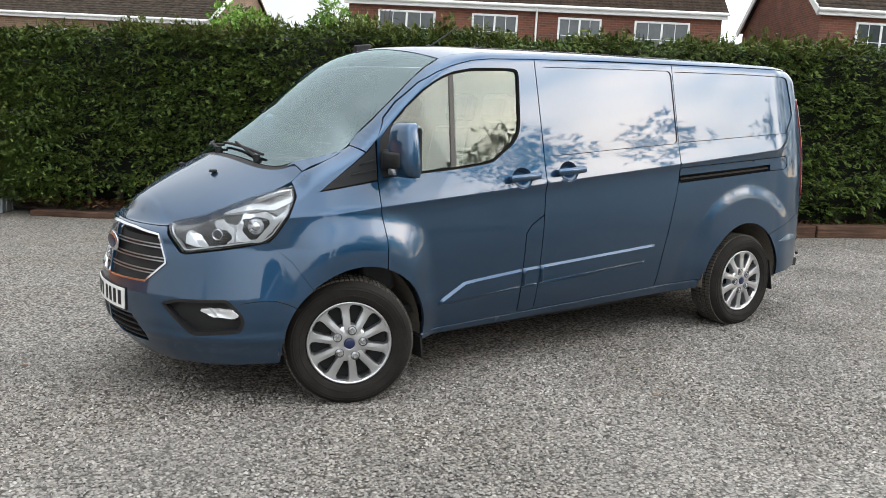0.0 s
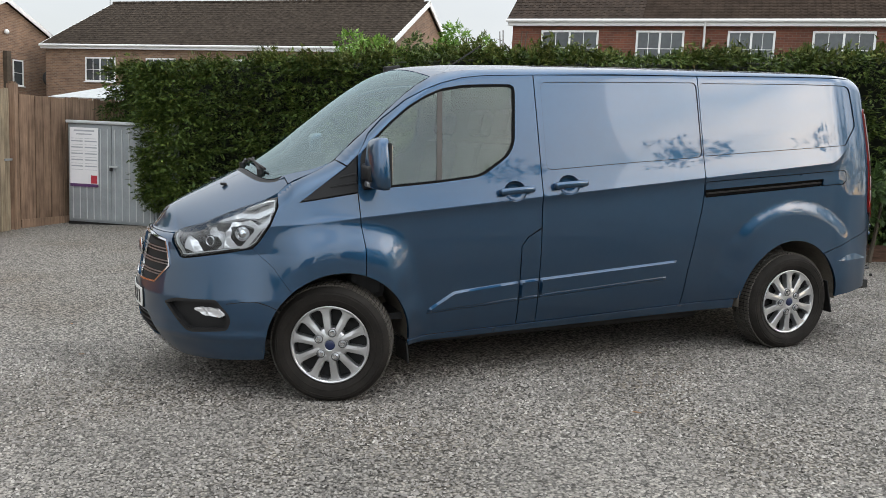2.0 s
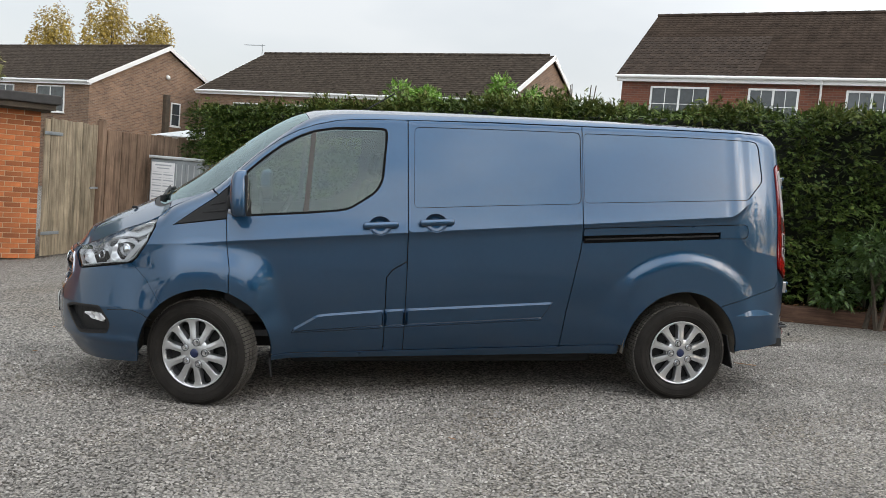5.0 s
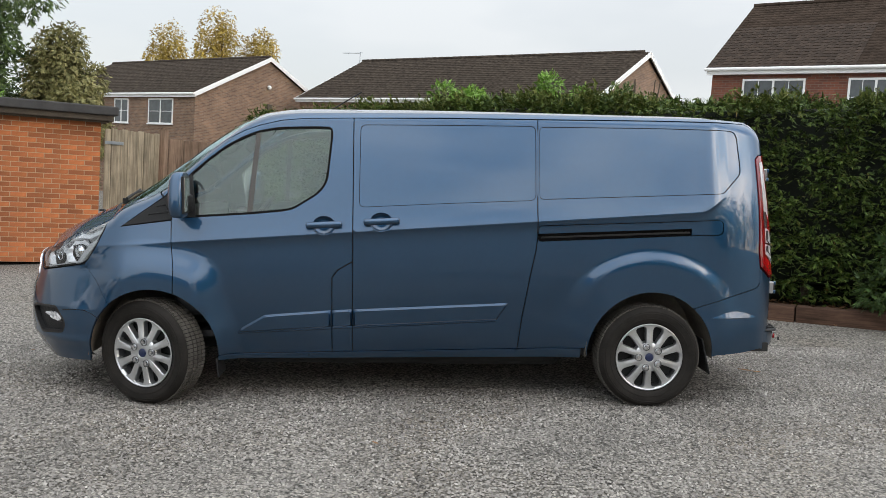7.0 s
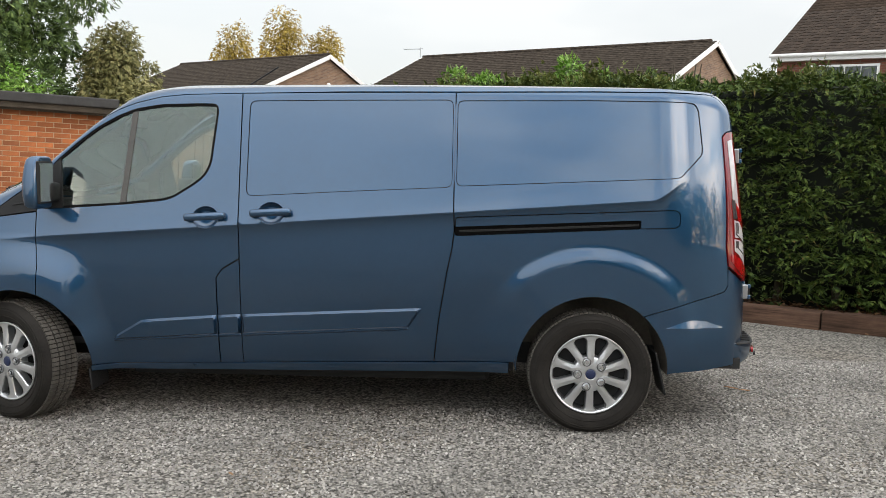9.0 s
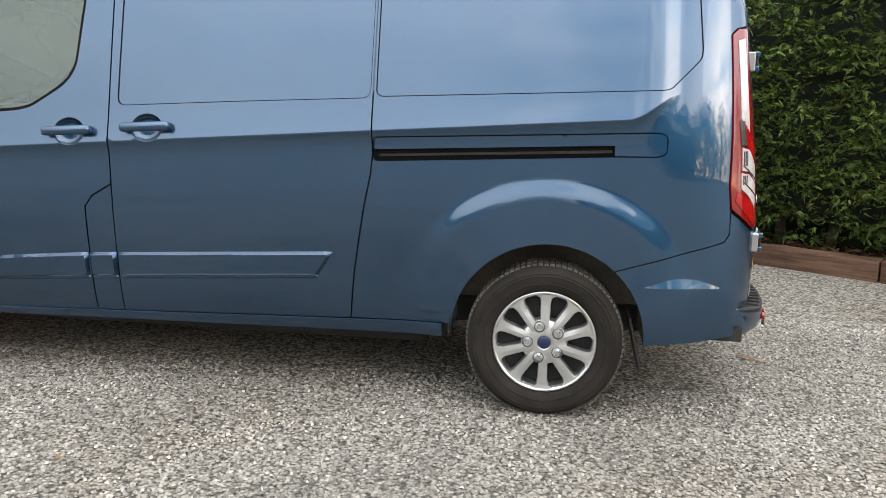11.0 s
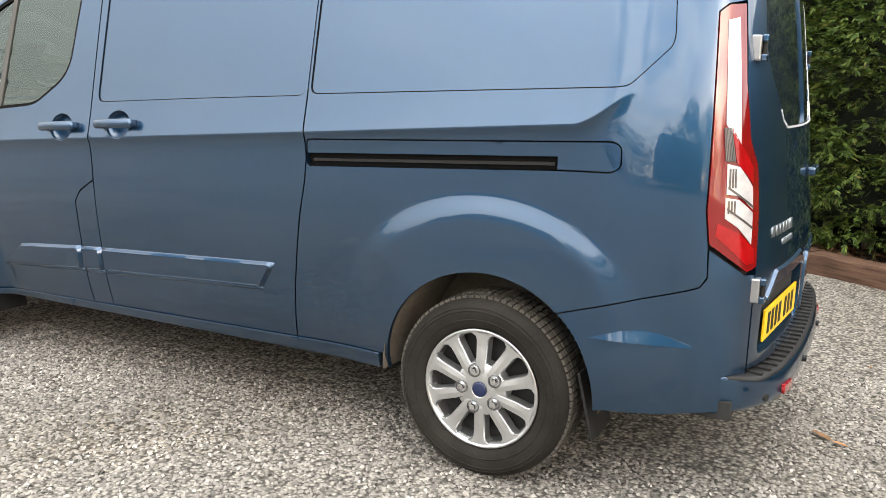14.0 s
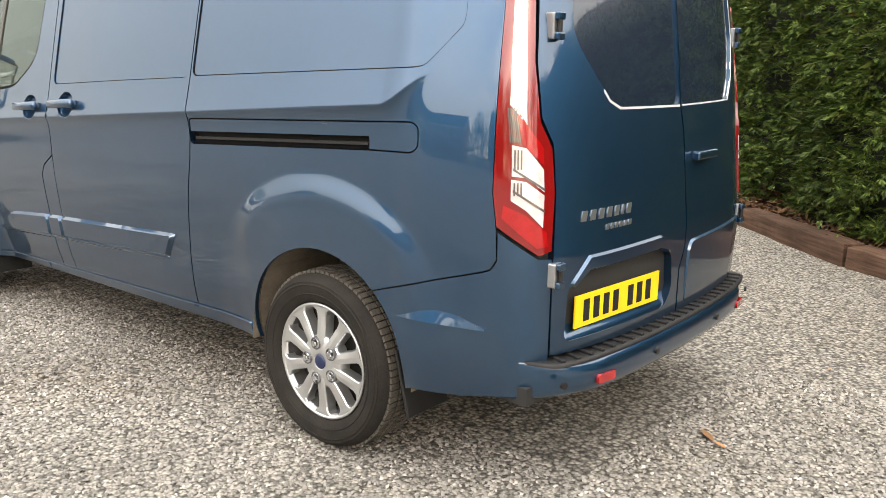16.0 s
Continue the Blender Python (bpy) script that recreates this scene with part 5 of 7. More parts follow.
# door mirrors
for side in (1, -1):
    def S(p):
        return (p[0] + (0.0 if side > 0 else 0.13), YC + side * (p[1] - YC), p[2])
    # case: flat front, outer side leaning out towards the foot
    bm = bmesh.new()
    rings = []
    for z, front, outer, inner, k in ((-0.142, 0.0, -0.070, 0.055, 0.75), (-0.136, -0.030, -0.098, 0.080, 0.96), (-0.120, -0.046, -0.108, 0.092, 1), (-0.06, -0.055, -0.108, 0.095, 1), (0.02, -0.054, -0.098, 0.095, 1),
                                       (0.09, -0.044, -0.083, 0.092, 1), (0.122, -0.034, -0.074, 0.086, 1), (0.137, -0.016, -0.062, 0.072, 0.96), (0.142, 0.005, -0.040, 0.048, 0.75)):
        ring = []
        for i in range(36):
            a = 2 * math.pi * i / 36
            c, s_ = math.cos(a), math.sin(a)
            ex, ey = math.copysign(abs(c) ** 0.42, c), math.copysign(abs(s_) ** 0.42, s_)
            x = (front + 0.05) / 2 + (0.05 - front) / 2 * ex
            y = (outer + inner) / 2 + (inner - outer) / 2 * ey
            x += 0.022 * max(0.0, -y / 0.11) ** 2 * (1 if ex < 0 else 0)
            ring.append(bm.verts.new(S((0.258 + x * k, -0.098 + y, 1.357 + z))))
        rings.append(ring)
    for p, q in zip(rings, rings[1:]):
        for i in range(36):
            bm.faces.new((p[i], p[(i + 1) % 36], q[(i + 1) % 36], q[i]))
    bm.faces.new(rings[0])
    bm.faces.new(rings[-1])
    bmesh.ops.recalc_face_normals(bm, faces=bm.faces[:])
    smooth_bm(bm)
    mirror_case = part("door_mirror", bm, PAINT, van)
    turn = Matrix.Translation(S((0.258, -0.098, 1.357))) @ Matrix.Rotation(radians(3 * side), 4, "Z")
    bm = bmesh.new()
    box(bm, 0.052, 0.057, -0.080, 0.076, -0.105, 0.105, 0.003, turn)
    part("mirror_glass", bm, CHROME, mirror_case)
    bm = bmesh.new()
    box(bm, 0.036, 0.054, -0.088, 0.084, -0.115, 0.115, 0.006, turn)
    part("mirror_rim", bm, BLACK, mirror_case)
    # black arm wrapped round the lower inner third of the case
    bm = bmesh.new()
    m0 = Matrix.Translation(S((0.251, -0.034, 1.306)))
    lo, hi = (-0.108, 0.060) if side > 0 else (-0.060, 0.108)
    box(bm, -0.058, 0.055, lo, hi, -0.047, 0.042, 0.016, m0)
    lo, hi = (-0.03, 0.085) if side > 0 else (-0.085, 0.03)
    box(bm, -0.050, 0.070, lo, hi, -0.058, 0.050, 0.018, m0)
    smooth_bm(bm)
    part("mirror_arm", bm, BLACK, mirror_case)
    bm = bmesh.new()
    lo, hi = (-0.062, 0.0) if side > 0 else (0.0, 0.062)
    box(bm, -0.054, -0.020, lo, hi, -0.078, -0.044, 0.010, m0)
    smooth_bm(bm)
    part("mirror_indicator", bm, SATIN, mirror_case)

# door handles over dished scoops
for hx, hz, mir in ((1.149, 1.180, False), (1.516, 1.208, False), (1.149, 1.180, True)):
    cy = float(wall(hx, hz)[1])
    m = Matrix.Translation((hx, 2 * YC - cy if mir else cy, hz)) @ Matrix.Rotation(radians(-3.5), 4, "Y")
    bm = bmesh.new()
    rings = []
    for k, deep in ((1.04, 0.002), (0.99, 0.003), (0.93, 0.011), (0.80, 0.021), (0.5, 0.028), (0.06, 0.030)):
        pts = [wall(x, z, -deep) for x, z in scoop_loop(hx, hz, k)]
        rings.append([bm.verts.new((p[0], 2 * YC - p[1] if mir else p[1], p[2])) for p in pts])
    for p, q in zip(rings, rings[1:]):
        for i in range(len(p)):
            bm.faces.new((p[i], p[(i + 1) % len(p)], q[(i + 1) % len(p)], q[i]))
    bm.faces.new(rings[-1])
    bmesh.ops.recalc_face_normals(bm, faces=bm.faces[:])
    smooth_bm(bm)
    part("handle_scoop", bm, PAINT, van)
    bm = bmesh.new()
    box(bm, -0.114, 0.118, -0.046 if not mir else 0.012, -0.012 if not mir else 0.046, -0.021, 0.021, 0.015, m)
    box(bm, -0.108, -0.06, -0.02 if not mir else 0.0, 0.0 if not mir else 0.02, -0.015, 0.015, 0.004, m)
    box(bm, 0.07, 0.112, -0.02 if not mir else 0.0, 0.0 if not mir else 0.02, -0.015, 0.015, 0.004, m)
    smooth_bm(bm)
    part("door_handle", bm, PAINT, van)

# cabin
CLOTH = mat("seat_cloth", (0.03, 0.031, 0.035), 0.9, 0, 30, 0.2, 0.3, 500)
DASH = mat("dashboard_plastic", (0.028, 0.028, 0.03), 0.6, 0, 20, 0.15, 0.2, 300)
HEADLINER = mat("headliner", (0.35, 0.35, 0.34), 0.9, 0, 20, 0.06)
bm = bmesh.new()
for x, z0, z1 in ((0.02, 1.02, 1.22), (0.14, 1.0, 1.25), (0.26, 0.85, 1.20)):
    box(bm, x - 0.10, x + 0.12, 0.16, 2 * YC - 0.16, z0 - 0.3, z1, 0.04)
part("dashboard", bm, DASH, van)
bm = bmesh.new()
box(bm, 1.40, 1.42, 0.13, 2 * YC - 0.13, 0.42, 1.25)
box(bm, 1.40, 1.42, 0.26, 2 * YC - 0.26, 1.25, 1.83)
part("bulkhead", bm, DASH, van)
boxpart("cab_floor", (-0.2, 1.4, 0.15, 2 * YC - 0.15, 0.42, 0.46), DASH, van)
boxpart("headlining", (0.85, 1.4, 0.32, 2 * YC - 0.32, 1.86, 1.875), HEADLINER, van)
for y0 in (0.22, 0.62, 1.28):
    bm = bmesh.new()
    box(bm, 0.62, 1.10, y0, y0 + 0.42, 0.72, 0.88, 0.05)
    box(bm, -0.07, 0.07, y0, y0 + 0.42, 0.0, 0.62, 0.05, Matrix.Translation((1.12, 0, 0.84)) @ Matrix.Rotation(radians(12), 4, "Y"))
    seat = part("cab_seat", bm, CLOTH, van)
    bm = bmesh.new()
    box(bm, -0.05, 0.05, y0 + 0.08, y0 + 0.34, 0.66, 0.84, 0.04, Matrix.Translation((1.12, 0, 0.84)) @ Matrix.Rotation(radians(12), 4, "Y"))
    part("headrest", bm, CLOTH, seat)
    boxpart("seat_base", (0.66, 1.08, y0 + 0.03, y0 + 0.39, 0.46, 0.72), DASH, seat, 0.01)
bm = bmesh.new()
n = 28
sw = Matrix.Translation((0.50, 1.47, 1.13)) @ Matrix.Rotation(radians(-58), 4, "Y")
for i in range(n):
    a, b = 2 * math.pi * i / n, 2 * math.pi * (i + 1) / n
    cyl(bm, sw @ Vector((0.19 * math.cos(a), 0.19 * math.sin(a), 0)), sw @ Vector((0.19 * math.cos(b), 0.19 * math.sin(b), 0)), 0.016, 8)
for a in (0.2, math.pi - 0.2, -math.pi / 2):
    cyl(bm, sw @ Vector((0, 0, -0.02)), sw @ Vector((0.18 * math.cos(a), 0.18 * math.sin(a), 0)), 0.02, 8)
cyl(bm, sw @ Vector((0, 0, -0.2)), sw @ Vector((0, 0, 0.02)), 0.05, 16)
part("steering_wheel", bm, DASH, van)
bm = bmesh.new()
box(bm, 0.36, 0.385, YC - 0.04, YC + 0.20, 1.18, 1.34, 0.008)
part("screen_display", bm, GLOSSBLACK, van)
bm = bmesh.new()
box(bm, 0.40, 0.42, YC - 0.12, YC + 0.12, 1.70, 1.76, 0.01)
part("rear_view_mirror", bm, BLACK, van)


# ---- materials of the yard ----
def nodes_of(name):
    m = bpy.data.materials.new(name)
    m.use_nodes = True
    return m, m.node_tree.nodes, m.node_tree.links, m.node_tree.nodes["Principled BSDF"]


def gravel_material():
    m, n, l, b = nodes_of("gravel")
    co = n.new("ShaderNodeTexCoord")
    warp = n.new("ShaderNodeTexNoise")
    warp.inputs["Scale"].default_value = 30
    vo = n.new("ShaderNodeTexVoronoi")
    vo.inputs["Scale"].default_value = 57
    vo.inputs["Randomness"].default_value = 1
    v2 = n.new("ShaderNodeTexVoronoi")
    v2.inputs["Scale"].default_value = 92
    l.new(co.outputs["Object"], vo.inputs["Vector"])
    l.new(co.outputs["Object"], v2.inputs["Vector"])
    sep = n.new("ShaderNodeSeparateColor")
    l.new(vo.outputs["Color"], sep.inputs["Color"])
    ramp = n.new("ShaderNodeValToRGB")
    r = ramp.color_ramp
    r.elements[0].position, r.elements[0].color = 0.0, (0.121, 0.113, 0.101, 1)
    r.elements[1].position, r.elements[1].color = 1.0, (0.425, 0.4, 0.35, 1)
    for p, c in ((0.25, (0.2, 0.188, 0.167)), (0.6, (0.292, 0.272, 0.242)), (0.88, (0.352, 0.326, 0.286))):
        e = r.elements.new(p)
        e.color = (*c, 1)
    l.new(sep.outputs["Red"], ramp.inputs["Fac"])
    # shade in the pits between the chips, multiplied into the colour
    pit_shade = n.new("ShaderNodeMapRange")
    pit_shade.inputs["From Min"].default_value, pit_shade.inputs["From Max"].default_value = 0.35, 0.75
    pit_shade.inputs["To Min"].default_value, pit_shade.inputs["To Max"].default_value = 1.0, 0.28
    l.new(vo.outputs["Distance"], pit_shade.inputs["Value"])
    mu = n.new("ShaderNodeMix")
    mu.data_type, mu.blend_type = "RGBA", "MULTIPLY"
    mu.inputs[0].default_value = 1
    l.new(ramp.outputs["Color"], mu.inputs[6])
    l.new(pit_shade.outputs["Result"], mu.inputs[7])
    # worn and silty patches
    pn = n.new("ShaderNodeTexNoise")
    pn.inputs["Scale"].default_value = 0.75
    pn.inputs["Detail"].default_value = 6
    pr = n.new("ShaderNodeMapRange")
    pr.inputs["From Min"].default_value, pr.inputs["From Max"].default_value = 0.48, 0.72
    pr.inputs["To Max"].default_value = 0.75
    l.new(co.outputs["Object"], pn.inputs["Vector"])
    l.new(pn.outputs["Fac"], pr.inputs["Value"])
    pm = n.new("ShaderNodeMix")
    pm.data_type, pm.blend_type = "RGBA", "MULTIPLY"
    pm.inputs[7].default_value = (0.76, 0.69, 0.61, 1)
    l.new(pr.outputs["Result"], pm.inputs[0])
    l.new(mu.outputs[2], pm.inputs[6])
    l.new(pm.outputs[2], b.inputs["Base Color"])
    b.inputs["Roughness"].default_value = 0.85
    b.inputs["Specular IOR Level"].default_value = 0.25
    ad = n.new("ShaderNodeMath")
    ad.operation = "MULTIPLY_ADD"
    ad.inputs[1].default_value = 0.5
    l.new(v2.outputs["Distance"], ad.inputs[0])
    l.new(vo.outputs["Distance"], ad.inputs[2])
    bp = n.new("ShaderNodeBump")
    bp.invert = True
    bp.inputs["Strength"].default_value = 0.6
    bp.inputs["Distance"].default_value = 0.011
    l.new(ad.outputs[0], bp.inputs["Height"])
    l.new(bp.outputs["Normal"], b.inputs["Normal"])
    return m


def island_material(name, stops, rough=0.8, spec=0.3, translucent=0.0):
    """Colour that differs from piece to piece within one joined mesh."""
    m, n, l, b = nodes_of(name)
    g = n.new("ShaderNodeNewGeometry")
    ramp = n.new("ShaderNodeValToRGB")
    r = ramp.color_ramp
    r.elements[0].position, r.elements[0].color = stops[0][0], (*stops[0][1], 1)
    r.elements[1].position, r.elements[1].color = stops[-1][0], (*stops[-1][1], 1)
    for p, c in stops[1:-1]:
        e = r.elements.new(p)
        e.color = (*c, 1)
    l.new(g.outputs["Random Per Island"], ramp.inputs["Fac"])
    co = n.new("ShaderNodeTexCoord")
    t = n.new("ShaderNodeTexNoise")
    t.inputs["Scale"].default_value = 1.3
    t.inputs["Detail"].default_value = 4
    l.new(co.outputs["Object"], t.inputs["Vector"])
    mr = n.new("ShaderNodeMapRange")
    mr.inputs["From Min"].default_value, mr.inputs["From Max"].default_value = 0.3, 0.7
    mr.inputs["To Min"].default_value, mr.inputs["To Max"].default_value = 0.72, 1.25
    l.new(t.outputs["Fac"], mr.inputs["Value"])
    mu = n.new("ShaderNodeMix")
    mu.data_type, mu.blend_type = "RGBA", "MULTIPLY"
    mu.inputs[0].default_value = 1
    l.new(ramp.outputs["Color"], mu.inputs[6])
    l.new(mr.outputs["Result"], mu.inputs[7])
    l.new(mu.outputs[2], b.inputs["Base Color"])
    b.inputs["Roughness"].default_value = rough
    b.inputs["Specular IOR Level"].default_value = spec
    return m


def brick_material(name, c1, c2, mortar, bump=0.5):
    """Brickwork for walls too far off for single bricks; x + y runs along the wall, z up."""
    m, n, l, b = nodes_of(name)
    co = n.new("ShaderNodeTexCoord")
    s = n.new("ShaderNodeSeparateXYZ")
    a = n.new("ShaderNodeMath")
    c = n.new("ShaderNodeCombineXYZ")
    l.new(co.outputs["Object"], s.inputs[0])
    l.new(s.outputs["X"], a.inputs[0])
    l.new(s.outputs["Y"], a.inputs[1])
    l.new(a.outputs[0], c.inputs["X"])
    l.new(s.outputs["Z"], c.inputs["Y"])
    t = n.new("ShaderNodeTexBrick")
    t.inputs["Color1"].default_value = (*c1, 1)
    t.inputs["Color2"].default_value = (*c2, 1)
    t.inputs["Mortar"].default_value = (*mortar, 1)
    t.inputs["Scale"].default_value = 1.0
    t.inputs["Mortar Size"].default_value = 0.007
    t.inputs["Brick Width"].default_value = 0.225
    t.inputs["Row Height"].default_value = 0.075
    l.new(c.outputs[0], t.inputs["Vector"])
    tn = n.new("ShaderNodeTexNoise")
    tn.inputs["Scale"].default_value = 1.6
    tn.inputs["Detail"].default_value = 6
    l.new(co.outputs["Object"], tn.inputs["Vector"])
    mr = n.new("ShaderNodeMapRange")
    mr.inputs["To Min"].default_value, mr.inputs["To Max"].default_value = 0.6, 1.4
    l.new(tn.outputs["Fac"], mr.inputs["Value"])
    mu = n.new("ShaderNodeMix")
    mu.data_type, mu.blend_type = "RGBA", "MULTIPLY"
    mu.inputs[0].default_value = 1
    l.new(t.outputs["Color"], mu.inputs[6])
    l.new(mr.outputs["Result"], mu.inputs[7])
    l.new(mu.outputs[2], b.inputs["Base Color"])
    b.inputs["Roughness"].default_value = 0.85
    bp = n.new("ShaderNodeBump")
    bp.invert = True
    bp.inputs["Strength"].default_value = bump
    bp.inputs["Distance"].default_value = 0.01
    l.new(t.outputs["Fac"], bp.inputs["Height"])
    l.new(bp.outputs["Normal"], b.inputs["Normal"])
    return m


def wood_material(name, color, grain=28, dark=0.45, along="z"):
    """Weathered boards: streaks along the grain, stains across."""
    m, n, l, b = nodes_of(name)
    co = n.new("ShaderNodeTexCoord")
    mp = n.new("ShaderNodeMapping")
    mp.inputs["Scale"].default_value = (1.0, 1.0, 0.06) if along == "z" else (0.06, 1.0, 1.0)
    oi = n.new("ShaderNodeObjectInfo")
    ad = n.new("ShaderNodeVectorMath")
    l.new(co.outputs["Object"], ad.inputs[0])
    cb = n.new("ShaderNodeCombineXYZ")
    sc = n.new("ShaderNodeMath")
    sc.operation = "MULTIPLY"
    sc.inputs[1].default_value = 40
    l.new(oi.outputs["Random"], sc.inputs[0])
    l.new(sc.outputs[0], cb.inputs["X"])
    l.new(cb.outputs[0], ad.inputs[1])
    l.new(ad.outputs[0], mp.inputs["Vector"])
    t = n.new("ShaderNodeTexNoise")
    t.inputs["Scale"].default_value = grain
    t.inputs["Detail"].default_value = 6
    t.inputs["Roughness"].default_value = 0.7
    l.new(mp.outputs[0], t.inputs["Vector"])
    t2 = n.new("ShaderNodeTexNoise")
    t2.inputs["Scale"].default_value = 2.6
    t2.inputs["Detail"].default_value = 5
    l.new(ad.outputs[0], t2.inputs["Vector"])
    mr = n.new("ShaderNodeMapRange")
    mr.inputs["From Min"].default_value, mr.inputs["From Max"].default_value = 0.3, 0.7
    mr.inputs["To Min"].default_value, mr.inputs["To Max"].default_value = dark, 1.25
    l.new(t.outputs["Fac"], mr.inputs["Value"])
    m2 = n.new("ShaderNodeMapRange")
    m2.inputs["To Min"].default_value, m2.inputs["To Max"].default_value = 0.30, 1.70
    l.new(t2.outputs["Fac"], m2.inputs["Value"])
    rv = n.new("ShaderNodeMapRange")
    rv.inputs["To Min"].default_value, rv.inputs["To Max"].default_value = 0.78, 1.2
    l.new(oi.outputs["Random"], rv.inputs["Value"])
    p1, p2 = n.new("ShaderNodeMath"), n.new("ShaderNodeMath")
    p1.operation = p2.operation = "MULTIPLY"
    l.new(mr.outputs["Result"], p1.inputs[0])
    l.new(m2.outputs["Result"], p1.inputs[1])
    l.new(p1.outputs[0], p2.inputs[0])
    l.new(rv.outputs["Result"], p2.inputs[1])
    mu = n.new("ShaderNodeMix")
    mu.data_type, mu.blend_type = "RGBA", "MULTIPLY"
    mu.inputs[0].default_value = 1
    mu.inputs[6].default_value = (*color, 1)
    l.new(p2.outputs[0], mu.inputs[7])
    l.new(mu.outputs[2], b.inputs["Base Color"])
    b.inputs["Roughness"].default_value = 0.85
    b.inputs["Specular IOR Level"].default_value = 0.2
    bp = n.new("ShaderNodeBump")
    bp.inputs["Strength"].default_value = 0.35
    bp.inputs["Distance"].default_value = 0.004
    l.new(t.outputs["Fac"], bp.inputs["Height"])
    l.new(bp.outputs["Normal"], b.inputs["Normal"])
    return m


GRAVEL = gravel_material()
CHIP = island_material("stone_chip", [(0.0, (0.127, 0.119, 0.109)), (0.25, (0.194, 0.180, 0.165)), (0.6, (0.260, 0.244, 0.223)), (0.9, (0.327, 0.305, 0.275)), (1.0, (0.453, 0.431, 0.391))], 0.8, 0.25)
SHOOTS = island_material("fresh_conifer_shoots", [(0.0, (0.045, 0.075, 0.014)), (0.6, (0.10, 0.13, 0.025)), (1.0, (0.17, 0.17, 0.05))], 0.7, 0.25)
CONIFER = island_material("conifer_leaf", [(0.0, (0.019, 0.038, 0.009)), (0.35, (0.042, 0.076, 0.015)), (0.75, (0.077, 0.116, 0.021)), (0.96, (0.130, 0.170, 0.037)), (1.0, (0.108, 0.062, 0.020))], 0.6, 0.2)
BUSHLEAF = island_material("bush_leaf", [(0.0, (0.09, 0.19, 0.025)), (0.6, (0.15, 0.30, 0.04)), (1.0, (0.25, 0.38, 0.08))], 0.55, 0.35)
SHRUBLEAF = island_material("shrub_leaf", [(0.0, (0.025, 0.055, 0.014)), (0.6, (0.055, 0.105, 0.025)), (1.0, (0.10, 0.16, 0.045))], 0.45, 0.4)
DARKLEAF = island_material("tree_leaf", [(0.0, (0.035, 0.065, 0.018)), (0.6, (0.081, 0.132, 0.036)), (1.0, (0.160, 0.223, 0.065))], 0.6, 0.3)
BROWNLEAF = island_material("drooping_leaf", [(0.0, (0.11, 0.112, 0.042)), (0.6, (0.20, 0.192, 0.074)), (1.0, (0.30, 0.27, 0.12))], 0.7, 0.3)
GOLDLEAF = island_material("golden_leaf", [(0.0, (0.22, 0.16, 0.035)), (0.6, (0.38, 0.27, 0.05)), (1.0, (0.50, 0.38, 0.09))], 0.6, 0.3)
LITTER = island_material("leaf_litter", [(0.0, (0.035, 0.018, 0.010)), (0.6, (0.10, 0.05, 0.025)), (1.0, (0.22, 0.12, 0.06))], 0.85, 0.2)
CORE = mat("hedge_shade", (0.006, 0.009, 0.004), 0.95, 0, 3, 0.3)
SOIL = mat("dark_soil", (0.045, 0.028, 0.018), 0.95, 0, 6, 0.4, 0.6, 60)
BARK = mat("bark", (0.07, 0.055, 0.04), 0.9, 0, 5, 0.4, 0.5, 40)
RED_BRICK = brick_material("house_brick_red", (0.19, 0.062, 0.035), (0.12, 0.042, 0.028), (0.16, 0.12, 0.09))
BROWN_BRICK = brick_material("house_brick_brown", (0.25, 0.15, 0.095), (0.14, 0.085, 0.058), (0.26, 0.21, 0.16))
TILE = by_object(mat("roof_tile", (0.046, 0.033, 0.025), 0.9, 0, 2.2, 0.45, 0.3, 60, spec=0.15), 0.24)
TILE_FAR = mat("roof_tile_far", (0.052, 0.041, 0.032), 0.9, 0, 5.0, 0.75, 0.4, 20, spec=0.15)
UPVC = mat("white_window_frame", (0.78, 0.79, 0.78), 0.35, 0, 5, 0.04)
PANE = mat("window_glass_dark", (0.05, 0.06, 0.065), 0.06, 0, 0.8, 0.5, spec=0.8)
CURTAIN = mat("net_curtain", (0.42, 0.44, 0.44), 0.8, 0, 12, 0.2)
FENCE_WOOD = wood_material("fence_wood", (0.225, 0.152, 0.106))
GATE_WOOD = wood_material("gate_wood", (0.33, 0.27, 0.19))
SLEEPER_WOOD = wood_material("sleeper_wood", (0.112, 0.064, 0.043), 34, 0.35, "x")
STEEL = mat("galvanised_steel", (0.30, 0.33, 0.345), 0.5, 0.35, 4, 0.18, 0.1, 60)
STEEL_RIB = mat("steel_rib", (0.52, 0.55, 0.56), 0.45, 0.3, 4, 0.12)
PAPER = mat("poster_paper", (0.74, 0.74, 0.75), 0.5, 0, 3, 0.04)
INK = mat("poster_print", (0.38, 0.40, 0.42), 0.6)
INK_RED = mat("poster_red", (0.42, 0.03, 0.05), 0.5)
INK_PURPLE = mat("poster_purple", (0.09, 0.035, 0.12), 0.5)
FELT = mat("roofing_felt", (0.045, 0.043, 0.042), 0.9, 0, 3, 0.35, 0.3, 80)
BRICKS = by_object(mat("garage_brick", (0.36, 0.112, 0.036), 0.85, 0, 9, 0.25, 0.4, 140), 0.38)
MORTAR = mat("mortar", (0.44, 0.32, 0.21), 0.95, 0, 8, 0.15, 0.4, 120)


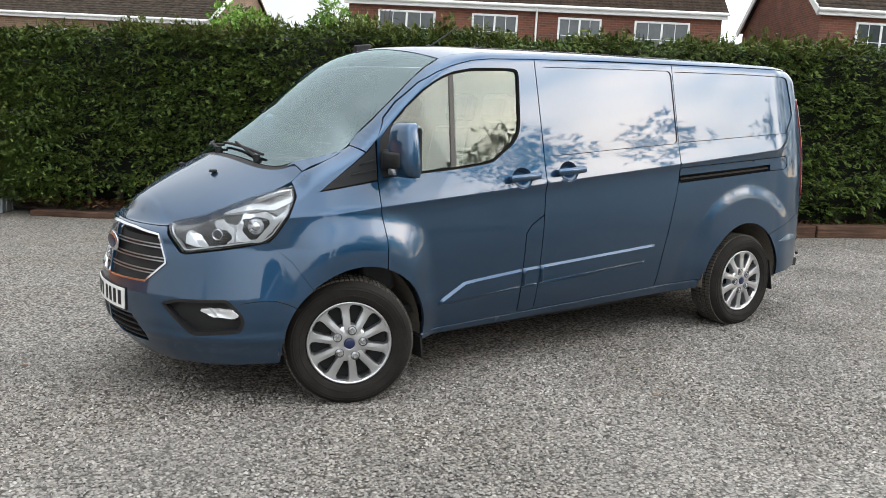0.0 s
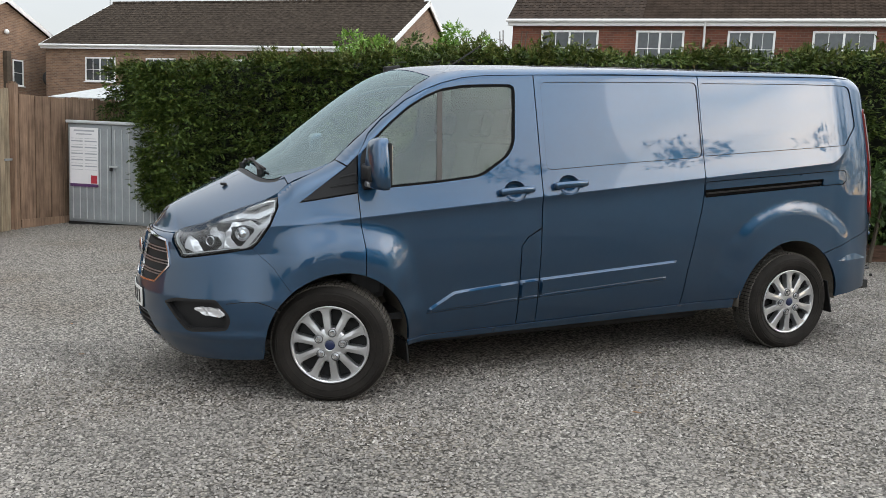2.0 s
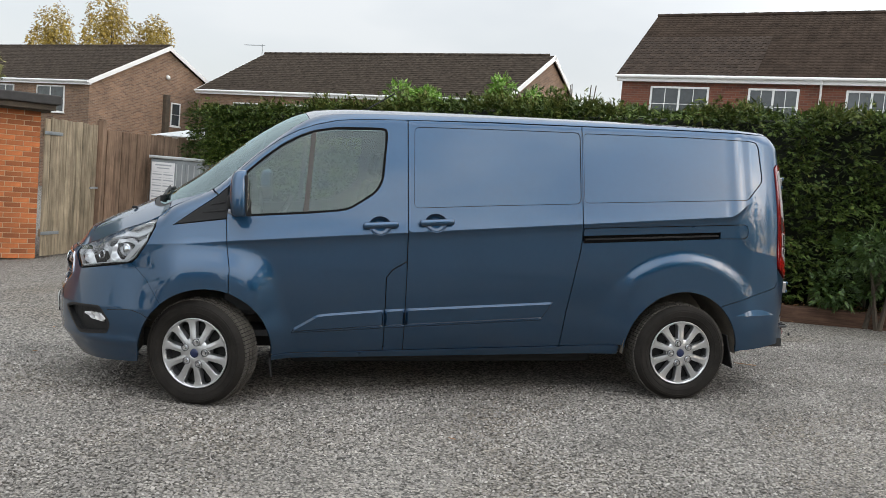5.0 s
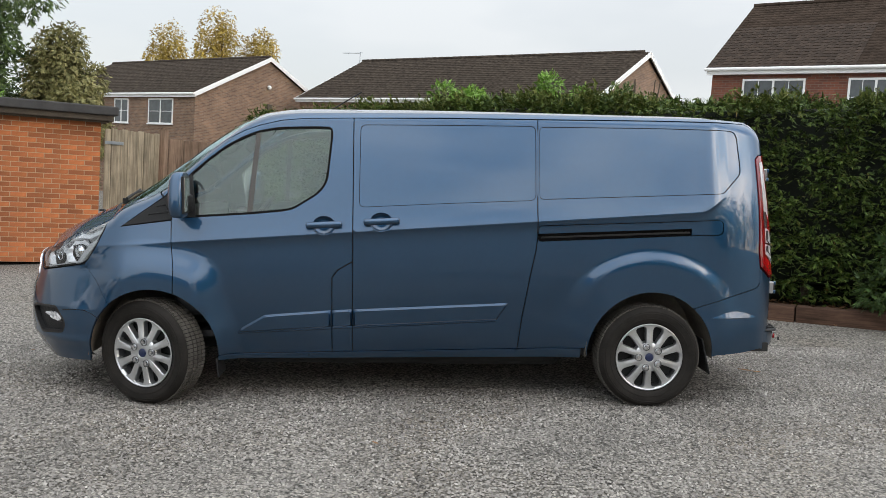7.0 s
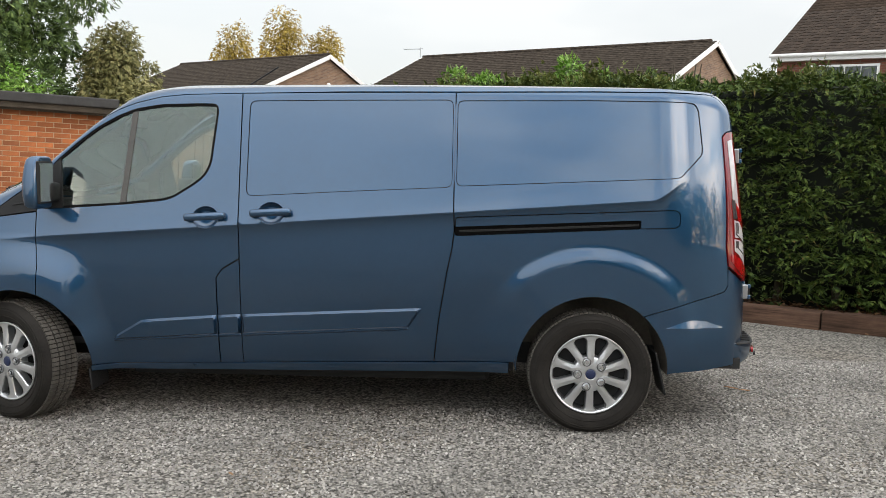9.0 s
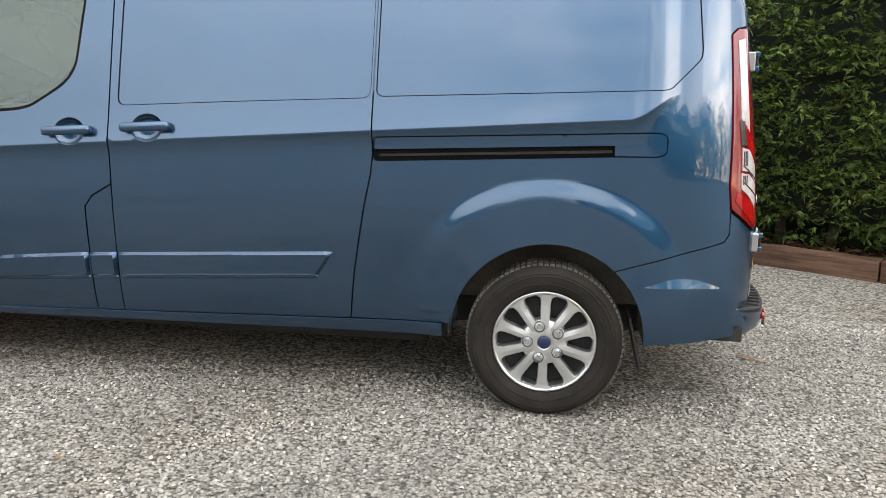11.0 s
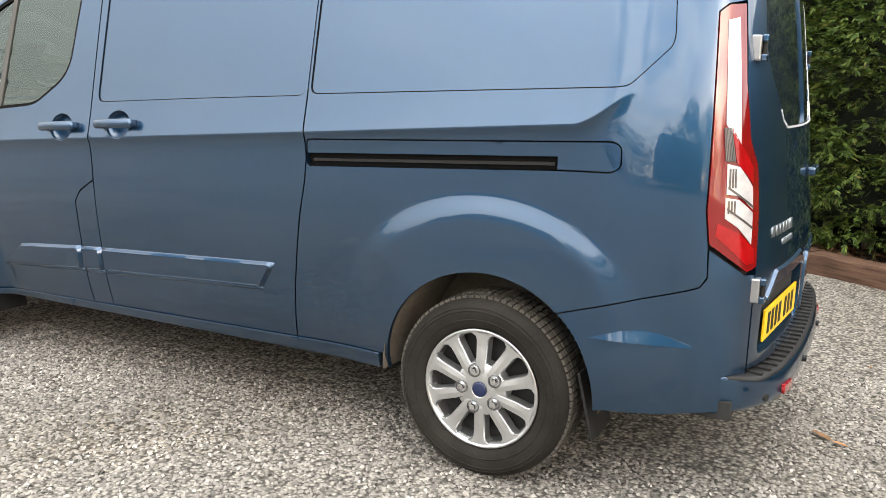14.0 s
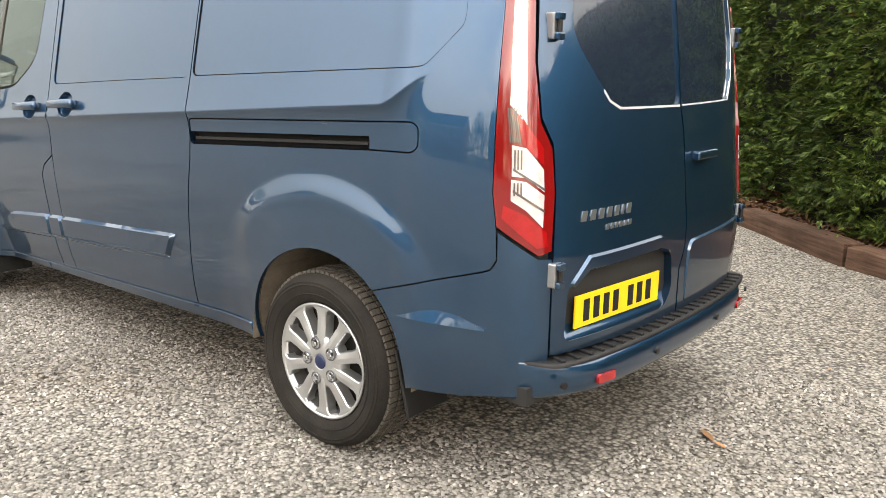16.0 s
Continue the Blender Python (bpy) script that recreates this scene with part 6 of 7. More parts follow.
# ---- ground ----
def wavy_ground():
    xs = np.concatenate([[-420, -200, -90, -45, -25], np.arange(-14, 22.01, 0.4), [30, 50, 95, 210, 430]])
    ys = np.concatenate([[-420, -200, -90, -45, -22], np.arange(-9, 13.01, 0.4), [20, 32, 60, 110, 220, 430]])
    V = []
    for y in ys:
        for x in xs:
            near = 1.0 if (-13 < x < 21 and -8.5 < y < 12.5) else 0.0
            clear = min(1.0, max(0.0, (math.hypot(max(0, abs(x - 1.65) - 2.6), max(0, abs(y - 0.97) - 1.3)) - 0.1)))
            flat = -math.tan(SLOPE) * (x - min(24.0, max(-16.0, x)))
            V.append((x, y, flat + near * clear * 0.016 * noise.noise((x * 0.55, y * 0.55, 3.1))))
    w = len(xs)
    F = [(j * w + i, j * w + i + 1, (j + 1) * w + i + 1, (j + 1) * w + i) for j in range(len(ys) - 1) for i in range(w - 1)]
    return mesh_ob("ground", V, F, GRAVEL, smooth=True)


tagged(wavy_ground(), "grey crushed stone gravel yard, worn in patches", "gravel", kind="structure")


def joined(name, V, F, material, parent=None, label="", category="", kind="stuff"):
    """One mesh from numpy arrays of vertices and equal-sized faces."""
    me = bpy.data.meshes.new(name)
    V, F = np.asarray(V, np.float32), np.asarray(F, np.int32)
    k = F.shape[1]
    me.vertices.add(len(V))
    me.vertices.foreach_set("co", V.ravel())
    me.loops.add(F.size)
    me.loops.foreach_set("vertex_index", F.ravel())
    me.polygons.add(len(F))
    me.polygons.foreach_set("loop_start", np.arange(0, F.size, k, dtype=np.int32))
    me.update(calc_edges=True)
    me.validate()
    me.materials.append(material)
    ob = new(name, me)
    if parent is not None:
        ob.parent = parent
    return tagged(ob, label, category, kind=kind)


rng = np.random.default_rng(7)


def stones(count, x0, x1, y0, y1, smin, smax, cut=None):
    base = np.array([(1, 0, -0.2), (0.1, 1, -0.1), (-1, 0.1, -0.2), (0, -1, -0.1), (0.12, 0.08, 0.62)])
    tri = np.array([(0, 1, 4), (1, 2, 4), (2, 3, 4), (3, 0, 4)])
    x, y = rng.uniform(x0, x1, count), rng.uniform(y0, y1, count)
    if cut is not None:
        k = cut(x, y)
        x, y = x[k], y[k]
        count = len(x)
    s = rng.uniform(smin, smax, count)
    a, t, u = rng.uniform(0, 6.28, count), rng.normal(0, 0.35, count), rng.normal(0, 0.35, count)
    v = base[None] * (1 + rng.uniform(-0.35, 0.35, (count, 5, 3))) * s[:, None, None]
    v[:, :, 1] *= rng.uniform(0.55, 0.95, count)[:, None]
    ct, st = np.cos(t)[:, None], np.sin(t)[:, None]
    v = np.stack([v[:, :, 0], v[:, :, 1] * ct - v[:, :, 2] * st, v[:, :, 1] * st + v[:, :, 2] * ct], -1)
    ct, st = np.cos(u)[:, None], np.sin(u)[:, None]
    v = np.stack([v[:, :, 0] * ct + v[:, :, 2] * st, v[:, :, 1], -v[:, :, 0] * st + v[:, :, 2] * ct], -1)
    ct, st = np.cos(a)[:, None], np.sin(a)[:, None]
    v = np.stack([v[:, :, 0] * ct - v[:, :, 1] * st, v[:, :, 0] * st + v[:, :, 1] * ct, v[:, :, 2]], -1)
    v += np.stack([x, y, s * 0.30], -1)[:, None]
    f = tri[None] + (np.arange(count) * 5)[:, None, None]
    return v.reshape(-1, 3), f.reshape(-1, 3)


V, F = stones(215000, -3.6, 7.4, -4.2, 3.2, 0.0066, 0.0122, lambda x, y: (y < 0.45) | ((y < 2.0) & ((x < -0.5) | (x > 4.2))))
joined("gravel_chips", V, F, CHIP, None, "loose grey and white stone chips lying on the yard", "gravel")


# ---- hedge ----
def sprays(points, normals, size, leaf, droop=0.25, wide=0.5, fat=0.105):
    """Feathery flat sprays: narrow leaflets fanned about a stem that leaves the surface."""
    n = len(points)
    d = normals + rng.normal(0, 0.55, (n, 3))
    d[:, 2] -= droop
    d /= np.linalg.norm(d, axis=1, keepdims=True)
    up = rng.normal(0, 0.5, (n, 3)) + [0, 0, 1.0]
    s = np.cross(d, up)
    s /= np.linalg.norm(s, axis=1, keepdims=True)
    ln = size * rng.uniform(0.55, 1.3, n)
    V, F = [], []
    k = leaf
    for i in range(k):
        f = (i + 0.5) / k
        a = (f - 0.5) * 2.3
        base = points + d * (ln * 0.35 * (1 - abs(f - 0.5) * 1.6))[:, None]
        tip = base + (d * math.cos(a) + s * math.sin(a) * wide * 1.6) * (ln * (1 - 0.55 * abs(f - 0.5) * 2) * rng.uniform(0.6, 1.1, n))[:, None]
        tip[:, 2] -= 0.15 * ln * rng.uniform(0, 1, n)
        sd = np.cross(d, s)
        wv = (s * math.cos(a) - d * math.sin(a)) * (ln * fat)[:, None] + sd * (ln * fat * 0.48)[:, None]
        mid = (base * 0.5 + tip * 0.5)
        V.append(np.stack([base, mid + wv, tip, mid - wv], 1))
    V = np.stack(V, 1).reshape(-1, 3)
    m = n * k
    q = np.arange(m)[:, None] * 4
    F = np.concatenate([q + [0, 1, 2], q + [0, 2, 3]], 0)
    return V, F


def lump(x, y, z):
    return np.array([noise.noise((a * 0.9, b * 0.9, c * 0.9)) * 0.16 + noise.noise((a * 2.6, b * 2.6, c * 3.4)) * 0.10 + noise.noise((a * 6.5, b * 6.5, c * 9.0)) * 0.05 for a, b, c in zip(x, y, z)])


def hedge_run(name, a, b, top_z, depth, dens, size, spill=0.0):
    a, b = np.array(a, float), np.array(b, float)
    L = np.linalg.norm(b - a)
    d = (b - a) / L
    out = np.array([d[1], -d[0]])
    h = thing(name, "tall dense green conifer hedge clipped to a wall behind timber edging", "hedge")
    # flat drooping tufts of shoots with dark hollows between them
    per = 20
    m = int(L * top_z * dens / per)
    s, z = rng.uniform(-0.15, L + 0.1, m), rng.uniform(0.16, top_z + 0.03, m)
    if spill:
        s = np.concatenate([s, rng.uniform(0.85, 2.3, m // 4)])
        z = np.concatenate([z, rng.uniform(0.3, top_z, m // 4)])
        m = len(s)
    px, py = a[0] + d[0] * s, a[1] + d[1] * s
    o = lump(px, py, z) - 0.22 * np.clip((0.45 - z) / 0.4, 0, 1) ** 1.2
    o = o + spill * np.clip((s - 0.85) / 0.4, 0, 1) * np.clip((2.7 - s) / 0.9, 0, 1)
    keep = rng.uniform(0, 1, m) < np.clip(0.25 + z * 1.3, 0, 1)
    tuft = np.repeat(np.stack([px + out[0] * o, py + out[1] * o, z], -1)[keep], per, 0)
    n = len(tuft)
    wide = np.repeat(rng.uniform(0.05, 0.11, n // per), per)
    along, away = rng.normal(0, 1, n) * wide, np.abs(rng.normal(0, 1, n)) * wide * 0.9
    tilt = np.repeat(rng.normal(0, 0.3, n // per), per)
    rise = rng.normal(0, 0.016, n) + along * tilt - away * 0.30
    P = tuft + np.stack([d[0] * along + out[0] * away, d[1] * along + out[1] * away, rise], -1)
    N = np.tile([out[0], out[1], 0.10], (len(P), 1)) + np.stack([d[0] * along, d[1] * along, along * 0], -1) * 8
    nt = int(L * depth * dens * 0.55)
    s, t = rng.uniform(-0.15, L + 0.1, nt), rng.uniform(0, depth, nt)
    px, py = a[0] + d[0] * s - out[0] * t, a[1] + d[1] * s - out[1] * t
    zt = top_z + lump(px, py, np.zeros(nt)) * 0.7 + np.abs(rng.normal(0, 0.04, nt)) - rng.uniform(0, 0.14, nt)
    P = np.vstack([P, np.stack([px, py, zt], -1)])
    N = np.vstack([N, np.tile([out[0] * 0.3, out[1] * 0.3, 1.0], (nt, 1))])
    V, F = sprays(P, N, size, 5, fat=0.085)
    joined("foliage", V, F, CONIFER, h)
    ng = int(L * 420)
    s, t = rng.uniform(-0.1, L + 0.1, ng), np.abs(rng.normal(0, 0.12, ng))
    patch = np.array([noise.noise((v * 1.3, 7.1, 2.0)) + 0.6 * noise.noise((v * 4.0, 1.1, 2.0)) for v in s])
    s, t = s[patch > -0.05], t[patch > -0.05]
    px, py = a[0] + d[0] * s + out[0] * (0.12 - t), a[1] + d[1] * s + out[1] * (0.12 - t)
    zt = top_z + lump(px, py, np.zeros(len(s))) * 0.7 + rng.normal(0.03, 0.06, len(s)) - 0.10 * rng.uniform(0, 1, len(s)) ** 2
    V, F = sprays(np.stack([px, py, zt], -1), np.tile([out[0] * 0.5, out[1] * 0.5, 0.8], (len(s), 1)), size * 1.1, 5, fat=0.085)
    joined("new_growth", V, F, SHOOTS, h)
    # near-black boxes: the shade inside the hedge, put in as colour
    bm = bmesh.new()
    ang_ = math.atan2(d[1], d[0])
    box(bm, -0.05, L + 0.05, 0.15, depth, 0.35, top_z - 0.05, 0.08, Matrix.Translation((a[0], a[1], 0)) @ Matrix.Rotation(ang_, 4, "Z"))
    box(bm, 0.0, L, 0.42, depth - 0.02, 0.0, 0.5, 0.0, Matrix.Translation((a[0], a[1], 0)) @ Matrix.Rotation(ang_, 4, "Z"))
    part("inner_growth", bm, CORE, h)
    k = int(L / 0.55)
    for i in range(k):
        bm = bmesh.new()
        sx = (i + 0.5 + random.uniform(-0.2, 0.2)) * L / k
        p = Vector((a[0] + d[0] * sx - out[0] * 0.35, a[1] + d[1] * sx - out[1] * 0.35, 0))
        cyl(bm, p, p + Vector((random.uniform(-0.1, 0.1), random.uniform(-0.1, 0.1), 0.8)), 0.05, 8, 0.035)
        part("trunk", bm, BARK, h)
    return h


H0, H1, H2 = (-0.95, 10.45), (4.0, 4.92), (13.5, -0.75)
hedge_run("hedge", H0, H1, 2.46, 1.1, 2000, 0.077, 0.60)
hedge_run("hedge", H1, H2, 2.36, 1.1, 1700, 0.077)


# soil bed and leaf litter behind the edging
def strip(name, pts, w0, w1, z, material):
    V, F = [], []
    for i, p in enumerate(pts):
        q = pts[min(i + 1, len(pts) - 1)]
        o = pts[max(i - 1, 0)]
        d = Vector((q[0] - o[0], q[1] - o[1])).normalized()
        nn = Vector((d.y, -d.x))
        V += [(p[0] + nn.x * w0, p[1] + nn.y * w0, z), (p[0] + nn.x * (w0 + w1) / 2, p[1] + nn.y * (w0 + w1) / 2, z + 0.05), (p[0] + nn.x * w1, p[1] + nn.y * w1, z + 0.03)]
    F = [(i * 3 + j, i * 3 + j + 1, i * 3 + j + 4, i * 3 + j + 3) for i in range(len(pts) - 1) for j in range(2)]
    return mesh_ob(name, V, F, material, smooth=True)


bed = strip("soil_bed", [H0, H1, H2], 0.28, -1.2, 0.05, SOIL)
EDGE = [(-0.15, 8.75), (0.9, 7.75), (1.9, 6.6), (2.9, 5.55), (4.05, 4.55), (5.95, 3.42), (7.9, 2.30), (9.9, 1.12), (12.0, -0.15)]
tagged(bed, "bare dark soil strewn with dead leaves under the hedge", "soil", kind="structure")


def flakes(n, make, size, material, name, label, category, parent=None, curl=0.4):
    P = make(n)
    a, t = rng.uniform(0, 6.28, n), rng.normal(0, curl, (n, 2))
    s = size * rng.uniform(0.5, 1.4, n)
    ux_, uy_ = np.stack([np.cos(a), np.sin(a), t[:, 0]], -1) * s[:, None], np.stack([-np.sin(a), np.cos(a), t[:, 1]], -1) * (s * 0.45)[:, None]
    V = np.stack([P - ux_, P + uy_ , P + ux_, P - uy_], 1).reshape(-1, 3)
    V[1::4, 2] += (s * 0.18)
    V[3::4, 2] += (s * 0.18)
    q = np.arange(n)[:, None] * 4
    F = np.concatenate([q + [0, 1, 2], q + [0, 2, 3]], 0)
    return joined(name, V, F, material, parent, label, category)


def along_bed(n):
    seg = rng.integers(0, 2, n)
    A = np.array([H0, H1])[seg]
    B = np.array([H1, H2])[seg]
    t = rng.uniform(0, 1, n)[:, None]
    p = A + (B - A) * t
    d = (B - A) / np.linalg.norm(B - A, axis=1, keepdims=True)
    nn = np.stack([-d[:, 1], d[:, 0]], -1)
    o = rng.uniform(-0.28, 0.35, n)[:, None]
    p = p + nn * o
    return np.stack([p[:, 0], p[:, 1], 0.10 + rng.uniform(0, 0.06, n)], -1)


flakes(7000, along_bed, 0.035, LITTER, "leaf_litter", "dead brown leaves and twigs on the soil under the hedge", "leaves")

# timber sleepers, end to end along the bed
for i, (p, q) in enumerate(zip(EDGE, EDGE[1:])):
    p, q = Vector((*p, 0)), Vector((*q, 0))
    d = q - p
    ob = thing("sleeper", "weathered brown railway sleeper edging a hedge bed", "sleeper", "sleepers along the hedge", (p.x, p.y, 0), math.atan2(d.y, d.x))
    L = d.length - 0.012
    top = 0.075 if i < 3 else 0.165
    bm = bmesh.new()
    box(bm, 0.004 * i % 0.01, L, -0.09, 0.10, -0.02, top, 0.012)
    bmesh.ops.subdivide_edges(bm, edges=[e for e in bm.edges if e.calc_length() > 0.5], cuts=24)
    for v in bm.verts:
        worn = noise.noise((v.co.x * 2, i, v.co.z * 9)) * 0.016 + noise.noise((v.co.x * 9, i, v.co.z * 30)) * 0.007
        v.co += Vector((0, worn, (noise.noise((v.co.x * 1.7, i + 5, 0.3)) * 0.014 + noise.noise((v.co.x * 8, v.co.y * 20, i)) * 0.008) if v.co.z > 0.03 else 0))
    part("beam", bm, SLEEPER_WOOD, ob)


# ---- bushes and trees ----
def blob_points(n, c, r, squash=1.0):
    d = rng.normal(0, 1, (n, 3))
    d /= np.linalg.norm(d, axis=1, keepdims=True)
    rr = r * rng.uniform(0.55, 1.05, n)
    p = d * rr[:, None]
    p[:, 2] *= squash
    return p + np.array(c), d


def leaf_cloud(centres, n, size, droop, leaf=4, wide=0.6, squash=0.9):
    P, N = [], []
    tot = sum(r * r for _, r in centres)
    for c, r in centres:
        k = int(n * r * r / tot)
        p, d = blob_points(k, c, r, squash)
        P.append(p)
        N.append(d)
    return sprays(np.vstack(P), np.vstack(N), size, leaf, droop, wide)


def tree(name, x, y, h, r, material, n, size, label, droop=0.2, trunk=0.16, clumps=26, low=0.3, squash=0.9, seed=1):
    rd = random.Random(seed)
    t = thing(name, label, "tree", "", (x, y, 0))
    bm = bmesh.new()
    cyl(bm, (0, 0, 0), (0.1, 0, h * 0.45), trunk, 10, trunk * 0.7)
    cyl(bm, (0.1, 0, h * 0.45), (0, 0.1, h * 0.9), trunk * 0.7, 8, trunk * 0.15)
    part("trunk", bm, BARK, t)
    cs = []
    for i in range(clumps):
        f = low + (1 - low) * (i + 0.5) / clumps
        a = i * 2.4 + rd.uniform(-0.4, 0.4)
        prof = math.sin(math.pi * min(1, (f - low) / (1 - low) * 0.86 + 0.14)) ** 0.7
        rr = r * prof * rd.uniform(0.45, 0.95)
        c = (math.cos(a) * rr, math.sin(a) * rr, h * f * rd.uniform(0.95, 1.0))
        cr = r * rd.uniform(0.28, 0.46)
        cs.append((c, cr))
        if i % 2 == 0:
            bm = bmesh.new()
            cyl(bm, (0.05, 0.05, max(0.4, c[2] - 0.25 * h)), c, trunk * 0.28, 6, trunk * 0.06)
            part("limb", bm, BARK, t)
    V, F = leaf_cloud(cs, n, size, droop, squash=squash)
    joined("crown", V, F, material, t)
    return t


def bush(x, y, z0, z1, r, material, n, size, label, seed=1):
    rd = random.Random(seed)
    t = thing("bush", label, "bush", "", (x, y, 0))
    bm = bmesh.new()
    for k in range(4):
        cyl(bm, (rd.uniform(-0.1, 0.1), rd.uniform(-0.1, 0.1), 0), (rd.uniform(-0.4, 0.4) * r, rd.uniform(-0.4, 0.4) * r, z1 - 0.2), 0.03, 6, 0.01)
    part("stems", bm, BARK, t)
    cs = [((rd.uniform(-1, 1) * r, rd.uniform(-0.6, 0.6) * r, z0 + (z1 - z0) * rd.uniform(0.2, 0.8)), r * rd.uniform(0.3, 0.5)) for _ in range(9)]
    V, F = leaf_cloud(cs, n, size, 0.05, 5)
    joined("leaves", V, F, material, t)
    return t


bush(2.45, 8.3, 2.0, 2.98, 0.60, BUSHLEAF, 3400, 0.075, "bright green leafy shrub rising above a hedge", 3)
bush(4.1, 8.1, 2.1, 3.12, 0.42, BUSHLEAF, 2000, 0.08, "bright green leafy shrub rising above a hedge", 5)
bush(4.9, 6.6, 1.9, 2.62, 0.55, BUSHLEAF, 700, 0.09, "bright green leafy shrub rising above a hedge", 8)
bush(6.95, 2.72, 0.12, 1.12, 0.52, SHRUBLEAF, 1500, 0.085, "dark leafy shrub at the foot of a hedge", 21)
bush(6.2, 10.8, 1.5, 3.55, 0.65, DARKLEAF, 1300, 0.12, "dark green shrub behind a hedge", 9)
bush(7.3, 10.3, 1.5, 3.2, 0.7, DARKLEAF, 1200, 0.12, "dark green shrub behind a hedge", 12)
tree("tree", -15.2, 26.0, 11.5, 3.6, DARKLEAF, 20000, 0.31, "tall dark green broadleaf tree behind a garage", 0.25, 0.22, 34, 0.25, seed=4)
tree("tree", -10.8, 26.6, 5.9, 1.6, BROWNLEAF, 13000, 0.22, "small browning tree with drooping foliage", 0.9, 0.12, 22, 0.2, 1.5, seed=6)
tree("tree", -12.2, 22.0, 4.3, 1.7, BUSHLEAF, 2200, 0.2, "low green tree behind a flat roofed garage", 0.2, 0.12, 18, 0.3, seed=8)
tree("tree", -14.6, 55.0, 10.3, 2.3, GOLDLEAF, 9000, 0.22, "golden autumn birch with drooping twigs", 0.9, 0.15, 22, 0.35, 1.6, seed=11)
tree("tree", -11.2, 55.5, 11.7, 2.3, GOLDLEAF, 9500, 0.22, "golden autumn birch with drooping twigs", 0.9, 0.15, 22, 0.35, 1.6, seed=12)
tree("tree", -8.6, 56.0, 10.6, 1.9, GOLDLEAF, 7500, 0.22, "golden autumn birch with drooping twigs", 0.9, 0.15, 20, 0.35, 1.6, seed=13)
tree("tree", 25.0, 22.0, 7.2, 2.2, DARKLEAF, 2600, 0.3, "green tree between two houses", 0.2, 0.15, 20, 0.3, seed=15)
tree("tree", 11.0, 30.0, 5.2, 1.3, DARKLEAF, 1400, 0.25, "green tree between two houses", 0.2, 0.12, 16, 0.3, seed=16)
# across the yard, behind the walk
for i, (x, y, h, r) in enumerate([(-40, -38, 5.4, 3.4), (-24, -45, 5.5, 3.6), (-8, -46, 6.0, 4.0), (2, -36, 6.5, 4.2), (9, -33, 7.6, 4.2), (15, -30, 10.9, 5.4), (21.5, -26, 10.0, 5.4), (26, -21, 9.0, 4.2), (30, -15, 8.4, 4.4), (33, -8, 9.0, 4.2), (35, -1, 8.2, 4.2), (-50, -22, 7.0, 4.2)]):
    tree("tree", x, y, h, r, DARKLEAF, 9000 if r > 5 else 2800, 0.40, "broad green tree on the far side of the yard", 0.2, 0.25, 24, 0.12, seed=30 + i)


# ---- houses ----
def window_unit(parent, x0, x1, z0, z1, cols, y=0.0, rows=2, casements=2, curtain=False):
    """A white casement window on a wall that faces -y in the house's own frame."""
    w = thing("window", "", "")
    for k in ("label", "category"):
        if k in w:
            del w[k]
    w.parent = parent
    bm = bmesh.new()
    t = 0.065
    box(bm, x0, x1, y - 0.05, y + 0.02, z1 - t, z1, 0.006)
    box(bm, x0, x1, y - 0.05, y + 0.02, z0, z0 + t, 0.006)
    for k in range(casements + 1):
        xc = x0 + (x1 - x0 - t) * k / casements
        box(bm, xc, xc + t, y - 0.048, y + 0.018, z0 + t * 0.9, z1 - t * 0.9, 0.004)
    part("window_frame", bm, UPVC, w)
    boxpart("window_sill", (x0 - 0.05, x1 + 0.05, y - 0.10, y + 0.0, z0 - 0.045, z0 - 0.002), UPVC, w, 0.006)
    for k in range(casements):
        a = x0 + (x1 - x0 - t) * k / casements + t
        b = x0 + (x1 - x0 - t) * (k + 1) / casements
        boxpart("pane", (a, b, y - 0.022, y - 0.012, z0 + t, z1 - t), PANE, w)
        bm = bmesh.new()
        for j in range(1, cols):
            xm = a + (b - a) * j / cols
            box(bm, xm - 0.010, xm + 0.010, y - 0.032, y - 0.020, z0 + t, z1 - t)
        for j in range(1, rows):
            zm = z0 + t + (z1 - z0 - 2 * t) * j / rows
            box(bm, a, b, y - 0.0315, y - 0.0205, zm - 0.010, zm + 0.010)
        if len(bm.verts):
            part("glazing_bar", bm, UPVC, w)
        else:
            bm.free()
    return w


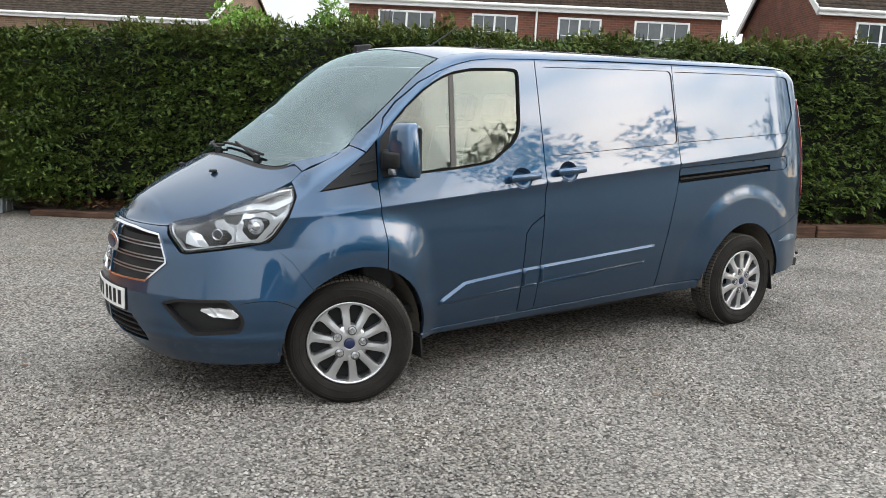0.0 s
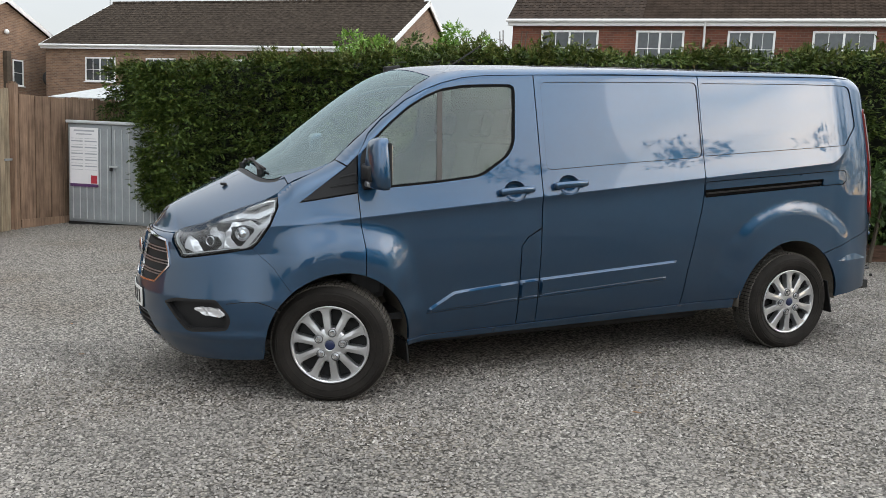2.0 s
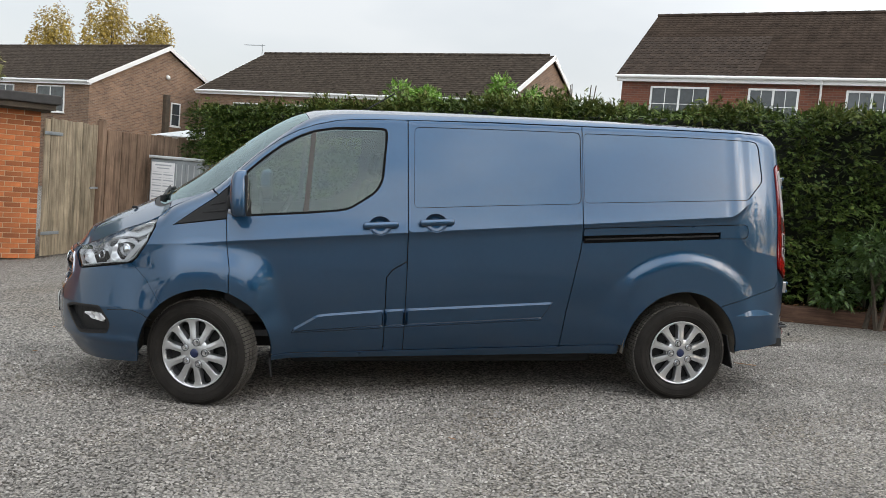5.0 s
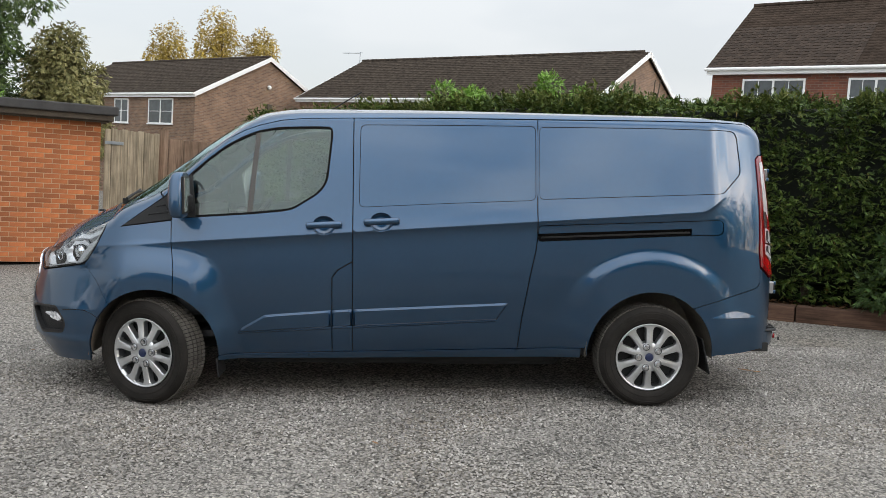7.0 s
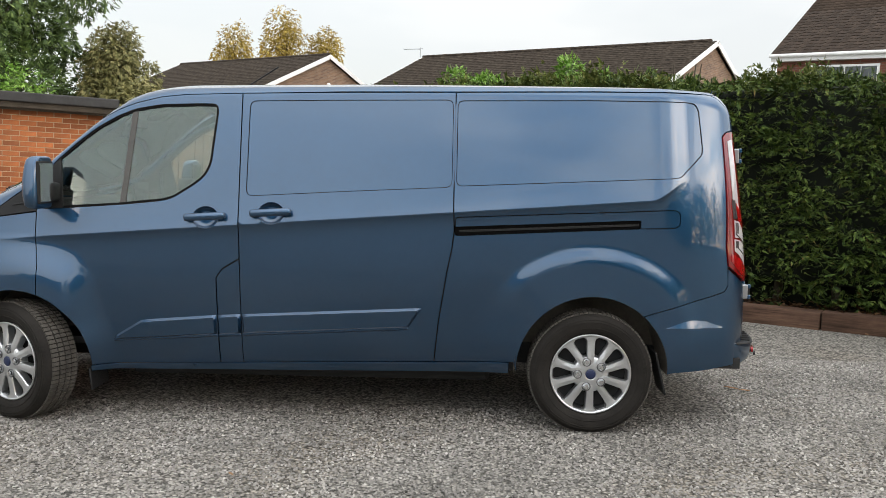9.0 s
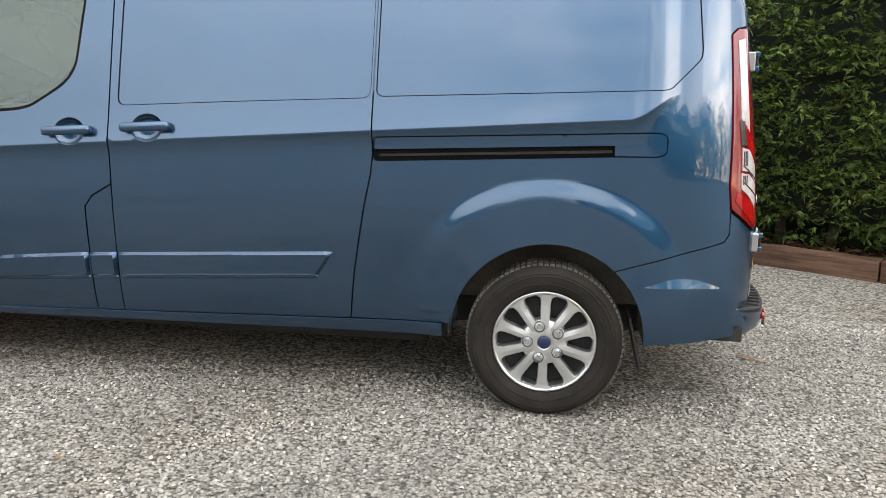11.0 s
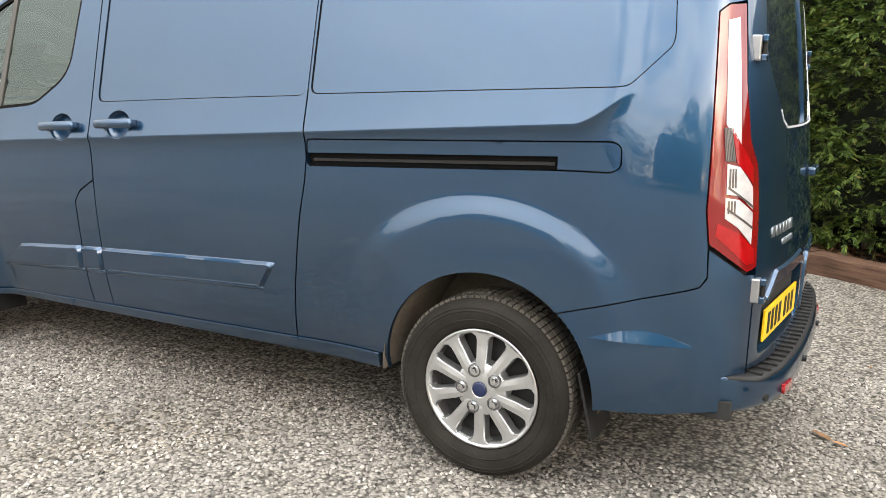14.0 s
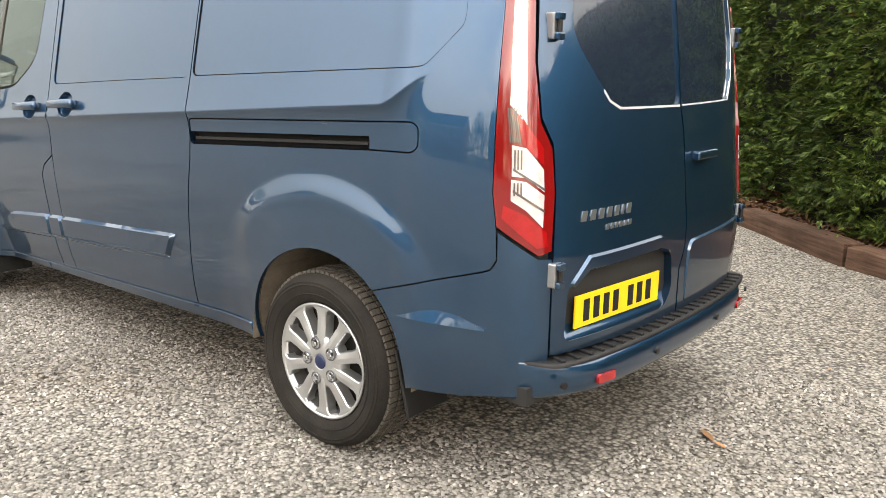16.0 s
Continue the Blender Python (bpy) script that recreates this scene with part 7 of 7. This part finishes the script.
def build_house(p, rz, L, hd, eave, ridge, wall_mat, roof_mat, label, windows, over=0.18, verge=0.16, fine=False, barge=True, gable_windows=()):
    """A gabled house: its long front faces -y of its own frame, eaves along x from 0 to L."""
    h = thing("house", label, "house", "", (p[0], p[1], 0), rz)
    x0, x1 = verge, L - verge
    y0, y1 = over, 2 * hd - over
    zw = eave - 0.12
    slope = (ridge - eave) / hd
    V = [(x0, y0, 0), (x1, y0, 0), (x1, y1, 0), (x0, y1, 0), (x0, y0, zw), (x1, y0, zw), (x1, y1, zw), (x0, y1, zw), (x0, hd, zw + slope * (hd - over)), (x1, hd, zw + slope * (hd - over))]
    mesh_ob("wall", V, [(0, 1, 5, 4), (2, 3, 7, 6), (1, 2, 6, 9, 5), (3, 0, 4, 8, 7), (4, 5, 9, 8), (6, 7, 8, 9)], wall_mat, h)
    sl = math.hypot(hd, ridge - eave)
    pitch = math.atan2(ridge - eave, hd)
    course = 0.21 if fine else 0.27
    nc = int(sl / course)
    for side in (0, 1):
        m = (Matrix.Translation((0, 0, eave)) if side == 0 else Matrix.Translation((L, 2 * hd, eave)) @ Matrix.Rotation(math.pi, 4, "Z")) @ Matrix.Rotation(pitch, 4, "X")
        bm = bmesh.new()
        box(bm, 0, L, 0, sl, -0.07, -0.012, 0, m)
        roof_ob = part("roof", bm, roof_mat, h)
        tw = 0.22 if fine else 0.28
        nt = int(L / tw)
        if fine and side == 0:
            TILE_JOBS.append((h, roof_ob, m, nc, nt, course, L / nt))
        else:
            V, F = [], []
            for c in range(nc + 1):
                ya, yb = c * course - 0.02, min(sl, c * course + course + 0.05)
                if c == nc:
                    ya = min(ya, sl - 0.1)
                cols = nt * 2 if side == 0 else 2
                for i in range(cols + 1):
                    xx = L * i / cols
                    bumpz = 0.018 * (i % 2) if side == 0 else 0
                    for yy, zz in ((ya, -0.012), (ya, 0.028 + bumpz), (yb, 0.004 + bumpz)):
                        V.append(tuple(m @ Vector((xx, yy, zz))))
                s = len(V) - 3 * (cols + 1)
                F += [(s + i * 3 + j, s + (i + 1) * 3 + j, s + (i + 1) * 3 + j + 1, s + i * 3 + j + 1) for i in range(cols) for j in range(2)]
            joined("tiles", V, F, roof_mat, roof_ob)
    bm = bmesh.new()
    for i in range(int(L / 0.45)):
        cyl(bm, (i * 0.45, hd, ridge + 0.02), (i * 0.45 + 0.44, hd, ridge + 0.03), 0.09, 8)
    part("ridge_tiles", bm, roof_mat, h)
    boxpart("fascia", (0.02, L - 0.02, -0.004, 0.03, eave - 0.21, eave - 0.02), UPVC, h, 0.005)
    boxpart("soffit", (0.03, L - 0.03, 0.03, over + 0.02, eave - 0.2, eave - 0.185), UPVC, h)
    bm = bmesh.new()
    cyl(bm, (-0.02, -0.055, eave - 0.05), (L + 0.02, -0.055, eave - 0.05), 0.055, 10)
    part("gutter", bm, UPVC, h)
    if barge:
        for xg in (0.0, L):
            for s in (0, 1):
                bm = bmesh.new()
                m = Matrix.Translation((xg, 0 if s == 0 else 2 * hd, eave)) @ Matrix.Rotation(pitch if s == 0 else math.pi - pitch, 4, "X")
                box(bm, -0.03, 0.03, -0.05, sl + 0.02, -0.19 if s == 0 else -0.02, 0.02 if s == 0 else 0.19, 0.004, m)
                part("bargeboard", bm, UPVC, h)
    for wnd in windows:
        window_unit(h, *wnd[:5], y=over)
    return h


TILE_JOBS = []
RZ = math.atan2(-0.638, 0.77)
house_r = build_house((11.30, 21.88), RZ, 12.4, 4.25, 5.02, 7.78, RED_BRICK, TILE, "two storey red brick house with brown tiled roof and white fascia",
                      [(1.15, 3.05, 3.55, 4.68, 2, 0.0), (4.25, 5.75, 3.55, 4.68, 2, 0.0), (7.05, 8.45, 3.55, 4.68, 2, 0.0), (9.5, 11.25, 3.55, 4.68, 2, 0.0)], fine=True, barge=False)
bm = bmesh.new()
cyl(bm, (6.35, 0.10, 0.1), (6.35, 0.10, 4.55), 0.035, 10)
cyl(bm, (6.35, 0.10, 4.55), (6.35, -0.05, 4.95), 0.035, 10)
part("downpipe", bm, UPVC, house_r)
boxpart("bargeboard", (-0.03, 0.0, 0, 4.25, 0, 0.03), UPVC, house_r, 0, Matrix.Translation((0, 0, 4.96)) @ Matrix.Rotation(math.atan2(2.76, 4.25), 4, "X"))
house_m = build_house((-4.17, 41.27), RZ, 17.85, 5.2, 5.3, 7.98, BROWN_BRICK, TILE_FAR, "two storey brown brick house with dark tiled roof and white bargeboards",
                      [(2.5, 4.2, 3.6, 4.72, 2, 0.0), (5.9, 7.5, 3.6, 4.72, 2, 0.0), (10.5, 12.0, 3.6, 4.72, 2, 0.0), (14.1, 15.7, 3.6, 4.72, 2, 0.0)])
bm = bmesh.new()
cyl(bm, (-0.05, 5.0, 7.4), (-0.05, 5.0, 8.5), 0.02, 6)
cyl(bm, (-1.1, 4.7, 8.42), (0.1, 5.05, 8.45), 0.015, 6)
for k in range(7):
    cyl(bm, (-1.05 + k * 0.14, 4.55 + k * 0.04, 8.425), (-1.05 + k * 0.14, 4.90 + k * 0.04, 8.425), 0.008, 4)
part("tv_aerial", bm, STEEL, house_m)
house_l = build_house((-20.2, 47.3), RZ, 14.9, 4.9, 5.68, 8.1, BROWN_BRICK, TILE_FAR, "two storey brown brick house with tiled roof and white bargeboards",
                      [(10.9, 13.0, 4.1, 5.40, 1, 0.0), (7.8, 9.1, 4.1, 5.40, 1, 0.0), (4.0, 6.0, 4.1, 5.40, 1, 0.0)])
# gable wall window, flue and lamp of the left house (its gable faces +x of its own frame)
gw = window_unit(house_l, -4.4, -3.75, 4.0, 5.25, 1, 0.0, 2, 1)
gw.matrix_basis = Matrix.Translation((14.9 - 0.16, 0, 0)) @ Matrix.Rotation(radians(90), 4, "Z") @ Matrix.Translation((9.7, 0, 0))
boxpart("flue", (14.72, 14.98, 4.75, 5.02, 2.0, 5.6), BARK, house_l, 0.01)
bm = bmesh.new()
bmesh.ops.create_uvsphere(bm, u_segments=16, v_segments=8, radius=0.38, matrix=Matrix.Translation((14.95, 7.4, 4.5)) @ Matrix.Diagonal((0.35, 1, 1, 1)))
part("satellite_dish", bm, FELT, house_l)
bm = bmesh.new()
bmesh.ops.create_uvsphere(bm, u_segments=12, v_segments=8, radius=0.12, matrix=Matrix.Translation((14.85, 4.9, 6.5)))
part("lamp", bm, UPVC, house_l)
build_house((22.6, 12.0), math.atan2(-0.56, 0.83), 12.0, 3.6, 4.75, 7.4, RED_BRICK, TILE_FAR, "red brick house with tiled roof and white bargeboards",
                      [(1.3, 2.9, 3.2, 4.4, 2, 0.0), (5.0, 6.6, 3.2, 4.4, 2, 0.0)])
# across the yard
build_house((24, -36), math.pi - 0.2, 16, 4.0, 4.9, 7.4, RED_BRICK, TILE_FAR, "red brick house across the yard", [(2, 4, 3.4, 4.5, 2, 0.0), (7, 9, 3.4, 4.5, 2, 0.0), (11, 13, 3.4, 4.5, 2, 0.0), (2, 4, 1.0, 2.2, 2, 0.0), (11, 13, 1.0, 2.2, 2, 0.0)])
build_house((-4, -38), math.pi + 0.15, 16, 4.0, 4.9, 7.4, BROWN_BRICK, TILE_FAR, "brown brick house across the yard", [(2, 4, 3.4, 4.5, 2, 0.0), (7, 9, 3.4, 4.5, 2, 0.0), (11, 13, 3.4, 4.5, 2, 0.0)])

# lean-to roof behind the fence
lean = thing("lean_to", "small white framed lean-to roof behind a fence", "lean-to", "", (-2.2, 13.0, 0), RZ)
for k in range(5):
    boxpart("rafter", (k * 0.5, k * 0.5 + 0.05, 0, 2.0, 0, 0.06), UPVC, lean, 0, Matrix.Translation((0, 0, 1.98)) @ Matrix.Rotation(radians(10), 4, "X"))
boxpart("roof_sheet", (0, 2.1, 0, 2.0, 0.062, 0.075), CURTAIN, lean, 0, Matrix.Translation((0, 0, 1.98)) @ Matrix.Rotation(radians(10), 4, "X"))
for xk in (0.02, 1.98):
    boxpart("post", (xk, xk + 0.08, 0.05, 0.13, 0, 1.985), UPVC, lean)

# ---- garage ----
GA = math.atan2(0.55, 1.22)
garage = thing("garage", "flat roofed red brick garage with dark felt roof edge", "garage", "", (-3.05, 8.02, 0), GA)
GL, GD, GZ = 7.5, 5.2, 2.17
boxpart("wall_core", (-GL, -0.06, 0.06, GD, 0, GZ), MORTAR, garage)
boxpart("mortar", (-GL, -0.005, 0.005, 0.095, 0, GZ), MORTAR, garage)
boxpart("roof_board", (-GL - 0.2, 0.16, -0.22, GD + 0.2, GZ + 0.03, GZ + 0.11), BARK, garage)
boxpart("roof_felt", (-GL - 0.24, 0.22, -0.28, GD + 0.24, GZ + 0.112, GZ + 0.25), FELT, garage, 0.02)
boxpart("soffit", (-GL - 0.1, 0.1, -0.15, GD, GZ + 0.0, GZ + 0.028), BARK, garage)
boxpart("side_wall", (-0.058, -0.004, 0.115, GD, 0, GZ), brick_material("garage_brick_side", (0.40, 0.125, 0.06), (0.33, 0.10, 0.05), (0.34, 0.2, 0.125)), garage)

# ---- fence, gate, locker ----
def board_set(parent, n, width, hgt, material, x0=0.0, y=0.0, lap=0.0, z0=0.03, ragged=0.02):
    rd = random.Random(n * 7 + int(hgt * 100))
    me = None
    for i in range(n):
        hh = hgt + rd.uniform(-ragged, ragged)
        bm = bmesh.new()
        box(bm, 0, width - 0.006, -0.011, 0.011, 0, hh, 0.003)
        ob = part("board", bm, material, parent)
        ob.matrix_basis = Matrix.Translation((x0 + i * width, y + (0.008 if i % 2 else 0.0) * (1 if lap else 0.3), z0)) @ Matrix.Rotation(rd.uniform(-0.006, 0.006), 4, "Y")


gdir = Vector((-2.50 + 3.02, 9.36 - 8.08))
gate = thing("gate", "grey weathered boarded timber gate, closed, with strap hinges", "gate", "", (-3.02, 8.08, 0), math.atan2(gdir.y, gdir.x))
board_set(gate, 10, gdir.length / 10.6, 2.06, GATE_WOOD, 0.03, 0.0)
for z in (0.35, 1.85):
    boxpart("strap_hinge", (0.0, 0.42, -0.028, -0.016, z, z + 0.05), STEEL, gate, 0.003)
    boxpart("ledge", (0.04, gdir.length - 0.1, 0.014, 0.05, z - 0.03, z + 0.09), GATE_WOOD, gate, 0.004)
boxpart("latch", (gdir.length - 0.22, gdir.length - 0.02, -0.035, -0.016, 1.05, 1.08), STEEL, gate, 0.004)
post = thing("gate_post", "square weathered timber gate post", "post", "", (-2.47, 9.40, 0), math.atan2(gdir.y, gdir.x))
boxpart("shaft", (-0.05, 0.06, -0.06, 0.06, 0, 2.14), FENCE_WOOD, post, 0.006)
boxpart("cap", (-0.035, 0.045, -0.045, 0.045, 2.142, 2.165), FENCE_WOOD, post, 0.004)
fdir = Vector((-0.9 + 2.40, 11.15 - 9.52))
fence = thing("fence", "weathered brown close boarded timber fence", "fence", "", (-2.40, 9.48, 0), math.atan2(fdir.y, fdir.x))
board_set(fence, 15, fdir.length / 15, 1.96, FENCE_WOOD, 0.0, 0.0, lap=1)
boxpart("rail", (0, fdir.length, 0.02, 0.06, 0.45, 0.53), FENCE_WOOD, fence)
boxpart("rail", (0, fdir.length, 0.02, 0.06, 1.5, 1.58), FENCE_WOOD, fence)
boxpart("gravel_board", (0, fdir.length, -0.03, -0.014, 0.0, 0.14), FENCE_WOOD, fence, 0.004)

ldir = Vector((-0.50 + 1.76, 9.10 - 9.93))
LW = ldir.length
locker = thing("storage_locker", "grey galvanised ribbed steel storage locker with a notice on its door", "locker", "", (-1.76, 9.93, 0), math.atan2(ldir.y, ldir.x))
boxpart("body", (0.0, LW, 0.02, 0.75, 0.05, 1.57), STEEL, locker, 0.004)
boxpart("lid", (-0.02, LW + 0.02, -0.02, 0.78, 1.572, 1.62), STEEL_RIB, locker, 0.008)
boxpart("plinth", (0.0, LW, 0.0, 0.74, 0.0, 0.048), BLACK, locker)
for k, (a, b) in enumerate(((0.03, LW * 0.5 - 0.004), (LW * 0.5 + 0.004, LW - 0.03))):
    dr = boxpart("door", (a, b, 0.004, 0.018, 0.08, 1.55), STEEL, locker, 0.002)
    for j in range(6):
        xr = a + (b - a) * (j + 0.5) / 6
        boxpart("rib", (xr - 0.008, xr + 0.008, -0.006, 0.003, 0.10, 1.50), STEEL_RIB, dr, 0.003)
for j in range(4):
    boxpart("side_rib", (LW + 0.001, LW + 0.010, 0.12 + j * 0.17, 0.14 + j * 0.17, 0.08, 1.54), STEEL_RIB, locker, 0.002)
boxpart("handle", (LW * 0.5 - 0.02, LW * 0.5 + 0.13, -0.035, -0.008, 0.92, 0.945), STEEL_RIB, locker, 0.005)
boxpart("padlock", (LW * 0.5 - 0.01, LW * 0.5 + 0.03, -0.04, -0.012, 0.86, 0.915), BLACK, locker, 0.005)
notice = tagged(boxpart("notice", (0.05, 0.54, -0.014, -0.010, 0.60, 1.51), PAPER, None), "white printed notice sheet fixed to a steel locker door", "notice")
notice.matrix_basis = locker.matrix_world.copy()
for k in range(11):
    z = 1.34 - k * 0.048
    for xa, xb in ((0.075, 0.275), (0.305, 0.515)):
        boxpart("print_bar", (xa, xb, -0.0155, -0.0142, z, z + (0.020 if k % 2 else 0.006)), INK, notice)
boxpart("print_heading", (0.12, 0.47, -0.0155, -0.0142, 1.45, 1.475), INK, notice)
boxpart("print_heading", (0.16, 0.43, -0.0155, -0.0142, 1.40, 1.42), INK, notice)
boxpart("red_block", (0.41, 0.515, -0.0155, -0.0142, 0.655, 0.78), INK_RED, notice)
boxpart("footer_band", (0.05, 0.54, -0.0156, -0.0142, 0.60, 0.645), INK_PURPLE, notice)

# ---- white estate car parked across the yard ----
def build_car(x, y, rz):
    c = thing("car", "white estate car parked on the far side of the yard", "car", "", (x, y, 0), rz)
    prof = [(-2.2, 0.35), (-2.25, 0.62), (-2.15, 0.82), (-1.25, 0.98), (-0.65, 1.42), (-0.2, 1.50), (1.5, 1.50), (2.0, 1.38), (2.2, 0.95), (2.22, 0.45), (2.1, 0.3), (-2.0, 0.3)]
    V = []
    for yy, sc in ((-0.88, 0), (0.88, 0)):
        for px, pz in prof:
            V.append((px, yy * (1 if pz < 1.0 else 0.82), pz))
    k = len(prof)
    bm = bmesh.new()
    vs = [bm.verts.new(v) for v in V]
    for i in range(k):
        bm.faces.new((vs[i], vs[(i + 1) % k], vs[k + (i + 1) % k], vs[k + i]))
    bm.faces.new(vs[:k][::-1])
    bm.faces.new(vs[k:])
    bmesh.ops.bevel(bm, geom=bm.edges[:], offset=0.05, segments=2, affect="EDGES")
    part("body", bm, WHITE, c)
    for s in (-1, 1):
        bm = bmesh.new()
        v = [bm.verts.new((px, s * 0.80, pz)) for px, pz in ((-1.05, 1.02), (-0.55, 1.40), (1.45, 1.42), (1.9, 1.10), (1.95, 1.02))]
        bm.faces.new(v)
        r = bmesh.ops.extrude_face_region(bm, geom=bm.faces[:])
        bmesh.ops.translate(bm, vec=(0, s * 0.05, 0), verts=[q for q in r["geom"] if isinstance(q, bmesh.types.BMVert)])
        part("side_window", bm, PANE, c)
        for wx in (-1.35, 1.35):
            bm = bmesh.new()
            cyl(bm, (wx, s * 0.70, 0.33), (wx, s * 0.90, 0.33), 0.33, 28)
            w = part("wheel", bm, RUBBER, c)
            bm = bmesh.new()
            cyl(bm, (wx, s * 0.895, 0.33), (wx, s * 0.91, 0.33), 0.21, 24)
            part("rim", bm, SILVER, w)
        bm = bmesh.new()
        box(bm, -2.24, -2.0, s * 0.72 - 0.12, s * 0.72 + 0.12, 0.66, 0.80, 0.02)
        part("headlamp", bm, CLEAR, c)
    return c


build_car(-8.6, -4.6, radians(62))

# ---- fallen leaves and twigs on the yard ----
def leaf_thing(x, y, s, rz, label):
    bm = bmesh.new()
    pts = [(-1, 0), (-0.5, 0.22), (0.1, 0.28), (0.6, 0.15), (1.1, 0), (0.6, -0.17), (0.1, -0.26), (-0.5, -0.2)]
    vs = [bm.verts.new((px * s, py * s, 0.012 + 0.10 * s * abs(py) * 2)) for px, py in pts]
    mid = [bm.verts.new((px * s, 0, 0.010)) for px in (-0.4, 0.2, 0.7)]
    bm.faces.new((vs[0], mid[0], vs[1]))
    bm.faces.new((vs[1], mid[0], mid[1], vs[2]))
    bm.faces.new((vs[2], mid[1], mid[2], vs[3]))
    bm.faces.new((vs[3], mid[2], vs[4]))
    bm.faces.new((vs[4], mid[2], vs[5]))
    bm.faces.new((vs[5], mid[2], mid[1], vs[6]))
    bm.faces.new((vs[6], mid[1], mid[0], vs[7]))
    bm.faces.new((vs[7], mid[0], vs[0]))
    r = bmesh.ops.extrude_face_region(bm, geom=bm.faces[:])
    bmesh.ops.translate(bm, vec=(0, 0, 0.002), verts=[q for q in r["geom"] if isinstance(q, bmesh.types.BMVert)])
    ob = part("fallen_leaf", bm, DRYLEAF, None)
    ob.matrix_basis = Matrix.Translation((x, y, 0.0)) @ Matrix.Rotation(rz, 4, "Z")
    return tagged(ob, label, "leaf", "fallen leaves")


DRYLEAF = by_object(mat("dry_leaf", (0.30, 0.16, 0.075), 0.8, 0, 30, 0.3), 0.35)
leaf_thing(4.40, 1.05, 0.055, 2.4, "dry orange-brown fallen leaf on gravel")
leaf_thing(4.47, 1.00, 0.035, 2.7, "dry orange-brown fallen leaf on gravel")
rd = random.Random(21)
for k in range(26):
    x, y = rd.uniform(-3, 7.0), rd.uniform(-3.8, 4.0)
    if -1.1 < x < 4.4 and -0.1 < y < 2.1:
        continue
    leaf_thing(x, y, rd.uniform(0.012, 0.026), rd.uniform(0, 6), "small dry brown leaf on gravel")

# ---- single roof tiles and bricks ----
def tile_mesh(w, l):
    """An interlocking tile with a roll along one side."""
    prof = [(0, 0.012), (w * 0.12, 0.022), (w * 0.3, 0.026), (w * 0.45, 0.020), (w * 0.55, 0.012), (w - 0.004, 0.011)]
    V = [(x, y, z + (0.016 if y == 0 else 0.0)) for y in (0.0, l) for x, z in prof] + [(x, 0.0, -0.002) for x, _ in prof]
    k = len(prof)
    F = [(i, i + 1, k + i + 1, k + i) for i in range(k - 1)] + [(2 * k + i, 2 * k + i + 1, i + 1, i) for i in range(k - 1)]
    me = bpy.data.meshes.new("tile")
    me.from_pydata(V, [], F)
    me.update()
    return me


for h, roof_ob, m, nc, nt, course, tw in TILE_JOBS:
    me = tile_mesh(tw, course + 0.05)
    me.materials.append(TILE)
    Vr, Fr = [], []
    made = 0
    rd = random.Random(5)
    for c in range(nc + 1):
        for i in range(nt):
            tm = m @ Matrix.Translation((i * tw, c * course - 0.02, rd.uniform(-0.002, 0.003)))
            if made < 300 and i < 20:
                ob = new("tile", me)
                ob.parent = roof_ob
                ob.matrix_basis = tm
                made += 1
            else:
                s = len(Vr)
                Vr += [tuple(tm @ v.co) for v in me.vertices]
                Fr += [tuple(s + j for j in p.vertices) for p in me.polygons]
    joined("tiles", Vr, Fr, TILE, roof_ob)


def brick_mesh(w, hgt, d):
    bm = bmesh.new()
    box(bm, 0, w, 0, d, 0, hgt, 0.004)
    me = bpy.data.meshes.new("brick")
    bm.to_mesh(me)
    bm.free()
    me.materials.append(BRICKS)
    return me


full, half = brick_mesh(0.215, 0.065, 0.10), brick_mesh(0.1025, 0.065, 0.10)
rd = random.Random(9)
made = 0
Vr, Fr = [], []
for c in range(29):
    x = 0.0
    first = True
    while x > -GL + 0.1:
        me = half if (first and c % 2) else full
        w = 0.1025 if me is half else 0.215
        tm = Matrix.Translation((x - w, rd.uniform(-0.0025, 0.002), 0.005 + c * 0.075)) @ Matrix.Rotation(rd.uniform(-0.004, 0.004), 4, "Y")
        if x > -2.2 and made < 300:
            ob = new("brick", me)
            ob.parent = garage
            ob.matrix_basis = tm
            made += 1
        else:
            s = len(Vr)
            Vr += [tuple(tm @ v.co) for v in me.vertices]
            Fr += [[s + j for j in p.vertices] for p in me.polygons]
        x -= w + 0.010
        first = False
tri = [(f[0], f[i], f[i + 1]) for f in Fr for i in range(1, len(f) - 1)]
joined("brickwork", Vr, tri, BRICKS, garage)


# ---- lay the yard on its slope; buildings, fences and trees stay upright on it ----
UPRIGHT = ("house", "tree", "bush", "garage", "gate", "fence", "storage_locker", "notice", "lean_to")
for ob in [o for o in scene.objects if o.parent is None and o not in (cam, sun)]:
    if ob.name.split(".")[0].startswith(UPRIGHT):
        p = ob.matrix_basis.translation.copy()
        ob.matrix_basis = Matrix.Translation(YARD @ p - p) @ ob.matrix_basis
    else:
        ob.matrix_basis = YARD @ ob.matrix_basis
